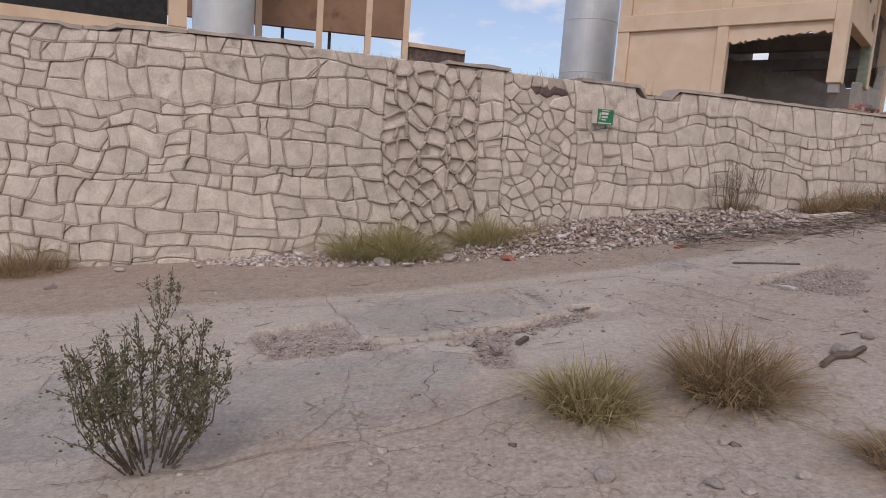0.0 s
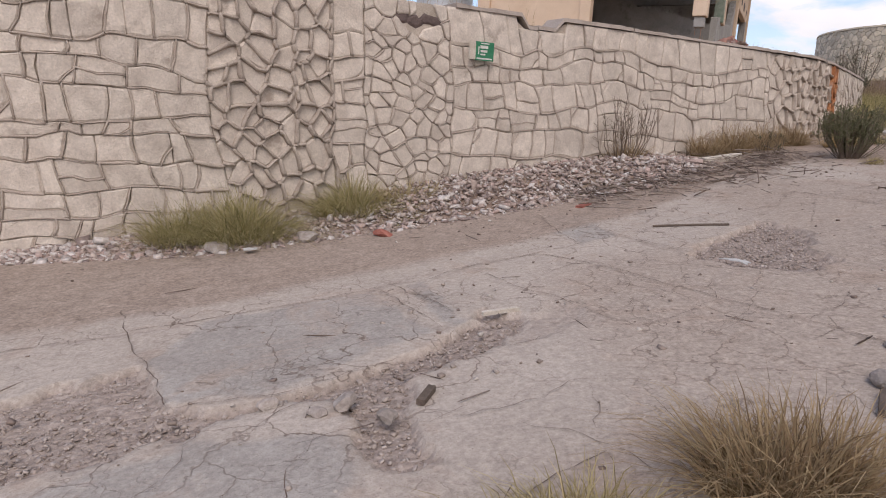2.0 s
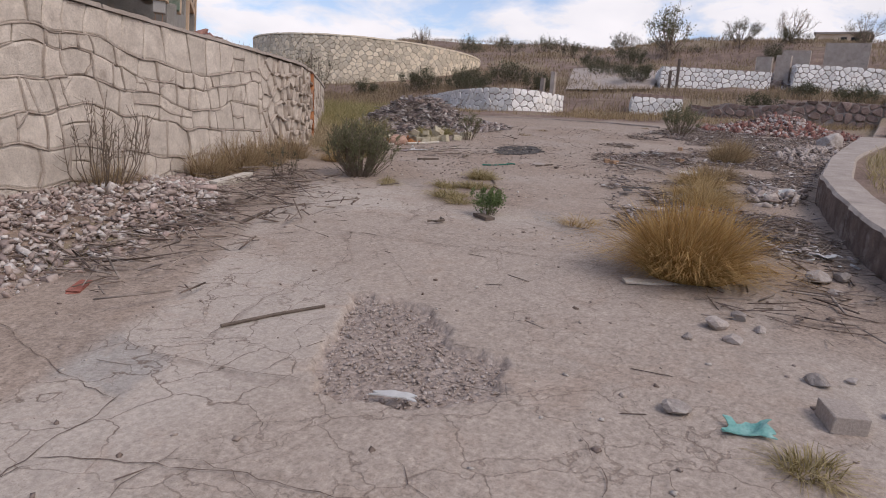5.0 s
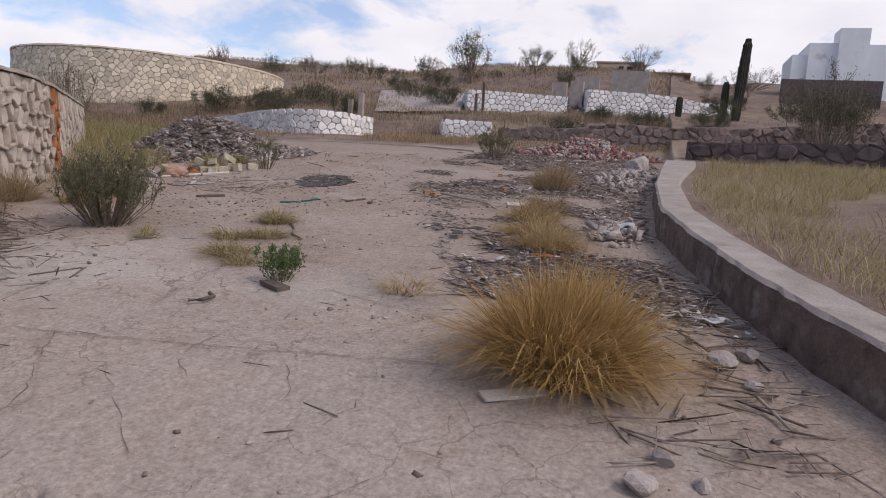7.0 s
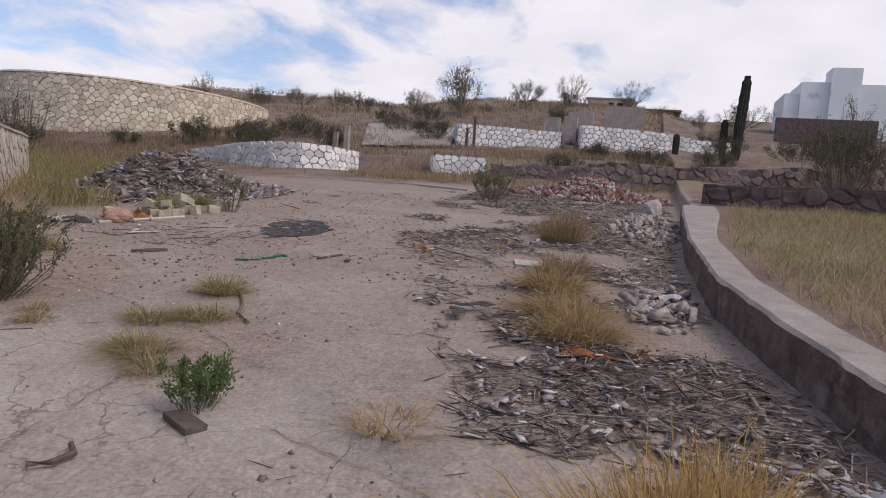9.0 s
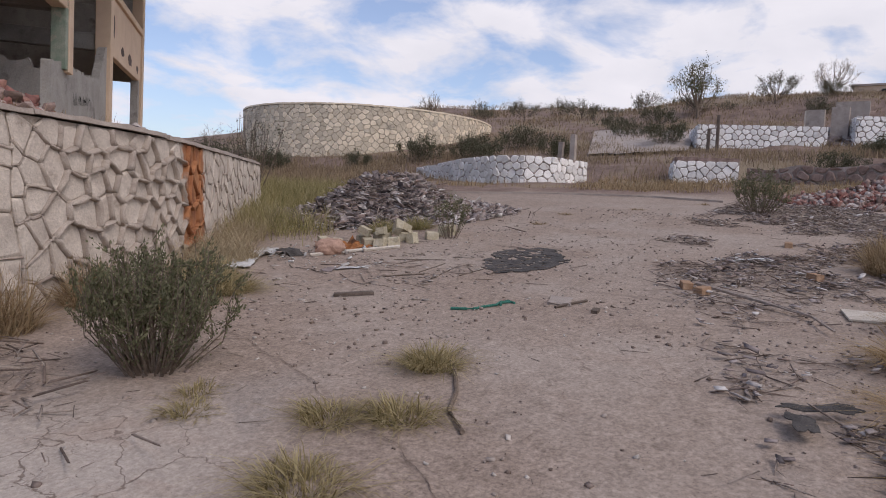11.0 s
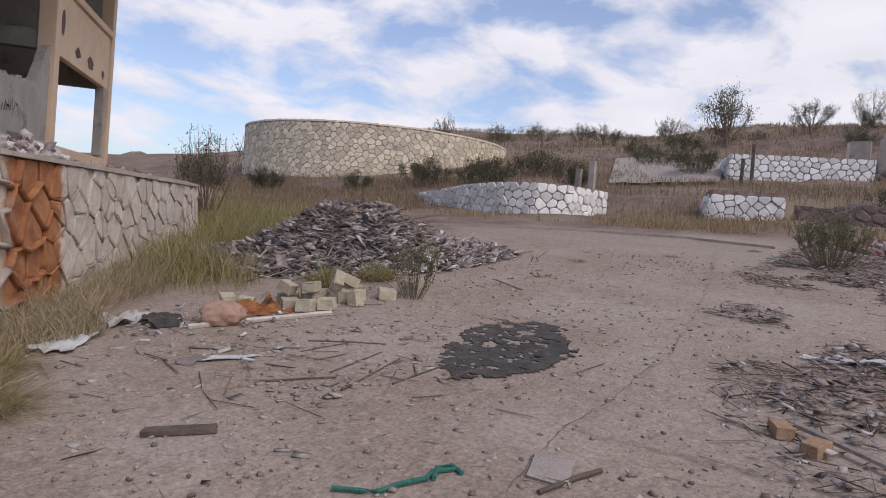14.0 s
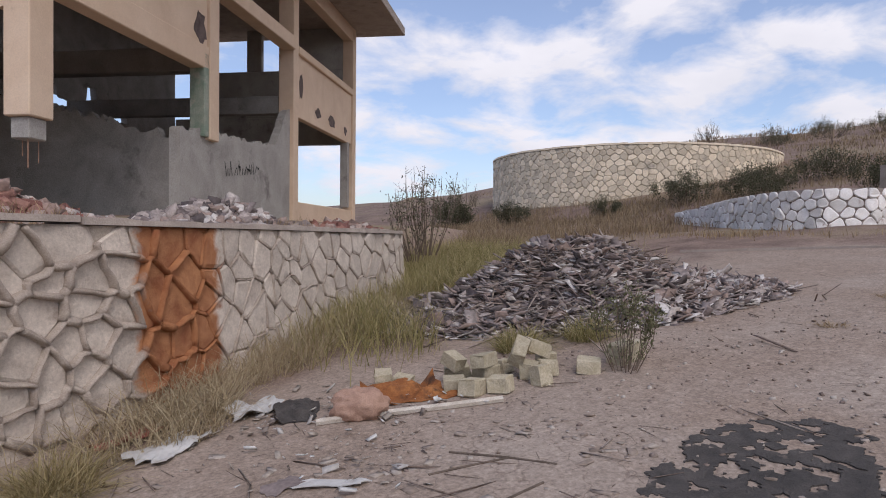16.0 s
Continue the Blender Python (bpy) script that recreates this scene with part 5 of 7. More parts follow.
def tuft(x, y, r, h, n, mat, seed, label, name="grass_tuft", splay=0.75, width=0.0068, z=None, group="grass tufts", seeds=0.0):
    rng = np.random.default_rng(seed)
    a, q = rng.uniform(0, 2 * np.pi, n), np.sqrt(rng.uniform(0, 1, n))
    fx, fy = np.cos(a) * q * r * 0.45, np.sin(a) * q * r * 0.45
    n = len(a)
    wild = rng.uniform(0, 1, n)
    hh = h * (1.0 - 0.35 * q) * (0.3 + 0.62 * rng.uniform(0, 1, n) + 0.18 * (wild > 0.93))
    hh = hh * (0.85 + 0.3 * np.sin(a * 2 + seed) * q)
    k = r * splay * (0.15 + 0.85 * q) * rng.uniform(0.3, 1.5, n)
    b = a + rng.normal(0, 0.9, n)
    lean = (np.cos(b) * k + rng.normal(0, 0.17, n) * h, np.sin(b) * k + rng.normal(0, 0.17, n) * h)
    zz = (gz(x, y) if z is None else z)
    e = empty(name, label, "grass", group, at=(x, y, zz))
    wd = width * rng.uniform(0.5, 1.5, n)
    for nm, sel in (("inner_tuft", (q < 0.62) & (wild <= 0.9)), ("outer_tuft", (q >= 0.62) & (wild <= 0.9)), ("seed_head", wild > 0.9)):
        if sel.sum() < 3:
            continue
        V, Q, T = blades(fx[sel], fy[sel], np.zeros(int(sel.sum())) - 0.02, hh[sel], (lean[0][sel], lean[1][sel]), wd[sel], rng)
        part = new(nm, fast_mesh(nm, V, Q, T, mat))
        part.parent = e
    return e


def field(name, xs, ys, zs, h, mat, seed, label, width=0.008, lean_amt=0.5):
    """Grass that nobody could count."""
    rng = np.random.default_rng(seed)
    n = len(xs)
    hh = h * rng.uniform(0.4, 1.2, n)
    a = rng.uniform(0, 2 * np.pi, n)
    k = hh * lean_amt * rng.uniform(0.2, 1.2, n)
    V, Q, T = blades(xs, ys, zs - 0.02, hh, (np.cos(a) * k, np.sin(a) * k), width * rng.uniform(0.6, 1.5, n), rng)
    return tagged(new(name, fast_mesh(name, V, Q, T, mat)), label, "grass", kind="stuff")


def tube(soup, pts, r0, r1, sides=4, k=0):
    n = len(pts)
    base = len(soup.v)
    for i, p in enumerate(pts):
        d = (Vector(pts[min(i + 1, n - 1)]) - Vector(pts[max(i - 1, 0)])).normalized()
        u = d.orthogonal().normalized()
        w = d.cross(u)
        r = r0 + (r1 - r0) * i / max(1, n - 1)
        for s in range(sides):
            t = 2 * math.pi * s / sides
            soup.v.append(tuple(Vector(p) + u * (r * math.cos(t)) + w * (r * math.sin(t))))
    for i in range(n - 1):
        for s in range(sides):
            a, b = base + i * sides + s, base + i * sides + (s + 1) % sides
            soup.f.append((a, b, b + sides, a + sides))
            soup.k.append(k)


def shrub(x, y, h, r, stems, leaves, leaf, mat, seed, label, name="shrub", droop=0.0, upright=0.7, z=None, category="shrub", bark=None, trunk=0.0, group="", twigs=3):
    """Stems that fork, with small leaves along the upper parts."""
    rng = random.Random(seed)
    e = empty(name, label, category, group, at=(x, y, gz(x, y) if z is None else z))
    st, lf = Soup(), Soup()
    tips = []
    if trunk:
        tube(st, [(0, 0, -0.1), (0.03 * h, 0.02 * h, trunk * 0.5), (0.02 * h, 0.05 * h, trunk)], 0.028 * h, 0.018 * h, 6)
    for i in range(stems):
        a = rng.uniform(0, 2 * math.pi)
        q = math.sqrt(rng.random())
        top = Vector((math.cos(a) * r * q, math.sin(a) * r * q, h * (1.05 - (1 - upright) * q) * rng.uniform(0.7, 1.05)))
        foot = Vector((math.cos(a) * r * 0.3 * q, math.sin(a) * r * 0.3 * q, trunk * rng.uniform(0.7, 1.0) if trunk else -0.03))
        mid = foot.lerp(top, 0.5) + Vector((rng.uniform(-0.1, 0.1) * r, rng.uniform(-0.1, 0.1) * r, -0.04 * h)) + Vector((top.x, top.y, 0)) * 0.12
        q1, q3 = foot.lerp(mid, 0.5), mid.lerp(top, 0.5) + Vector((rng.uniform(-0.06, 0.06) * r, rng.uniform(-0.06, 0.06) * r, 0))
        pts = [foot, q1, mid, q3, top]
        tube(st, pts, 0.008 * h if not trunk else 0.012 * h, 0.0025 * h, 3)
        tips.append((pts, 1.0))
        for _ in range(twigs):
            u = rng.uniform(0.3, 0.9)
            p = pts[2].lerp(pts[4], (u - 0.3) / 0.7)
            d = Vector((rng.uniform(-1, 1), rng.uniform(-1, 1), rng.uniform(0.2, 1.2))).normalized() * rng.uniform(0.1, 0.26) * h * 0.8
            tw = [p, p + d * 0.5, p + d + Vector((0, 0, 0.02 * h))]
            tube(st, tw, 0.004 * h, 0.0015 * h, 3)
            tips.append(([p, p, p + d * 0.3, p + d * 0.6, p + d], 0.6))
    for i in range(leaves):
        pts, wgt = rng.choice(tips)
        u = rng.uniform(0.18, 1.0) if wgt == 1 else rng.uniform(0.1, 1.0)
        f = u * 4
        j = min(3, int(f))
        p = Vector(pts[j]).lerp(Vector(pts[j + 1]), f - j) + Vector((rng.gauss(0, 1), rng.gauss(0, 1), rng.gauss(0, 1))) * leaf * (0.45 if leaf < 0.034 and not trunk else 1.3)
        d = Vector((rng.gauss(0, 1), rng.gauss(0, 1), rng.gauss(0.6, 0.8))).normalized()
        if not trunk and leaf < 0.034:
            d = (d * 0.55 + (Vector(pts[j + 1]) - Vector(pts[j])).normalized()).normalized()
        d = d * leaf * rng.uniform(0.6, 1.3)
        w = d.cross(Vector((rng.gauss(0, 1), rng.gauss(0, 1), rng.gauss(0, 1)))).normalized() * leaf * rng.uniform(0.16, 0.3)
        lf.add([p, p + d * 0.5 + w, p + d, p + d * 0.5 - w], [(0, 1, 2, 3)])
    st.make("trunk" if trunk else "stem", bark or m_twig, e)
    if leaves:
        lf.make("crown" if trunk else "foliage", mat, e)
    return e


# tufts on the yard
tuft(0.82, 3.42, 0.45, 0.55, 1296, m_olive, 1, "yellow-green bunch grass growing from a slab joint")
tuft(1.64, 3.60, 0.54, 0.66, 1814, m_brown_grass, 2, "brown dry bunch grass growing from a slab joint")
tuft(6.38, 5.66, 0.66, 1.12, 6500, m_straw, 3, "large golden dry bunch grass beside the path", splay=0.8, width=0.007)
tuft(-0.55, 8.95, 1.05, 0.95, 2246, m_ygreen, 4, "yellow-green grass at the foot of the stone wall", splay=0.7, width=0.006)
tuft(-1.15, 9.05, 0.8, 0.9, 1036, m_ygreen, 44, "yellow-green grass at the foot of the stone wall", splay=0.7, width=0.006)
tuft(0.65, 9.75, 1.0, 0.9, 1728, m_ygreen, 5, "yellow-green grass at the foot of the stone wall", splay=0.7, width=0.006)
tuft(1.35, 10.05, 0.8, 0.75, 777, m_olive, 45, "olive grass at the foot of the stone wall", splay=0.7, width=0.006)
tuft(-5.5, 8.75, 1.0, 0.8, 1123, m_brown_grass, 6, "dry brown grass at the foot of the stone wall", splay=0.6)
tuft(2.05, 2.72, 0.4, 0.3, 604, m_brown_grass, 7, "flattened dry grass tuft on dusty concrete")
tuft(9.62, 9.53, 0.36, 0.36, 864, m_olive, 8, "olive grass tuft growing beside a rusty rod")
tuft(8.62, 9.50, 0.34, 0.27, 518, m_olive, 9, "low olive grass tuft in a slab joint")
tuft(8.85, 9.18, 0.36, 0.28, 604, m_olive, 10, "low olive grass tuft in a slab joint")
tuft(8.02, 9.05, 0.42, 0.30, 691, m_olive, 11, "low olive grass tuft in a slab joint")
tuft(7.75, 8.75, 0.3, 0.24, 388, m_olive, 12, "low olive grass tuft in a slab joint")
tuft(8.22, 10.2, 0.28, 0.2, 301, m_olive, 13, "small olive grass tuft in a slab joint")
tuft(8.42, 10.4, 0.2, 0.2, 215, m_olive, 14, "small olive grass tuft in a slab joint")
tuft(7.62, 7.1, 0.45, 0.3, 224, m_gold, 15, "sparse dry grass with tall seed stalks", splay=0.9)
tuft(3.81, 4.5, 0.24, 0.22, 362, m_olive, 16, "small dry grass tuft beside litter")
tuft(10.2, 12.6, 0.62, 0.55, 1641, m_olive, 17, "dry yellow grass by the stone wall", splay=0.7)
tuft(9.55, 12.4, 0.5, 0.45, 950, m_gold, 18, "dry yellow grass by the stone wall", splay=0.7)
tuft(10.55, 13.3, 0.5, 0.5, 1036, m_olive, 19, "dry yellow grass by the stone wall", splay=0.7)
tuft(9.75, 6.32, 0.62, 0.62, 1296, m_gold, 20, "dry golden grass growing through stick litter", splay=0.8)
tuft(10.5, 6.55, 0.7, 0.5, 1123, m_gold, 21, "dry golden grass growing through stick litter", splay=0.9)
tuft(11.4, 6.75, 0.6, 0.6, 1123, m_gold, 22, "dry golden grass growing through stick litter", splay=0.8)
tuft(12.4, 6.75, 0.55, 0.62, 777, m_brown_grass, 23, "dry brown grass growing through stick litter", splay=0.7)
tuft(15.0, 7.1, 0.6, 0.85, 1296, m_brown_grass, 24, "tall dead brown grass clump in litter", splay=0.6)
tuft(15.8, 7.1, 0.6, 0.8, 1036, m_brown_grass, 25, "tall dead brown grass clump in litter", splay=0.6)
tuft(14.4, 14.05, 0.5, 0.5, 777, m_ygreen, 26, "yellow-green grass in front of the rubble heap", splay=0.6)
tuft(15.1, 13.9, 0.45, 0.5, 691, m_ygreen, 27, "yellow-green grass in front of the rubble heap", splay=0.6)
for k, (x, y) in enumerate([(16.9, 12.5), (18.6, 12.8), (20.3, 11.9), (22.3, 11.0)]):
    tuft(x, y, 0.25, 0.16, 160, m_brown_grass, 60 + k, "tiny dry weed on the bare yard")
for k, (x, y, h) in enumerate([(5.15, 11.8, 0.9), (6.9, 12.4, 0.85), (7.6, 12.6, 1.0), (8.3, 12.8, 0.9), (9.2, 13.2, 0.8)]):
    tuft(x, y, 0.55, h, 900, m_brown_grass, 70 + k, "dead brown weeds against the stone wall", splay=0.6)

# shrubs on the yard
shrub(-1.3, 2.95, 0.80, 0.40, 36, 5200, 0.022, m_leaf, 1, "grey-green upright shrub in a slab joint", upright=0.6, twigs=7)
shrub(-2.45, 5.85, 0.42, 0.16, 10, 500, 0.026, m_leaf, 2, "small grey-green sapling in dust", upright=0.9)
shrub(8.50, 11.0, 0.9, 0.54, 120, 17000, 0.027, m_leaf, 3, "dense dark green bush near the stone wall", upright=0.72)
shrub(7.45, 11.5, 0.5, 0.26, 14, 300, 0.025, m_leaf_dark, 4, "small dark twiggy shrub by the wall", upright=0.8)
shrub(7.36, 8.12, 0.34, 0.22, 26, 2600, 0.026, m_leaf_bright, 5, "small bright green plant by a slab joint", upright=0.75)
shrub(14.5, 12.8, 0.72, 0.30, 20, 1600, 0.03, m_leaf, 6, "slender green shrub beside concrete blocks", upright=0.85)
shrub(20.9, 9.6, 1.0, 0.62, 50, 6000, 0.033, m_leaf, 7, "green shrub standing in scattered debris", upright=0.7)
shrub(5.0, 11.75, 1.15, 0.5, 26, 120, 0.02, m_leaf_dark, 8, "leafless grey shrub against the stone wall", upright=0.8, twigs=6)
shrub(17.0, 20.5, 1.7, 0.7, 20, 700, 0.05, m_leaf_dark, 9, "tall sparse shrub at the end of the wall", upright=0.95, z=2.5)
shrub(16.4, 19.9, 1.3, 0.6, 16, 500, 0.05, m_leaf_dark, 10, "tall sparse shrub at the end of the wall", upright=0.95, z=2.4)


# grass by the wall's end, on the bed behind the kerb, on terrace and hill
rng = np.random.default_rng(5)


def clumped(n, x0, x1, y0, y1, rng, spread=0.35, per=60):
    """Feet of blades gathered in clumps."""
    m = max(1, n // per)
    cx, cy = rng.uniform(x0, x1, m), rng.uniform(y0, y1, m)
    k = rng.integers(0, m, n)
    return cx[k] + rng.normal(0, spread, n), cy[k] + rng.normal(0, spread, n)


xs, ys = clumped(44000, 13.2, 19.5, 15.0, 23.5, rng, 0.45, 70)
lim = (ys > 15.2 + 0.75 * (xs - 13.2) - 1.1) & (ys < 18.4 + 0.9 * (xs - 15.2)) & ~((np.abs(xs - 16.4) < 2.4) & (np.abs(ys - 15.6) < 1.5)) & (ys < 14.75 + 0.87 * (xs - 11.13) - 0.1)
lim |= (xs > 15.6) & (ys > 17.6) & (ys < 24)
xs, ys = xs[lim], ys[lim]
field("tall_grass", xs, ys, land(xs, ys), 0.6, m_ygreen, 6, "tall yellow-green grass beside the wall's end", width=0.008, lean_amt=0.8)
xs, ys = clumped(26000, 10.9, 14.6, 13.0, 17.3, rng, 0.3, 60)
wy = np.interp(xs, [p[0] for p in WALL_PLAN], [p[1] for p in WALL_PLAN])
lim = (ys < wy - 0.15) & (ys > wy - 1.15 + 0.4 * vnoise(xs * 1.3, ys * 1.3, 14))
xs, ys = xs[lim], ys[lim]
field("dead_brush", xs, ys, land(xs, ys), 0.42, m_pale_straw, 7, "dead straw-coloured brush along the stone wall", width=0.006, lean_amt=1.3)
xs, ys = clumped(60000, 6.5, 20.5, -6, 4.6, rng, 0.42, 90)
lim = (ys < kerb_y(xs) - 0.55 - 0.35 * smooth((xs - 14) / 5)) & (xs < 20.2) & ((ys > kerb_y(xs) - 1.9 + 0.5 * vnoise(xs, ys, 3)) | (xs > 13 + 1.5 * vnoise(xs * 0.5, ys * 0.5, 4)) | (vnoise(xs * 0.8, ys * 0.8, 6) > 0.35))
xs, ys = xs[lim], ys[lim]
field("dry_bed_grass", xs, ys, land(xs, ys) + 0.33, 0.29, m_olive, 8, "dry golden grass in the raised bed behind the kerb", width=0.007, lean_amt=1.0)
xs, ys = clumped(16000, 24.8, 29.0, -6, 22, rng, 0.4, 60)
lim = (0.95 * xs + 0.3 * ys > 27.4) & ~((xs > 25.2) & (ys > 16.0))
xs, ys = xs[lim], ys[lim]
field("verge_grass", xs, ys, land(xs, ys), 0.26, m_brown_grass, 9, "dry straw-coloured grass below the white walls", width=0.014)
xs, ys = clumped(34000, 29.6, 47, -16, 40, rng, 0.7, 60)
lim = ~((np.hypot(xs - 43.3, ys - 40.3) < 9.6)) & (vnoise(xs * 0.25, ys * 0.25, 9) > -0.25)
xs, ys = xs[lim], ys[lim]
field("hill_grass", xs, ys, land(xs, ys), 0.45, m_hill_grass, 10, "dry brown grass over the hillside", width=0.022)
xs, ys = clumped(22000, 16, 34, 22, 46, rng, 0.7, 60)
lim = ~((np.hypot(xs - 43.3, ys - 40.3) < 9.6)) & (ys > 20 + 0.2 * (xs - 16))
xs, ys = xs[lim], ys[lim]
field("slope_grass", xs, ys, land(xs, ys), 0.4, m_hill_grass, 11, "dry olive grass on the slope below the tank", width=0.02)
xs, ys = clumped(30000, 44, 90, -20, 60, rng, 1.2, 60)
xs, ys = xs[(np.hypot(xs - 43.3, ys - 40.3) > 9.6)], ys[(np.hypot(xs - 43.3, ys - 40.3) > 9.6)]
field("far_scrub_grass", xs, ys, land(xs, ys), 0.4, m_hill_grass, 12, "dry brown grass on the far ridge", width=0.05)
# terrace edge
ss = rng.uniform(8, wall_track.len, 7000)
back = rng.uniform(0.45, 2.2, 7000)
pl = np.array([wall_track.at(s) for s in ss])
xs, ys = pl[:, 0] - pl[:, 2] * back, pl[:, 1] - pl[:, 3] * back
keep = (vnoise(xs * 0.6, ys * 0.6, 12) > 0.1)
field("terrace_grass", xs[keep], ys[keep], np.full(keep.sum(), 2.83), 0.3, m_brown_grass, 13, "dry brown grass on top of the terrace", width=0.008)


# bushes and trees on the hill: place, height, spread
def far_bush(x, y, h, r, seed, mat, leaves=900):
    return shrub(x, y, h, r, 34, int(leaves * 4.2), 0.05 * max(h, 1.0), mat, seed, "dark green desert bush on the hillside", name="bush", category="bush", group="hillside bushes", upright=0.55, twigs=2)


rng2 = random.Random(77)
for k, (x, y, h, r) in enumerate([(33, 27.5, 1.5, 1.4), (34.5, 25.5, 1.3, 1.3), (37, 26.5, 1.6, 1.5), (40.5, 26.0, 1.7, 1.6), (35.5, 21.5, 1.4, 0.9), (31.5, 30.5, 1.0, 0.9), (29.5, 34.5, 1.3, 1.0), (28.6, 38.5, 1.9, 1.2),
                                  (43.5, 18.6, 1.6, 1.3), (31.2, 9.2, 0.9, 0.9), (38, 8.4, 1.0, 0.9), (47, 22, 1.2, 1.4), (52, 25, 1.4, 1.6), (58, 24, 1.6, 1.8), (32, 3.5, 0.9, 1.0), (33.5, -1, 1.2, 1.2), (31.5, -4.5, 1.0, 1.3), (37, 2.5, 1.1, 1.1), (40, -3, 1.4, 1.4), (46, -2, 1.5, 1.6), (52, 1.5, 1.6, 1.7), (56, -6, 1.6, 1.8), (24.5, -3.0, 1.0, 1.1), (26.0, -6.0, 1.3, 1.2), (34, 6, 0.9, 1.0)]):
    far_bush(x, y, h, r, 100 + k, m_leaf_dark, 1100)
for k in range(34):
    x, y = rng2.uniform(60, 84), rng2.uniform(-14, 44)
    far_bush(x, y, rng2.uniform(0.8, 1.9), rng2.uniform(0.8, 1.8), 140 + k, m_leaf_dark, 420)


def far_tree(x, y, h, r, leaves, seed, mat=None):
    return shrub(x, y, h, r, 22, int(leaves * 2.2), 0.032 * h, mat or m_leaf_dark, seed, "thin-leaved desert tree on the ridge", name="tree", category="tree", upright=0.6, trunk=0.25 * h, twigs=5, group="ridge trees")


far_tree(61.3, 21.8, 5.0, 2.2, 1000, 201, m_leaf)
far_tree(67.4, 17.3, 2.9, 1.9, 1500, 202)
far_tree(70.5, 13.6, 3.4, 2.2, 300, 203, m_brown_grass)
far_tree(75.0, 8.0, 3.2, 2.2, 400, 204)
far_tree(58.0, 35.5, 2.2, 1.7, 900, 205)
far_tree(62.0, 32.0, 2.0, 2.0, 1100, 206)
far_tree(70.0, 29.0, 2.2, 1.8, 600, 207)
far_tree(66.0, -1.5, 3.0, 2.4, 700, 208)
far_tree(60.0, 47.0, 2.6, 1.6, 260, 209)
shrub(27.0, 0.25, 2.9, 1.5, 40, 7000, 0.06, m_leaf_dark, 210, "tall dark bush above the dark stone wall", name="bush", category="bush", upright=0.6, twigs=5)
shrub(31.5, 42.0, 2.6, 1.6, 18, 500, 0.09, m_leaf_dark, 211, "sparse leafy bush beside the round tank", name="bush", category="bush", upright=0.7, twigs=5)

# cactus
m_cactus = material("dark_cactus_skin", (0.035, 0.032, 0.024), (0.075, 0.066, 0.05), scale=6, bump=0.8, fine=30)


def cactus(x, y, h, r, lean, label):
    """A ribbed column that leans towards -y."""
    e = empty("cactus", label, "cactus", group="columnar cacti", at=(x, y, gz(x, y)))
    s, ribs = Soup(), 14
    rng = random.Random(int(h * 10))
    lv = 26
    for i in range(lv + 1):
        q = i / lv
        rr = r * (0.85 + 0.15 * math.sin(q * 3)) * (1 if q < 0.96 else 0.7) * rng.uniform(0.93, 1.07)
        for k in range(ribs * 2):
            t = math.pi * k / ribs
            o = rr * (1.0 if k % 2 else 0.8)
            s.v.append((o * math.cos(t), o * math.sin(t) - lean * h * q, h * q - 0.1))
    n = ribs * 2
    for i in range(lv):
        for k in range(n):
            a, b = i * n + k, i * n + (k + 1) % n
            s.f.append((a, b, b + n, a + n))
            s.k.append(0)
    s.f.append(tuple(lv * n + k for k in range(n)))
    s.k.append(0)
    s.make("stem", m_cactus, e)
    return e


cactus(43.3, 1.45, 4.6, 0.27, 0.05, "tall dark columnar cactus leaning on the hillside")
cactus(43.8, 2.05, 2.2, 0.2, 0.0, "short dark columnar cactus beside a tall one")
cactus(45.5, 4.4, 1.2, 0.2, 0.0, "stubby dark cactus in front of a white wall")


# ---------- rubble, sticks and litter ----------
def chunk_material(name, cols, rough=0.9):
    m = bpy.data.materials.new(name)
    m.use_nodes = True
    nd, lk = m.node_tree.nodes, m.node_tree.links
    b = nd["Principled BSDF"]
    b.inputs["Roughness"].default_value = rough
    b.inputs["Specular IOR Level"].default_value = 0.2
    g = nd.new("ShaderNodeNewGeometry")
    r = nd.new("ShaderNodeValToRGB")
    r.color_ramp.interpolation = 'CONSTANT'
    el = r.color_ramp.elements
    while len(el) < len(cols):
        el.new(0.5)
    for k, c in enumerate(cols):
        el[k].position = k / len(cols)
        el[k].color = (*c, 1)
    lk.new(g.outputs["Random Per Island"], r.inputs[0])
    tc = nd.new("ShaderNodeTexCoord")
    n = nd.new("ShaderNodeTexNoise")
    n.inputs["Scale"].default_value, n.inputs["Detail"].default_value = 28, 6
    lk.new(tc.outputs["Object"], n.inputs["Vector"])
    mr = nd.new("ShaderNodeMapRange")
    mr.inputs[1].default_value, mr.inputs[2].default_value, mr.inputs[3].default_value, mr.inputs[4].default_value = 0.25, 0.75, 0.7, 1.3
    lk.new(n.outputs[0], mr.inputs[0])
    sc = nd.new("ShaderNodeVectorMath")
    sc.operation = 'SCALE'
    lk.new(r.outputs[0], sc.inputs[0])
    lk.new(mr.outputs[0], sc.inputs["Scale"])
    lk.new(sc.outputs[0], b.inputs["Base Color"])
    bp_ = nd.new("ShaderNodeBump")
    bp_.inputs["Strength"].default_value, bp_.inputs["Distance"].default_value = 0.5, 0.01
    lk.new(n.outputs[0], bp_.inputs["Height"])
    lk.new(bp_.outputs[0], b.inputs["Normal"])
    return m


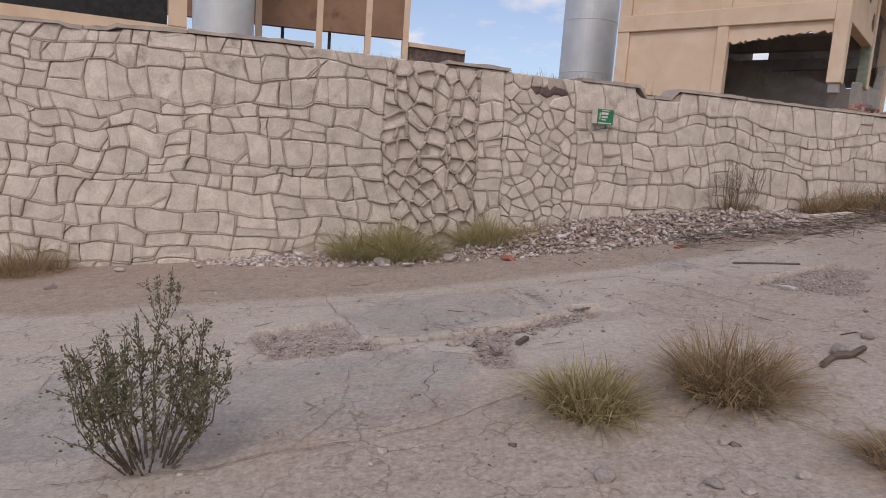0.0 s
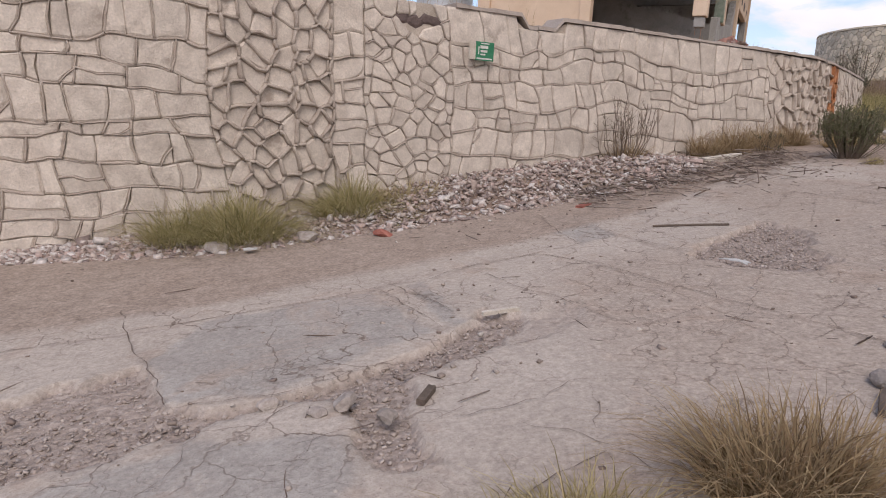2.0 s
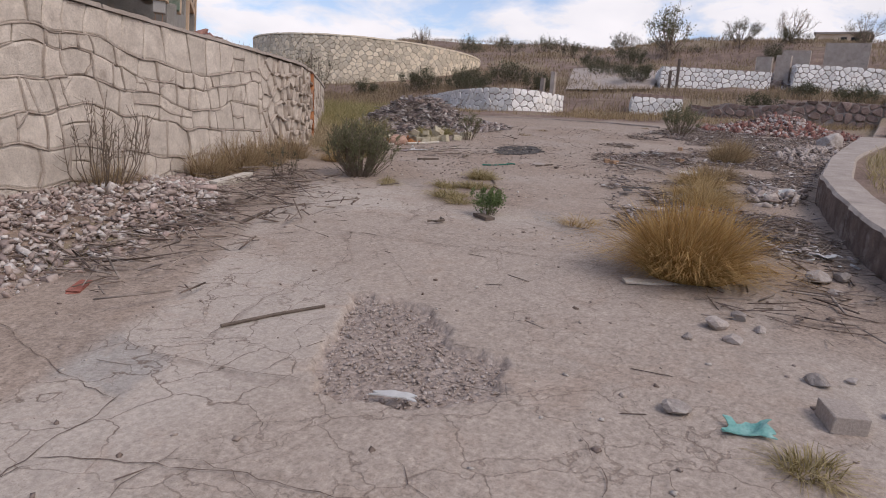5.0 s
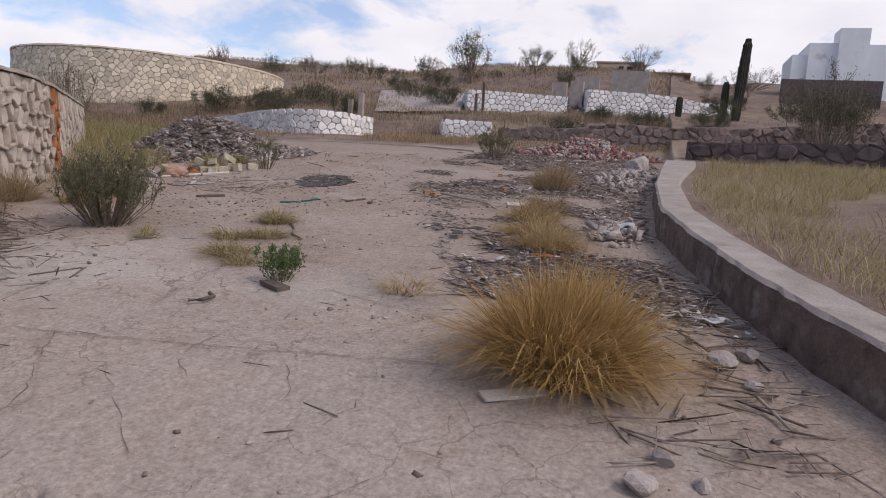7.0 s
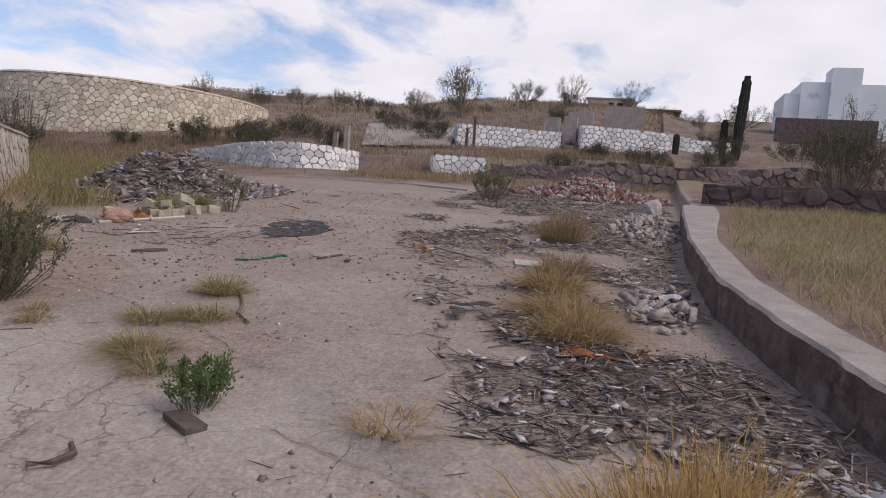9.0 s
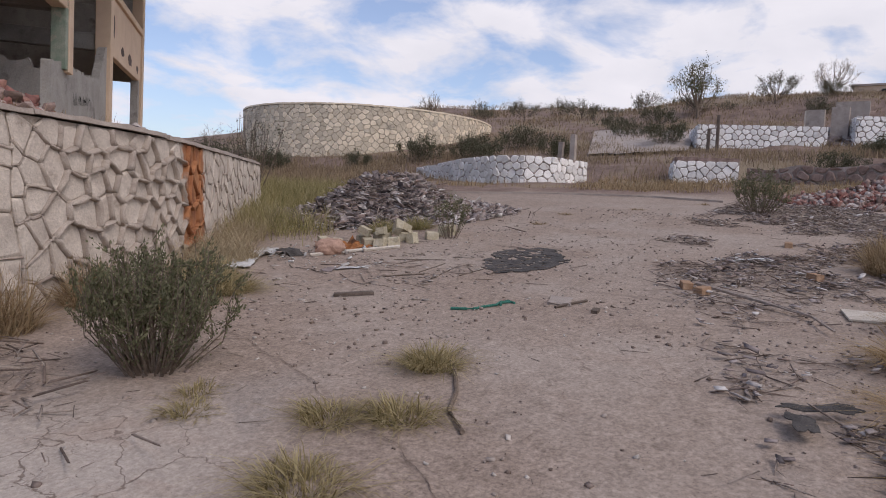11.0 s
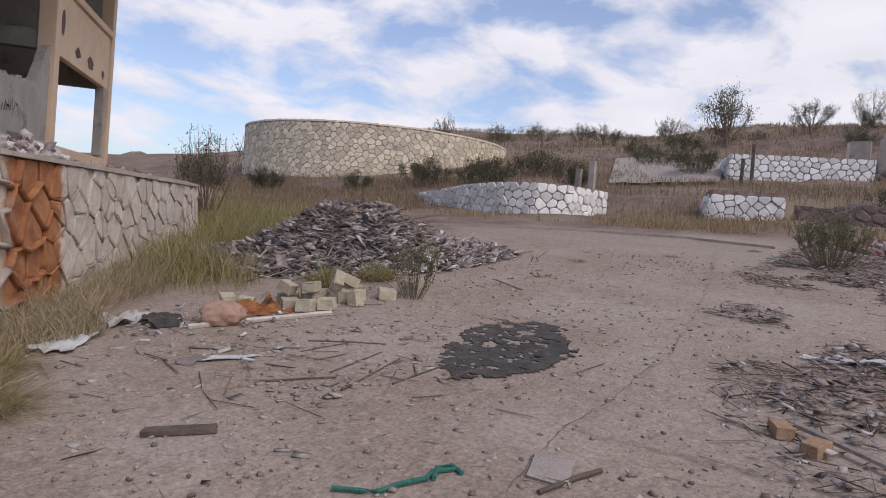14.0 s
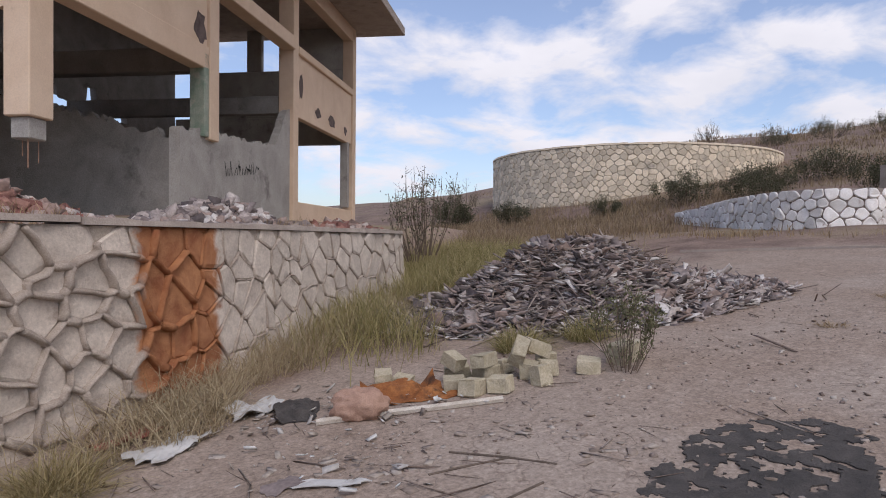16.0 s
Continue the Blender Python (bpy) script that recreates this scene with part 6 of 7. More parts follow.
m_rubble = chunk_material("grey_pink_rubble", [(0.37, 0.29, 0.25), (0.44, 0.36, 0.315), (0.31, 0.245, 0.215), (0.52, 0.46, 0.42), (0.43, 0.325, 0.285), (0.25, 0.195, 0.175), (0.40, 0.34, 0.305), (0.56, 0.51, 0.475)])
m_shard = chunk_material("grey_white_shards", [(0.26, 0.215, 0.195), (0.38, 0.33, 0.305), (0.16, 0.125, 0.115), (0.46, 0.42, 0.395), (0.30, 0.225, 0.20), (0.22, 0.18, 0.17), (0.10, 0.082, 0.078), (0.33, 0.29, 0.275), (0.56, 0.53, 0.51), (0.27, 0.20, 0.175)])
m_slate = chunk_material("purple_grey_slates", [(0.27, 0.225, 0.21), (0.38, 0.325, 0.30), (0.19, 0.155, 0.148), (0.48, 0.43, 0.40), (0.32, 0.245, 0.215), (0.23, 0.195, 0.188), (0.11, 0.092, 0.09), (0.34, 0.29, 0.27), (0.58, 0.54, 0.51), (0.30, 0.23, 0.20)])
m_stick = chunk_material("grey_brown_sticks", [(0.18, 0.135, 0.11), (0.26, 0.205, 0.17), (0.12, 0.09, 0.075), (0.35, 0.29, 0.245), (0.21, 0.16, 0.135), (0.29, 0.24, 0.205)])
m_redrub = chunk_material("red_brick_rubble", [(0.24, 0.11, 0.09), (0.32, 0.175, 0.14), (0.36, 0.28, 0.245), (0.20, 0.095, 0.08), (0.46, 0.40, 0.365), (0.28, 0.20, 0.17), (0.17, 0.12, 0.10)])
m_litter = chunk_material("pale_litter_scraps", [(0.56, 0.55, 0.53), (0.46, 0.43, 0.40), (0.38, 0.33, 0.28), (0.60, 0.60, 0.59), (0.30, 0.26, 0.22), (0.24, 0.20, 0.17)])
m_gravel = chunk_material("brown_gravel", [(0.36, 0.295, 0.255), (0.41, 0.345, 0.30), (0.31, 0.25, 0.215), (0.45, 0.385, 0.345)])
m_pebble = chunk_material("grey_pebbles", [(0.32, 0.26, 0.22), (0.38, 0.32, 0.275), (0.22, 0.17, 0.145), (0.45, 0.40, 0.355), (0.28, 0.225, 0.19), (0.18, 0.135, 0.11)])

CUBE = np.array([(-1, -1, -1), (1, -1, -1), (1, 1, -1), (-1, 1, -1), (-1, -1, 1), (1, -1, 1), (1, 1, 1), (-1, 1, 1)], float) * 0.5


def chunks(name, pos, size, tilt, mat, seed, label, category="rubble", jit=0.3, yaw=None, kind="stuff", bend=0.0):
    """Many broken pieces in one mesh: uneven six-sided lumps, slabs or sticks."""
    rng = np.random.default_rng(seed)
    n = len(pos)
    C = CUBE[None] * (1 + rng.uniform(-jit, jit, (n, 8, 3)))
    C = C * size[:, None, :]
    ya = rng.uniform(0, 2 * np.pi, n) if yaw is None else yaw
    ta, tb = rng.normal(0, 1, n) * tilt, rng.normal(0, 1, n) * tilt
    c, s = np.cos(ta)[:, None], np.sin(ta)[:, None]
    y, z = C[..., 1] * c - C[..., 2] * s, C[..., 1] * s + C[..., 2] * c
    C = np.stack([C[..., 0], y, z], -1)
    c, s = np.cos(tb)[:, None], np.sin(tb)[:, None]
    x, z = C[..., 0] * c + C[..., 2] * s, -C[..., 0] * s + C[..., 2] * c
    C = np.stack([x, C[..., 1], z], -1)
    c, s = np.cos(ya)[:, None], np.sin(ya)[:, None]
    C = np.stack([C[..., 0] * c - C[..., 1] * s, C[..., 0] * s + C[..., 1] * c, C[..., 2]], -1)
    V = (C + pos[:, None, :]).reshape(-1, 3)
    Q = (np.arange(n)[:, None, None] * 8 + np.array(BOXF)[None]).reshape(-1, 4)
    return tagged(new(name, fast_mesh(name, V, Q, NOTRI, mat)), label, category, kind=kind)


rng = np.random.default_rng(21)


def sizes(n, lo, hi, fx, fy, fz, power=2.5):
    b = lo + (hi - lo) * rng.uniform(0, 1, n) ** power
    return np.stack([b * fx * rng.uniform(0.7, 1.3, n), b * fy * rng.uniform(0.7, 1.3, n), b * fz * rng.uniform(0.6, 1.4, n)], -1)


# the strip of rubble along the wall's foot
n = 30000
xs = rng.uniform(-3.3, 6.6, n)
wy = np.interp(xs, [p[0] for p in WALL_PLAN], [p[1] for p in WALL_PLAN])
fr = np.interp(xs, [-3.3, -0.9, 0.9, 2.9, 5.4, 6.6], [8.85, 8.2, 8.5, 9.2, 10.0, 11.6])
q = rng.uniform(0, 1, n) ** 0.8
ys = fr + (wy - 0.15 - fr) * q
mound = 0.22 * smooth((xs + 0.5) / 3) * smooth(q * 1.6) * smooth((7 - xs) / 2)
sz = sizes(n, 0.008, 0.11, 1, 0.72, 0.32, 6.5) * np.where(rng.uniform(0, 1, n) < 0.015, 2.0, 1.0)[:, None]
chunks("rubble_strip", np.stack([xs, ys, land(xs, ys) + mound * rng.uniform(0.55, 1.0, n) + sz[:, 2] * 0.2], -1), sz * 0.82, 0.45, m_rubble, 1, "grey and pink broken masonry along the wall's foot")
# an earth bank under it
bk, bf = [], []
for i in range(41):
    x = -3.3 + 10.2 * i / 40
    w_ = float(np.interp(x, [p[0] for p in WALL_PLAN], [p[1] for p in WALL_PLAN]))
    f_ = float(np.interp(x, [-3.3, -0.9, 0.9, 2.9, 5.4, 6.9], [8.85, 8.2, 8.5, 9.2, 10.0, 11.9]))
    for j in range(9):
        q_ = j / 8
        y = f_ + (w_ + 0.1 - f_) * q_
        m_h = 0.22 * float(smooth((x + 0.5) / 3) * smooth(q_ * 1.6) * smooth((7 - x) / 2))
        bk.append((x, y, land1(x, y) + m_h * 0.8 - 0.012 + (-0.05 if j == 0 or i in (0, 40) else 0)))
for i in range(40):
    for j in range(8):
        a = i * 9 + j
        bf.append((a, a + 9, a + 10, a + 1))
tagged(new("earth_bank", mesh_from("earth_bank", bk, bf, m_terrace, smooth=True)), "low earth bank under rubble at the wall's foot", "ground", kind="structure")
n = 2000
xs = rng.uniform(3.2, 8.2, n)
ys = np.interp(xs, [3.4, 5.5, 8.2], [9.5, 10.4, 12.0]) + rng.normal(0, 0.6, n)
chunks("stick_strip", np.stack([xs, ys, land(xs, ys) + 0.02 + rng.uniform(0, 0.08, n)], -1), sizes(n, 0.04, 0.4, 1, 0.035, 0.03, 3), 0.16, m_stick, 2, "grey splintered sticks and bark on rubble", "debris")

# the heap of slate and boards
def heap(name, cx, cy, rx, ry, h, n, mat, seed, label, lo, hi, flat, turn=0.0, tilt=0.5, power=2.0):
    rg = np.random.default_rng(seed)
    a, q = rg.uniform(0, 2 * np.pi, n), rg.uniform(0, 1, n) ** 0.62
    u, v = np.cos(a) * q * rx, np.sin(a) * q * ry
    c, s = math.cos(turn), math.sin(turn)
    xs, ys = cx + u * c - v * s, cy + u * s + v * c
    top = h * (1 - smooth(q)) * (0.8 + 0.35 * vnoise(xs * 1.3, ys * 1.3, seed))
    sz = sizes(n, lo, hi, 1.45, 0.5, flat, power)
    return chunks(name, np.stack([xs, ys, land(xs, ys) + top - 0.02 + rg.uniform(0, 0.06, n)], -1), sz, tilt, mat, seed, label, jit=0.16)


heap("rubble_heap", 16.5, 15.7, 2.6, 2.0, 0.76, 30000, m_slate, 31, "heap of grey broken slates, boards and plaster", 0.02, 0.26, 0.05, radians(-15), 0.36, 3.6)
heap("rubble_heap", 17.6, 14.7, 1.3, 1.0, 0.18, 4200, m_slate, 32, "low spread of grey broken slates beside a heap", 0.02, 0.18, 0.07, radians(-20))
core, cf = [(16.5, 15.7, land1(16.5, 15.7) + 0.64)], []
for j in range(1, 9):
    for k in range(32):
        t, q_ = 2 * math.pi * k / 32, j / 8
        u, v = math.cos(t) * 2.65 * q_, math.sin(t) * 2.05 * q_
        c, s = math.cos(radians(-15)), math.sin(radians(-15))
        x, y = 16.5 + u * c - v * s, 15.7 + u * s + v * c
        core.append((x, y, land1(x, y) + 0.64 * float(1 - smooth(q_)) - 0.03))
for k in range(32):
    cf.append((0, 1 + k, 1 + (k + 1) % 32))
    for j in range(7):
        a = 1 + j * 32
        cf.append((a + k, a + 32 + k, a + 32 + (k + 1) % 32, a + (k + 1) % 32))
tagged(new("heap_core", mesh_from("heap_core", core, cf, m_dkstone, smooth=True)), "dark earth core of the slate heap", "rubble", kind="stuff")
heap("brick_heap", 24.3, 7.5, 2.4, 1.4, 0.5, 5200, m_redrub, 33, "spread heap of red brick rubble", 0.03, 0.19, 0.4, radians(80), 0.7)
heap("stone_spill", 17.8, 5.9, 2.6, 0.7, 0.12, 500, m_gravel, 34, "grey stones spilled beside the kerb", 0.04, 0.17, 0.4, 0, 0.5)
heap("stone_spill", 11.0, 5.62, 0.9, 0.35, 0.08, 90, m_gravel, 35, "grey stones spilled beside the kerb", 0.05, 0.16, 0.4, 0, 0.5)
# rubble on the terrace before the building
for k, (x, y, rx, ry, h, n_) in enumerate([(9.6, 16.2, 2.2, 1.0, 0.5, 4200), (12.6, 18.4, 2.4, 0.9, 0.42, 4000), (15.2, 20.6, 1.6, 0.8, 0.25, 1500)]):
    rg = np.random.default_rng(300 + k)
    a, q = rg.uniform(0, 2 * np.pi, n_), np.sqrt(rg.uniform(0, 1, n_))
    u, v = np.cos(a) * q * rx, np.sin(a) * q * ry
    xs, ys = x + u * 0.70 - v * 0.71, y + u * 0.71 + v * 0.70
    zs = 2.86 + h * (1 - smooth(q)) * rg.uniform(0.5, 1.0, n_)
    chunks("terrace_rubble", np.stack([xs, ys, zs], -1), sizes(n_, 0.03, 0.26, 1, 0.7, 0.3, 3.5), 0.6, m_redrub if k != 1 else m_slate, 300 + k, "broken brick and plaster heaped before the building")

# stick litter along the east side of the yard
n = 34000
xs = 7.6 + 16.9 * rng.uniform(0, 1, n)
lf = np.interp(xs, [7.6, 8.4, 9.3, 10.4, 11.6, 12.7, 15.5, 18.4, 24], [6.7, 6.9, 7.3, 7.8, 8.3, 8.95, 9.8, 10.5, 10.4])
rt = kerb_y(xs) + 0.12
ys = rt + (lf - rt) * rng.uniform(0, 1, n) ** 0.9 + rng.normal(0, 0.1, n)
clump = vnoise(xs * 0.8, ys * 1.1, 41) + 0.5 * vnoise(xs * 2.1, ys * 2.4, 42)
keep = (clump > -0.32) & (ys > rt) & ~((xs > 10.6) & (xs < 13.4) & (ys > 6.9) & (rng.uniform(0, 1, n) < 0.72))
xs, ys, clump = xs[keep], ys[keep], clump[keep]
n = len(xs)
yw = np.where(rng.uniform(0, 1, n) < 0.25, rng.normal(-0.95, 0.6, n), rng.uniform(0, 6.283, n))
chunks("stick_litter", np.stack([xs, ys, land(xs, ys) + 0.012 + rng.uniform(0, 0.10, n) * np.clip(clump, 0, 1)], -1), sizes(n, 0.02, 0.34, 1, 0.026, 0.02, 3.6), 0.18, m_stick, 43, "grey-brown sticks, bark and palm scraps littering the yard", "debris", yaw=yw)
m2 = rng.uniform(0, 1, n) < 0.45
k2 = int(m2.sum())
chunks("board_litter", np.stack([xs[m2], ys[m2], land(xs[m2], ys[m2]) + 0.012 + rng.uniform(0, 0.05, k2)], -1), sizes(k2, 0.012, 0.10, 1, 0.5, 0.1, 3.0), 0.2, m_slate, 44, "splintered boards and slates littering the yard", "debris")
# sticks along the kerb's foot
n = 1300
xs, ys = rng.uniform(5.4, 9.5, n), rng.uniform(4.3, 6.6, n)
keep = (ys > kerb_y(xs) + 0.05) & (ys < 5.3 + 0.3 * (xs - 5.4))
xs, ys = xs[keep], ys[keep]
n = len(xs)
chunks("kerb_sticks", np.stack([xs, ys, land(xs, ys) + 0.01 + rng.uniform(0, 0.04, n)], -1), sizes(n, 0.03, 0.4, 1, 0.03, 0.026, 3), 0.14, m_stick, 46, "sticks and twigs along the kerb foot", "debris")
# pebbles and twigs all over the yard
n = 36000
xs, ys = np.where(rng.uniform(0, 1, n) < 0.6, rng.uniform(8.5, 20, n), rng.uniform(-2.6, 22, n)), rng.uniform(2.2, 14, n)
keep = (ys > kerb_y(xs) + 0.1) & (vnoise(xs * 0.7, ys * 0.7, 48) + rng.uniform(-0.7, 0.7, n) > 0.05)
xs, ys = xs[keep], ys[keep]
n = len(xs)
chunks("pebbles", np.stack([xs, ys, land(xs, ys) + 0.003], -1), sizes(n, 0.004, 0.036, 1, 0.8, 0.5, 5.5), 0.3, m_pebble, 47, "pebbles and crumbs of concrete strewn over the yard", "gravel")
n = 1700
xs, ys = rng.uniform(-2.6, 18, n), rng.uniform(3.0, 14, n)
keep = (ys > kerb_y(xs) + 0.1)
xs, ys = xs[keep], ys[keep]
n = len(xs)
chunks("twigs", np.stack([xs, ys, land(xs, ys) + 0.006], -1), sizes(n, 0.015, 0.22, 1, 0.026, 0.022, 5), 0.02, m_stick, 49, "dry twigs strewn over the yard", "debris")
# gravel in the broken slabs
gp = []
for pl in POTHOLES:
    p = np.array(pl)
    lo_, hi_ = p.min(0), p.max(0)
    m_ = int(3000 * (hi_ - lo_).prod())
    cx, cy = rng.uniform(lo_[0], hi_[0], m_), rng.uniform(lo_[1], hi_[1], m_)
    ok = poly_mask(cx, cy, pl, 0.02, 0.03, 5) > 0.6
    gp.append(np.stack([cx[ok], cy[ok]], -1))
gp = np.concatenate(gp)
n = len(gp)
chunks("pothole_gravel", np.stack([gp[:, 0], gp[:, 1], land(gp[:, 0], gp[:, 1]) - 0.039], -1), sizes(n, 0.004, 0.026, 1, 0.8, 0.4, 6), 0.4, m_gravel, 50, "loose gravel lying in broken-out slab hollows", "gravel")
# broken concrete chips between the sack and the tar patch
m_chip = chunk_material("broken_concrete_chips", [(0.31, 0.255, 0.215), (0.37, 0.315, 0.27), (0.25, 0.20, 0.165), (0.42, 0.365, 0.32), (0.29, 0.235, 0.195)])
n = 1500
xs, ys = 12.3 + rng.normal(0, 0.75, n), 11.75 + rng.normal(0, 0.75, n)
keep = vnoise(xs * 2.2, ys * 2.2, 58) + rng.uniform(-0.4, 0.4, n) > -0.1
xs, ys = xs[keep], ys[keep]
n = len(xs)
chunks("concrete_chips", np.stack([xs, ys, land(xs, ys) + 0.004], -1), sizes(n, 0.008, 0.09, 1, 0.7, 0.16, 5), 0.12, m_chip, 57, "flat chips of broken concrete round a tar patch", "rubble")
n = 220
xs, ys = 12.2 + rng.normal(0, 0.9, n), 11.9 + rng.normal(0, 0.9, n)
chunks("chip_twigs", np.stack([xs, ys, land(xs, ys) + 0.015], -1), sizes(n, 0.03, 0.4, 1, 0.02, 0.018, 3.5), 0.06, m_stick, 59, "dry twigs among broken concrete", "debris")
n = 1500
xs, ys = 16.5 + rng.normal(0, 1.1, n), 15.4 + rng.normal(0, 0.9, n)
q = np.hypot((xs - 16.5) / 2.6, (ys - 15.7) / 2.0)
chunks("heap_laths", np.stack([xs, ys, land(xs, ys) + 0.78 * (1 - smooth(q)) + 0.02], -1), sizes(n, 0.05, 0.6, 1, 0.03, 0.022, 3.2), 0.3, m_stick, 61, "splintered laths and twigs on the slate heap", "debris")
# pale scraps by the wall and kerb
for k, (x, y, r_, n_) in enumerate([(11.9, 13.6, 0.9, 110), (11.0, 5.7, 0.7, 40), (7.6, 4.95, 0.5, 25), (12.0, 12.6, 0.7, 50), (13.0, 13.3, 0.6, 40)]):
    a, q = rng.uniform(0, 6.283, n_), rng.uniform(0, 1, n_)
    xs, ys = x + np.cos(a) * q * r_, y + np.sin(a) * q * r_
    chunks("litter", np.stack([xs, ys, land(xs, ys) + 0.01 + rng.uniform(0, 0.03, n_)], -1), sizes(n_, 0.012, 0.085, 1, 0.6, 0.12, 2.5), 0.4, m_litter, 60 + k, "pale scraps of paper and plastic on the ground", "litter")


# ---------- single things on the yard ----------
m_block = material("pale_concrete_block", (0.40, 0.345, 0.235), (0.55, 0.49, 0.37), scale=9, bump=0.6, fine=60, rand="object", rand_amt=0.12, spots=(0.30, 0.26, 0.18), spot_scale=6, spot_cut=0.62)
m_rock = material("grey_rock", (0.30, 0.25, 0.22), (0.46, 0.41, 0.37), scale=8, bump=0.7, fine=50, rand="object", rand_amt=0.2)
m_brick = material("orange_brick", (0.31, 0.185, 0.11), (0.42, 0.28, 0.18), scale=9, bump=0.5, fine=60)
m_redbrick = material("red_tile_fragment", (0.30, 0.10, 0.075), (0.40, 0.17, 0.13), scale=10, bump=0.5, fine=60)
m_sack = material("pink_brown_sackcloth", (0.38, 0.23, 0.17), (0.50, 0.33, 0.25), scale=14, bump=0.5, fine=160)
m_rusty = material("rusted_sheet", (0.20, 0.07, 0.025), (0.40, 0.17, 0.06), scale=6, bump=0.4, fine=60, spots=(0.10, 0.05, 0.03), spot_scale=5, spot_cut=0.6)
m_plastic = material("white_plastic_sheet", (0.44, 0.43, 0.41), (0.60, 0.59, 0.57), scale=6, bump=0.2, fine=30, rough=0.5, fine_amt=0.08, spots=(0.40, 0.36, 0.32), spot_scale=5, spot_cut=0.64)
m_wood = material("pale_weathered_wood", (0.46, 0.40, 0.33), (0.62, 0.57, 0.50), scale=8, bump=0.3, fine=90)
m_darkwood = material("dark_weathered_wood", (0.09, 0.07, 0.055), (0.17, 0.13, 0.105), scale=8, bump=0.4, fine=90)
m_tar = material("old_black_tar", (0.055, 0.050, 0.047), (0.105, 0.093, 0.085), scale=7, bump=0.7, fine=70, rough=0.85, spots=(0.20, 0.16, 0.135), spot_scale=9, spot_cut=0.68)
m_hose = material("green_rope", (0.03, 0.13, 0.10), (0.06, 0.20, 0.15), scale=30, bump=0.5, fine=120)
m_teal = material("teal_plastic", (0.10, 0.30, 0.27), (0.30, 0.48, 0.44), scale=12, bump=0.2, fine=50)
m_sign = material("green_sign_enamel", (0.03, 0.17, 0.09), (0.05, 0.22, 0.12), scale=6, bump=0.1, fine=40)
m_signw = material("sign_white", (0.55, 0.56, 0.52), (0.66, 0.66, 0.62), scale=9, bump=0.1)


def rock(x, y, s, seed, label="loose grey stone on the dusty concrete", mat=None, name="rock", flat=0.7, cat="rock", z=None):
    """A lump with flat broken faces."""
    rg = random.Random(seed)
    bm = bmesh.new()
    bmesh.ops.create_icosphere(bm, subdivisions=2, radius=0.5)
    cuts = [(Vector((rg.gauss(0, 1), rg.gauss(0, 1), rg.gauss(0, 1))).normalized(), rg.uniform(0.26, 0.42)) for _ in range(9)]
    for v in bm.verts:
        for d, k in cuts:
            o = v.co.dot(d) - k
            if o > 0:
                v.co -= d * o
        v.co *= rg.uniform(0.95, 1.05)
        v.co = Vector((v.co.x * s[0], v.co.y * s[1], v.co.z * s[2] * flat))
    me = bpy.data.meshes.new(name)
    bm.to_mesh(me)
    bm.free()
    me.materials.append(mat or m_rock)
    ob = new(name, me)
    ob.matrix_basis = pose(x, y, (gz(x, y) if z is None else z) + s[2] * flat * 0.26, 0, 0, rg.uniform(0, 360))
    return tagged(ob, label, cat)


def slab(name, x, y, size, rot, mat, label, cat, z=None, chip=0.1, seed=1, tilt=(0, 0), group=""):
    """A brick, block or board with worn edges."""
    rg = random.Random(seed)
    bm = bmesh.new()
    bmesh.ops.create_cube(bm, size=1)
    bmesh.ops.scale(bm, vec=size, verts=bm.verts)
    bmesh.ops.bevel(bm, geom=bm.edges[:], offset=min(size) * 0.05, segments=1, affect='EDGES')
    for v in bm.verts:
        v.co += Vector((rg.uniform(-1, 1) * size[0], rg.uniform(-1, 1) * size[1], rg.uniform(-1, 1) * size[2])) * chip * 0.25
    me = bpy.data.meshes.new(name)
    bm.to_mesh(me)
    bm.free()
    me.materials.append(mat)
    ob = new(name, me)
    ob.matrix_basis = pose(x, y, (gz(x, y) if z is None else z) + size[2] * 0.5, tilt[0], tilt[1] - 6.2 * math.cos(radians(rot)), rot)
    return tagged(ob, label, cat, group)


def sheet(name, x, y, sx, sy, rot, mat, label, cat, crumple=0.05, seed=1, thick=0.006, z=0.0):
    """A crumpled sheet lying on the ground."""
    n = 10
    s = Soup()
    c, d = math.cos(radians(rot)), math.sin(radians(rot))
    for side in (0, 1):
        for i in range(n + 1):
            for j in range(n + 1):
                u, v = (i / n - 0.5) * sx, (j / n - 0.5) * sy
                u *= 1 + 0.25 * float(vnoise(j * 0.6, seed, seed))
                v *= 1 + 0.25 * float(vnoise(i * 0.6, seed + 3, seed))
                px, py = x + u * c - v * d, y + u * d + v * c
                h = 0.6 * crumple * (0.7 + float(vnoise(u * 7 + v * 4 + seed, v * 8 - u * 3, seed)) + 0.5 * float(vnoise(u * 15 - v * 9, v * 14 + seed, seed + 1)))
                s.v.append((px, py, gz(px, py) + z + 0.004 + max(0, h) + (thick if side else 0)))
    m = (n + 1) ** 2
    for i in range(n):
        for j in range(n):
            a = i * (n + 1) + j
            s.f += [(a, a + 1, a + n + 2, a + n + 1), (m + a, m + a + n + 1, m + a + n + 2, m + a + 1)]
    edge = [i * (n + 1) for i in range(n)] + [n * (n + 1) + j for j in range(n)] + [i * (n + 1) + n for i in range(n, 0, -1)] + [j for j in range(n, 0, -1)]
    for a, b in zip(edge, edge[1:] + edge[:1]):
        s.f.append((a, b, m + b, m + a))
    s.k = [0] * len(s.f)
    return tagged(s.make(name, mat), label, cat)


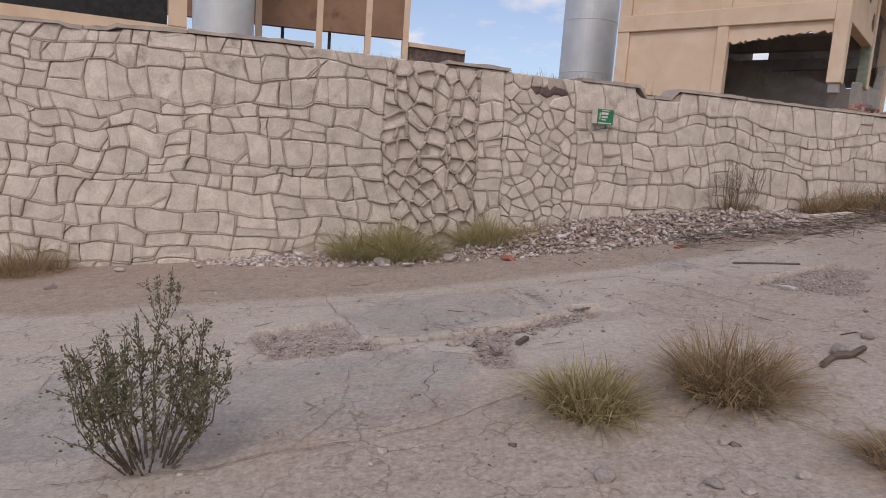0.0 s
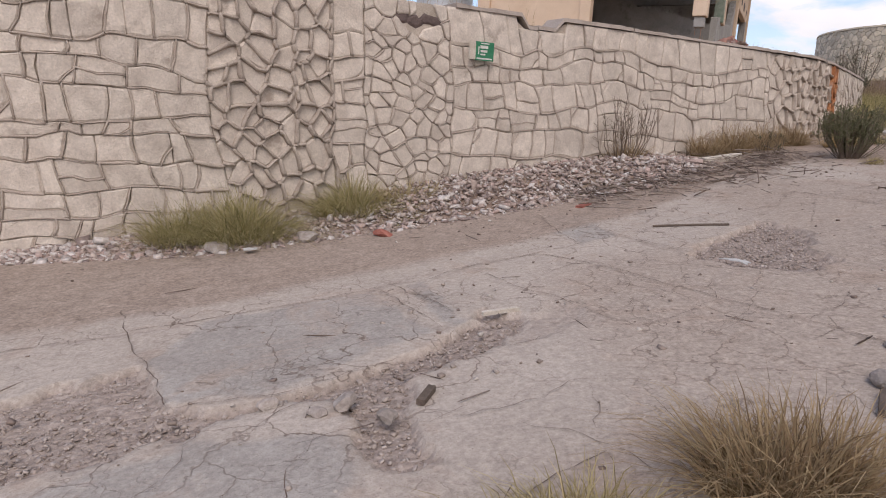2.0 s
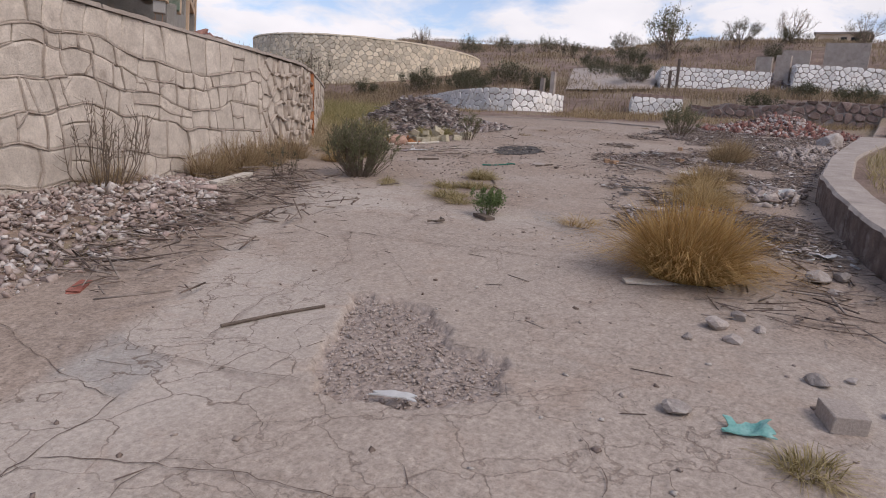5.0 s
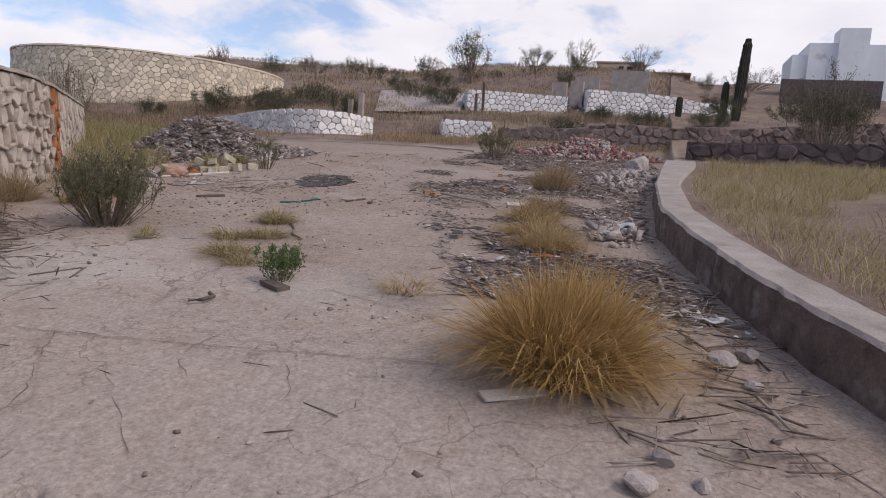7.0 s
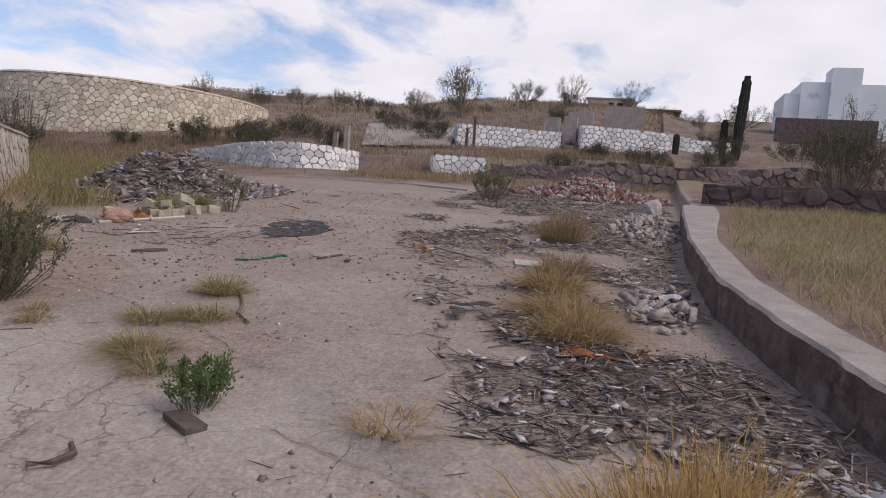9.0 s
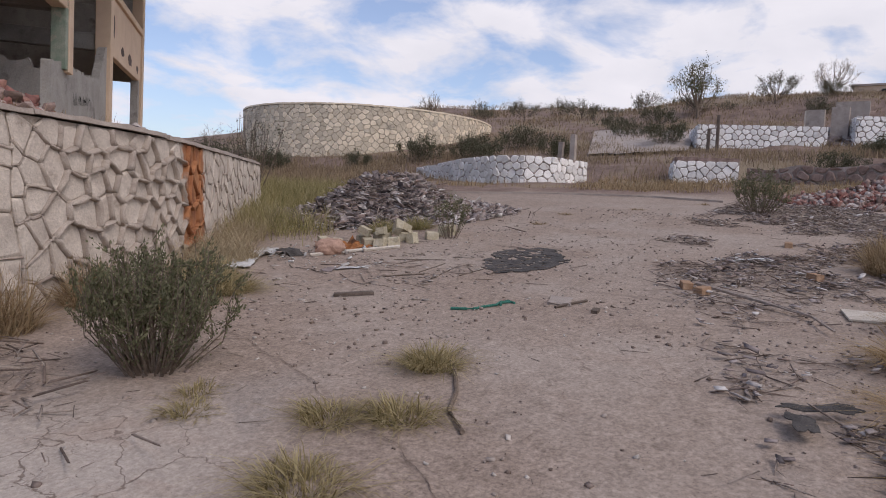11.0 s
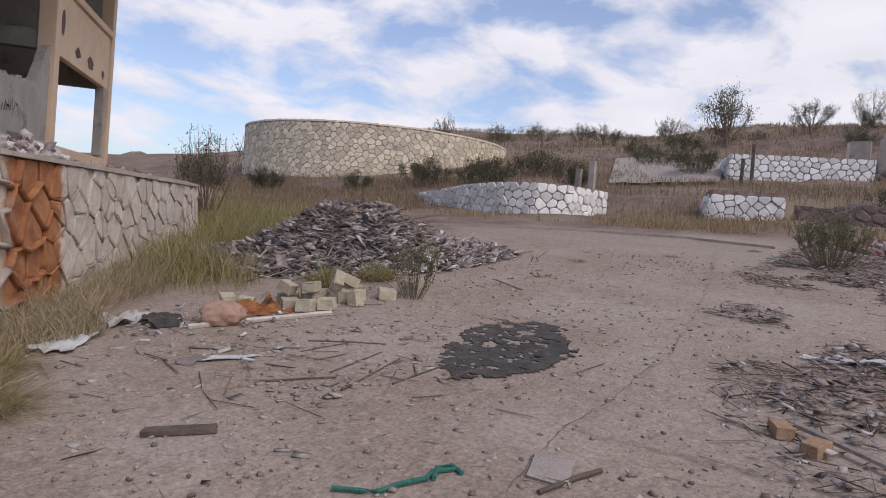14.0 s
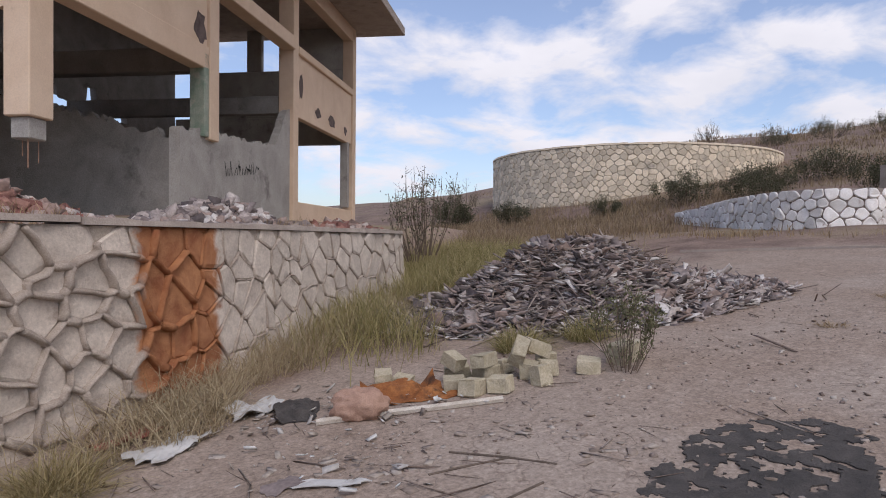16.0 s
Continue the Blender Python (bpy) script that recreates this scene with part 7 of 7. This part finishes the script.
def rod(name, pts, r, mat, label, cat, lift=0.0, taper=1.0):
    s = Soup()
    n = len(pts)
    P = [Vector((x, y, gz(x, y) + r * 0.9 + lift)) for x, y in pts]
    tube(s, P, r, r * taper, 6)
    s.f += [tuple(range(5, -1, -1)), tuple((n - 1) * 6 + k for k in range(6))]
    s.k += [0, 0]
    return tagged(s.make(name, mat), label, cat)


# pale blocks beside the heap
rg = random.Random(8)
BLOCKS = [(13.02, 13.62, 0), (13.2, 13.35, 0), (13.36, 13.2, 0), (13.55, 13.05, 0), (13.72, 12.98, 0), (13.4, 13.55, 0), (13.62, 13.35, 0), (13.85, 13.2, 0), (14.1, 13.2, 0), (14.3, 13.05, 0), (14.15, 13.45, 0), (13.8, 13.55, 0),
          (13.5, 13.3, 1), (13.75, 13.3, 1), (13.95, 13.3, 1), (13.3, 13.5, 1), (12.9, 13.85, 0)]
for k, (x, y, lv) in enumerate(BLOCKS):
    x, y = x + rg.uniform(-0.09, 0.09), y + rg.uniform(-0.09, 0.09)
    slab("concrete_block", x, y, (0.20 * rg.uniform(0.6, 1.1), 0.145 * rg.uniform(0.8, 1.1), 0.145 * rg.uniform(0.7, 1.1)), rg.uniform(0, 180), m_block, "pale yellow-grey concrete block in a tumbled pile", "block",
         z=gz(x, y) + 0.14 * lv, chip=0.22, seed=k, tilt=(rg.uniform(-24, 24) * (0.35 + lv), rg.uniform(-24, 24) * (0.35 + lv)), group="tumbled concrete blocks")
slab("concrete_block", 14.72, 13.02, (0.33, 0.17, 0.16), 10, m_block, "pale concrete block lying by itself", "block", seed=31)

bm = bmesh.new()
bmesh.ops.create_icosphere(bm, subdivisions=4, radius=0.5)
for v in bm.verts:
    d = v.co.normalized()
    fold = 0.10 * float(vnoise(d.x * 2.2 + 5, d.z * 2.6 + d.y * 1.7, 3)) + 0.05 * float(vnoise(d.x * 6 + d.y * 4, d.z * 7, 4)) + 0.025 * float(vnoise(d.y * 13 + d.x * 9, d.z * 12, 5))
    v.co = Vector((d.x * 0.19 * (1 + 1.6 * fold), d.y * 0.13 * (1 + 1.6 * fold), max(-0.085, d.z * 0.135 * (1 + 2.0 * fold))))
sack_me = mesh_from("sack", [tuple(v.co) for v in bm.verts], [tuple(v.index for v in f.verts) for f in bm.faces], m_sack, smooth=True)
bm.free()
sack = tagged(new("sack", sack_me), "pink-brown cloth sack slumped on the ground", "sack")
sack.matrix_basis = pose(12.42, 13.3, gz(12.42, 13.3) + 0.08, 0, 0, -25)
sheet("rusty_sheet", 12.85, 13.52, 0.75, 0.42, -20, m_rusty, "crumpled rusty orange metal sheet beside a sack", "sheet metal", 0.11, 4)
rod("pole", [(12.12, 13.36), (12.55, 13.2), (12.95, 13.02), (13.34, 12.86)], 0.026, m_wood, "pale wooden pole lying on the ground", "pole")
sheet("plastic_bag", 11.85, 14.0, 0.4, 0.28, 10, m_plastic, "crumpled white plastic sheet by the wall", "litter", 0.09, 5)
sheet("plastic_bag", 11.2, 13.6, 0.45, 0.32, 40, m_plastic, "flattened white plastic sheet by the wall", "litter", 0.06, 6)
sheet("rag", 12.1, 13.72, 0.4, 0.3, 70, m_tar, "black rag on the ground", "rag", 0.08, 7)
sheet("red_rag", 11.0, 14.0, 0.4, 0.25, 20, m_redbrick, "faded red cloth by the wall", "rag", 0.07, 8)
sheet("paper", 11.82, 12.35, 0.42, 0.09, -32, m_plastic, "torn strip of white board on the ground", "litter", 0.025, 9)
sheet("paper", 11.62, 12.5, 0.24, 0.15, 15, m_shard, "grey scrap of board on the ground", "litter", 0.02, 10)
slab("plank", 10.85, 11.4, (0.38, 0.09, 0.03), -42, m_darkwood, "short dark plank on gravelly ground", "plank", seed=11)
rod("rope", [(10.93, 10.3), (11.0, 10.18), (11.04, 10.12), (11.16, 10.09), (11.28, 10.03), (11.36, 10.05), (11.45, 9.98)], 0.013, m_hose, "frayed green rope on the ground", "rope")
rod("rope", [(11.3, 10.0), (11.4, 10.06), (11.47, 10.02), (11.43, 9.93)], 0.013, m_hose, "frayed green rope end on the ground", "rope")
slab("concrete_chip", 11.75, 9.62, (0.26, 0.2, 0.025), 20, m_concrete, "broken flat piece of concrete", "concrete", seed=13, chip=0.3)
rod("stick", [(11.5, 9.55), (11.75, 9.48), (11.9, 9.42)], 0.014, m_darkwood, "dark stick on the concrete", "stick")
slab("plank", 11.58, 9.2, (0.12, 0.06, 0.03), 10, m_darkwood, "dark scrap of wood on the concrete", "plank", seed=15)
for k, (a, b) in enumerate([((11.65, 11.76), (12.05, 11.44)), ((11.89, 11.23), (12.67, 11.40)), ((12.2, 11.06), (12.76, 11.05)), ((12.1, 11.55), (12.7, 11.62)), ((12.45, 10.85), (12.95, 10.80)), ((12.55, 12.3), (12.9, 11.75)), ((12.3, 12.1), (12.75, 12.0))]):
    rod("iron_rod", [a, ((a[0] + b[0]) / 2 + 0.02, (a[1] + b[1]) / 2), b], 0.008, m_darkwood, "dark reinforcing rod bared in broken concrete", "iron rod")
rod("branch", [(8.86, 8.78), (9.05, 9.0), (9.3, 9.12), (9.55, 9.3), (9.85, 9.55)], 0.014, m_twig, "bent rusty rod on the concrete", "iron rod")

# tar patch with bare islands
TAR = [(13.02, 11.29), (13.67, 11.5), (14.2, 11.42), (14.42, 11.2), (14.28, 10.85), (13.98, 10.55), (13.45, 10.43), (12.97, 10.55), (12.6, 10.77), (12.75, 11.1)]
ts = Soup()
st = 0.02
ax, ay = np.arange(12.3, 14.8, st), np.arange(10.2, 11.8, st)
TX, TY = np.meshgrid(ax, ay, indexing="ij")
tm = poly_mask(TX, TY, TAR, 0.03, 0.10, 5) - 0.35 * (vnoise(TX * 14, TY * 14, 12) > 0.45) - 0.3 * (vnoise(TX * 4.5, TY * 4.5, 13) > 0.5)
isl = 0.6 * vnoise(TX * 5.2, TY * 5.2, 8) + 0.5 * vnoise(TX * 8, TY * 8, 9)
inner = poly_mask(TX, TY, [(13.2, 11.2), (14.1, 11.25), (14.1, 10.85), (13.5, 10.6), (13.1, 10.75)], 0.05, 0.08, 6)
on = (tm > 0.68) & ~((isl + 0.25 * vnoise(TX * 19, TY * 19, 10) > 0.17) & (inner > 0.5))
TZ = land(TX, TY) + 0.010 + 0.004 * vnoise(TX * 9, TY * 9, 4)
ids = {}
for i in range(len(ax) - 1):
    for j in range(len(ay) - 1):
        if on[i, j]:
            q = []
            for a, b in ((i, j), (i + 1, j), (i + 1, j + 1), (i, j + 1)):
                if (a, b) not in ids:
                    ids[a, b] = len(ts.v)
                    ts.v.append((TX[a, b] + 0.012 * math.sin(a * 12.9 + b * 7.3), TY[a, b] + 0.012 * math.cos(a * 4.7 + b * 9.1), TZ[a, b]))
                q.append(ids[a, b])
            ts.f.append(tuple(q))
            ts.k.append(0)
tar = tagged(ts.make("tar_patch", m_tar), "cracked black tar patch with bare islands", "tar patch")
so = tar.modifiers.new("depth", 'SOLIDIFY')
so.thickness, so.offset = 0.008, -1

# by the slab joints
slab("dark_plate", 7.18, 8.06, (0.26, 0.12, 0.035), 62, m_darkwood, "dark flat plate beside a small green plant", "plate", seed=16)
rod("bent_wire", [(6.52, 8.36), (6.58, 8.28), (6.68, 8.26), (6.74, 8.34)], 0.016, m_darkwood, "bent dark strap on the concrete", "wire", 0.02)
slab("board", 5.98, 5.84, (0.1, 0.42, 0.02), 40, m_wood, "pale scrap of board beside golden grass", "board", seed=17)
sheet("teal_wrapper", 3.97, 4.77, 0.2, 0.09, 110, m_teal, "crumpled teal and white wrapper", "litter", 0.05, 18)
sheet("white_scrap", 3.28, 6.27, 0.06, 0.2, 20, m_plastic, "white paper scrap in a slab hollow", "litter", 0.02, 19)
slab("concrete_block", 4.32, 4.42, (0.2, 0.16, 0.09), 25, m_concrete, "small broken concrete block on earth", "block", seed=20)
for k, (x, y, s_) in enumerate([(3.98, 5.1, 0.17), (5.3, 5.2, 0.2), (5.1, 5.05, 0.14), (5.55, 5.1, 0.16), (5.4, 4.95, 0.12), (5.0, 5.3, 0.1), (4.75, 4.55, 0.16), (4.55, 4.2, 0.12), (4.9, 4.4, 0.1), (0.74, 2.66, 0.12), (1.16, 2.56, 0.09), (1.28, 2.5, 0.07), (1.55, 2.62, 0.08), (1.35, 2.95, 0.07),
                                (3.0, 4.55, 0.13), (2.62, 4.2, 0.2), (-4.45, 7.5, 0.18), (-4.2, 8.6, 0.16), (-3.2, 8.7, 0.12), (6.9, 4.75, 0.26), (7.1, 4.6, 0.2), (6.6, 4.6, 0.14), (7.9, 4.95, 0.16), (8.3, 5.2, 0.14), (0.25, 4.75, 0.16), (0.42, 4.55, 0.13), (-0.1, 4.85, 0.12), (0.12, 4.7, 0.1)]):
    rock(x, y, (s_, s_ * 0.8, s_ * 0.75), 40 + k)
rock(20.6, 5.75, (0.75, 0.6, 0.62), 90, "squarish grey boulder at the kerb's end", flat=0.9)
rock(-0.75, 8.4, (0.3, 0.24, 0.2), 91)
rock(0.1, 8.55, (0.36, 0.26, 0.2), 92, "flat grey slab fragment in rubble")
rock(0.84, 8.42, (0.24, 0.2, 0.16), 93, "red tile fragment at the rubble's edge", m_redbrick, "tile_fragment", cat="tile")
slab("tile_fragment", 3.22, 9.02, (0.24, 0.08, 0.02), 40, m_redbrick, "red tile fragment at the rubble's edge", "tile", seed=94, chip=0.3)
sheet("plastic_cup", -0.42, 8.2, 0.12, 0.1, 10, m_plastic, "small crushed white cup", "litter", 0.04, 95)
slab("beam", 6.75, 11.75, (0.9, 0.12, 0.1), 20, m_wood, "pale timber beam lying by the wall", "beam", seed=96)
rock(5.75, 11.2, (0.3, 0.2, 0.2), 97, "rust-brown brick lump in rubble", m_brick, "brick_lump", cat="brick")
slab("stick", 5.55, 9.9, (0.6, 0.035, 0.025), 22, m_darkwood, "dark batten at the rubble's edge", "stick", seed=98)
rod("stick", [(3.35, 7.66), (3.7, 7.55), (4.0, 7.42)], 0.012, m_darkwood, "thin dark stick on the concrete", "stick")
slab("stick", 1.28, 5.76, (0.24, 0.035, 0.025), 5, m_wood, "split pale stick in a slab hollow", "stick", seed=99)
slab("stick", 0.62, 4.72, (0.16, 0.04, 0.03), 60, m_darkwood, "dark wood scrap on a slab edge", "stick", seed=100)
rod("branch", [(2.35, 3.95), (2.5, 4.1), (2.62, 4.12), (2.78, 4.25)], 0.02, m_darkwood, "weathered dark branch on the concrete", "branch", 0.01)
# on the stick litter
sheet("rusty_sheet", 9.3, 6.1, 0.22, 0.55, 15, m_rusty, "rusty orange metal piece in stick litter", "sheet metal", 0.06, 101)
sheet("black_strap", 10.1, 7.3, 0.4, 0.08, -60, m_tar, "black rubber strap in stick litter", "rubber", 0.03, 102, z=0.05)
sheet("black_strap", 9.85, 7.35, 0.24, 0.12, 20, m_tar, "flat black rubber piece in stick litter", "rubber", 0.03, 103, z=0.05)
slab("board", 12.75, 7.15, (0.36, 0.5, 0.02), 15, m_wood, "pale fibre board among sticks", "board", seed=104)
slab("brick", 13.0, 8.82, (0.15, 0.1, 0.075), 30, m_brick, "orange-brown brick among sticks", "brick", seed=105)
slab("brick", 12.84, 8.62, (0.15, 0.1, 0.075), -20, m_brick, "yellow-brown brick among sticks", "brick", seed=106)
slab("brick", 16.5, 8.4, (0.15, 0.1, 0.075), 10, m_brick, "orange brick among splintered boards", "brick", seed=107)
slab("brick", 14.2, 7.8, (0.15, 0.1, 0.075), 50, m_brick, "orange brick among splintered boards", "brick", seed=108)
sheet("white_board", 14.95, 8.7, 0.13, 0.6, 15, m_plastic, "torn white board among sticks", "board", 0.06, 109)
sheet("plastic_bag", 11.4, 5.62, 0.28, 0.2, 30, m_plastic, "white plastic bag beside the kerb", "litter", 0.1, 110)
sheet("plastic_bag", 10.8, 5.72, 0.24, 0.18, 80, m_plastic, "torn white plastic beside the kerb", "litter", 0.08, 111)
sheet("plastic_bag", 7.75, 4.8, 0.28, 0.18, 50, m_plastic, "clear plastic sheet at the kerb foot", "litter", 0.06, 112)
sheet("tyre_strip", 16.3, 5.75, 0.5, 1.1, 80, m_tar, "dark flat rubber mat beside the kerb", "rubber", 0.07, 113)
rod("branch", [(13.1, 8.75), (12.6, 8.0), (12.3, 7.6), (11.9, 7.4)], 0.022, m_stick, "long bare branch on stick litter", "branch", 0.03, 0.4)
rod("branch", [(8.0, 5.5), (8.4, 5.1), (9.0, 5.15)], 0.025, m_stick, "bare branch near the kerb", "branch", 0.01, 0.5)

# the green sign on the wall
sgx, sgy, snx, sny = wall_track.at(S_OF(2.42))
sign = empty("sign", "small green enamel sign fixed to the stone wall", "sign")
tx, ty = -sny, snx
sboard = 0.145


def splate(name, u0, u1, z0, z1, o, m, parent, label=""):
    s = Soup()
    c = []
    for z in (z0, z1):
        for u, oo in ((u0, o), (u1, o), (u1, o - 0.012), (u0, o - 0.012)):
            c.append((sgx + tx * u + snx * (oo + sboard), sgy + ty * u + sny * (oo + sboard), z))
    s.add(c, BOXF)
    return s.make(name, m, parent, label)


pl_ = splate("panel", -0.10, 0.20, 2.20, 2.45, 0.0, m_sign, sign)
splate("side_strip", -0.2, -0.102, 2.21, 2.44, 0.0, m_wood, sign, "bare faded strip")
for k, (u0, u1, z0, z1) in enumerate([(-0.06, -0.045, 2.28, 2.39), (-0.03, 0.10, 2.36, 2.40), (-0.02, 0.09, 2.31, 2.34), (-0.02, 0.06, 2.27, 2.29), (-0.08, 0.17, 2.215, 2.235), (-0.02, 0.12, 2.42, 2.435)]):
    splate("lettering", u0, u1, z0, z1, 0.004, m_signw, pl_, "unreadable pale lettering")

# ---------- hillside things and far buildings ----------
def post(x, y, h, w, mat, label, lean=0.0, z=None):
    s = Soup()
    z0 = (gz(x, y) if z is None else z) - 0.1
    c = [(x + sx * w / 2, y + sy * w / 2, z0) for sx, sy in ((-1, -1), (1, -1), (1, 1), (-1, 1))]
    c += [(px + lean, py + lean * 0.6, z0 + h) for px, py, _ in c]
    s.add(c, BOXF)
    return tagged(s.make("post", mat), label, "post")


post(33.4, 19.5, 1.5, 0.22, m_concrete, "leaning concrete post on the hillside", 0.12)
post(33.6, 20.2, 1.1, 0.2, m_concrete, "short leaning concrete post on the hillside", -0.25)
post(42.2, 15.6, 2.0, 0.14, m_darkwood, "dark weathered post before a white wall", 0.1)
post(42.0, 16.0, 1.3, 0.14, m_darkwood, "short dark post before a white wall")
post(50.0, 12.6, 1.6, 0.3, m_wood, "pale broken post among ruins")
for k, (x, y, sx_, sy_, h) in enumerate([(46.3, 10.6, 0.6, 0.8, 1.9), (49, 10.3, 0.5, 1.6, 2.0), (49.5, 7.6, 0.5, 2.4, 2.6), (48.5, 12.0, 0.6, 0.9, 1.6)]):
    wbox("ruined_wall", (x, y - sy_ / 2), (x, y + sy_ / 2), sx_, land1(x, y) - 0.2, land1(x, y) + h, m_concrete, None)["label"] = "broken pale concrete wall of a hillside ruin"
for o in [ob for ob in scene.objects if ob.name.startswith("ruined_wall")]:
    tagged(o, category="ruin")
heap("ruin_rubble", 47.2, 10.4, 1.6, 1.2, 0.8, 260, m_shard, 120, "broken slabs at the hillside ruin", 0.2, 0.9, 0.3)
# concrete drive on the hill
dv, df = [], []
for i in range(13):
    for j in range(7):
        u, v = i / 12, j / 6
        a = Vector((38.5, 21.0)).lerp(Vector((51, 26.0)), u)
        b = Vector((40.2, 16.6)).lerp(Vector((54, 19.6)), u)
        p = a.lerp(b, v)
        dv.append((p.x, p.y, land1(p.x, p.y) + 0.14))
for i in range(12):
    for j in range(6):
        a = i * 7 + j
        df.append((a, a + 1, a + 8, a + 7))
tagged(new("drive", mesh_from("drive", dv, df, m_concrete)), "old concrete drive going up the hill", "road", kind="structure")

# the yard's far edge: a pale concrete sill
es = Soup()
edge_pts = [(21.6, 18.2), (22.6, 16.2), (23.2, 14.6), (23.5, 12.6), (23.1, 10.8)]
for (x0, y0), (x1, y1) in zip(edge_pts, edge_pts[1:]):
    z0, z1 = land1(x0, y0) + 0.05, land1(x1, y1) + 0.05
    es.add([(x0, y0, z0 - 0.3), (x0 + 0.5, y0 + 0.1, z0 - 0.3), (x1 + 0.5, y1 + 0.1, z1 - 0.3), (x1, y1, z1 - 0.3), (x0, y0, z0), (x0 + 0.5, y0 + 0.1, z0), (x1 + 0.5, y1 + 0.1, z1), (x1, y1, z1)], BOXF)
tagged(es.make("sill", m_concrete), "pale concrete sill along the far edge of the yard", "kerb", kind="structure")


def villa_box(parent, name, y0, y1, z1, x0=70.5, depth=6, m=None, z0=8.5):
    s = Soup()
    s.add([(x0, y0, z0), (x0 + depth, y0, z0), (x0 + depth, y1, z0), (x0, y1, z0), (x0, y0, z1), (x0 + depth, y0, z1), (x0 + depth, y1, z1), (x0, y1, z1)], BOXF)
    return s.make(name, m or m_villa, parent)


villa = empty("villa", "white multi-level house on the hill", "house")
for nm, y0, y1, z1, x0, dp in (("wing", -7.0, -5.35, 14.9, 71.2, 5), ("main_block", -9.0, -6.6, 15.9, 70.9, 6), ("main_block", -13.9, -8.9, 15.7, 70.5, 7), ("tower", -11.2, -8.85, 17.1, 70.45, 2.4),
                             ("end_block", -14.45, -13.9, 15.35, 71.0, 5), ("upper_terrace", -15.1, -14.45, 13.6, 71.3, 5), ("porch", -16.2, -14.0, 12.1, 70.2, 4), ("stair_block", -16.25, -15.1, 13.6, 72.0, 4),
                             ("far_wing", -18.0, -16.25, 12.6, 71.5, 6), ("far_wing", -18.9, -18.0, 12.35, 71.0, 6), ("parapet", -18.9, -17.6, 11.66, 70.6, 0.8)):
    villa_box(villa, nm, y0, y1, z1, x0, dp, z0=11.37 if nm == "parapet" else 8.5)
for y0, y1, z0, z1, x0 in ((-15.05, -14.05, 12.14, 12.8, 71.24), (-18.7, -17.85, 9.3, 10.26, 70.94), (-16.15, -15.75, 10.0, 11.5, 70.14), (-15.6, -15.35, 10.0, 11.5, 70.14)):
    villa_box(villa, "window", y0, y1, z1, x0, 0.2, m_void, z0)
arch = Soup()
ring = [(-15.12, 10.55), (-14.62, 10.55)] + [(-14.87 + 0.25 * math.cos(t), 11.1 + 0.27 * math.sin(t)) for t in np.linspace(0, math.pi, 9)]
arch.v = [(70.14, y, z) for y, z in ring] + [(70.3, y, z) for y, z in ring]
arch.f = [tuple(range(11))] + [(i, (i + 1) % 11, 11 + (i + 1) % 11, 11 + i) for i in range(11)]
arch.k = [0] * len(arch.f)
arch.make("arched_window", m_void, villa, "dark arched window opening")
villa_box(villa, "garden_wall", -10.3, -3.35, 11.2, 61.5, 0.5, m_dkstone, 7.5)
house = empty("ridge_house", "small cream flat-roofed house on the ridge", "house")
for nm, y0, y1, z0, z1, x0, m in (("body", 8.2, 13.5, 13.5, 16.75, 88.2, m_cream), ("roof", 8.0, 13.7, 16.75, 16.95, 88.0, m_concrete), ("side_wing", 3.4, 7.8, 13.5, 15.6, 88.6, m_cream), ("roof", 2.6, 7.8, 15.6, 15.8, 88.0, m_brown),
                                ("window", 9.3, 10.0, 15.5, 16.4, 88.15, m_void), ("window", 10.4, 11.0, 15.5, 16.4, 88.15, m_void)):
    villa_box(house, nm, y0, y1, z1, x0, 4 if nm != "window" else 0.2, m, z0)

m_frond = plant_material("dark_palm_fronds", [(0.03, 0.03, 0.018), (0.06, 0.055, 0.03), (0.10, 0.075, 0.04)])


def palm(x, y, h, seed):
    rg = random.Random(seed)
    e = empty("palm", "tall fan palm with dead skirt", "palm tree", group="palms", at=(x, y, gz(x, y) - 0.2))
    s = Soup()
    tube(s, [(0, 0, 0), (0.05, 0, h * 0.5), (0.1, 0.1, h)], 0.3, 0.22, 8)
    s.make("trunk", m_twig, e)
    f = Soup()
    for k in range(90):
        a, el = rg.uniform(0, 6.283), rg.uniform(-1.4, 1.1)
        d = Vector((math.cos(a) * math.cos(el), math.sin(a) * math.cos(el), math.sin(el)))
        L = rg.uniform(0.9, 1.5)
        p = Vector((0.1, 0.1, h)) + Vector((0, 0, rg.uniform(-1.0, 0.1))) * (el < 0)
        w = d.cross(Vector((0, 0, 1))).normalized() * 0.28
        for q in range(4):
            o = w * (q - 1.5) * 0.8
            t_ = p + d * L + o * 1.6 + Vector((0, 0, -0.35 * L))
            m = p + d * L * 0.5 + o * 0.5
            f.add([p, m + w * 0.15, t_, m - w * 0.15], [(0, 1, 2, 3)])
    f.make("fronds", m_frond, e)
    return e


palm(59.3, -15.6, 6.6, 1)
palm(60.5, -16.6, 7.2, 2)
palm(58.2, -16.9, 5.6, 3)
# a far hill
fv, ff = [], []
for i in range(25):
    for j in range(7):
        t, q_ = 2 * math.pi * i / 24, j / 6
        fv.append((150 + 20 * q_ * math.cos(t), 268 + 20 * q_ * math.sin(t), 4 + 15 * (1 - q_ * q_) * (1 + 0.15 * math.sin(3 * t))))
for i in range(24):
    for j in range(6):
        a = i * 7 + j
        ff.append((a, a + 1, a + 8, a + 7))
tagged(new("backdrop_hill", mesh_from("backdrop_hill", fv, ff, m_terrace, smooth=True)), "dark distant conical hill", "hill", kind="structure")
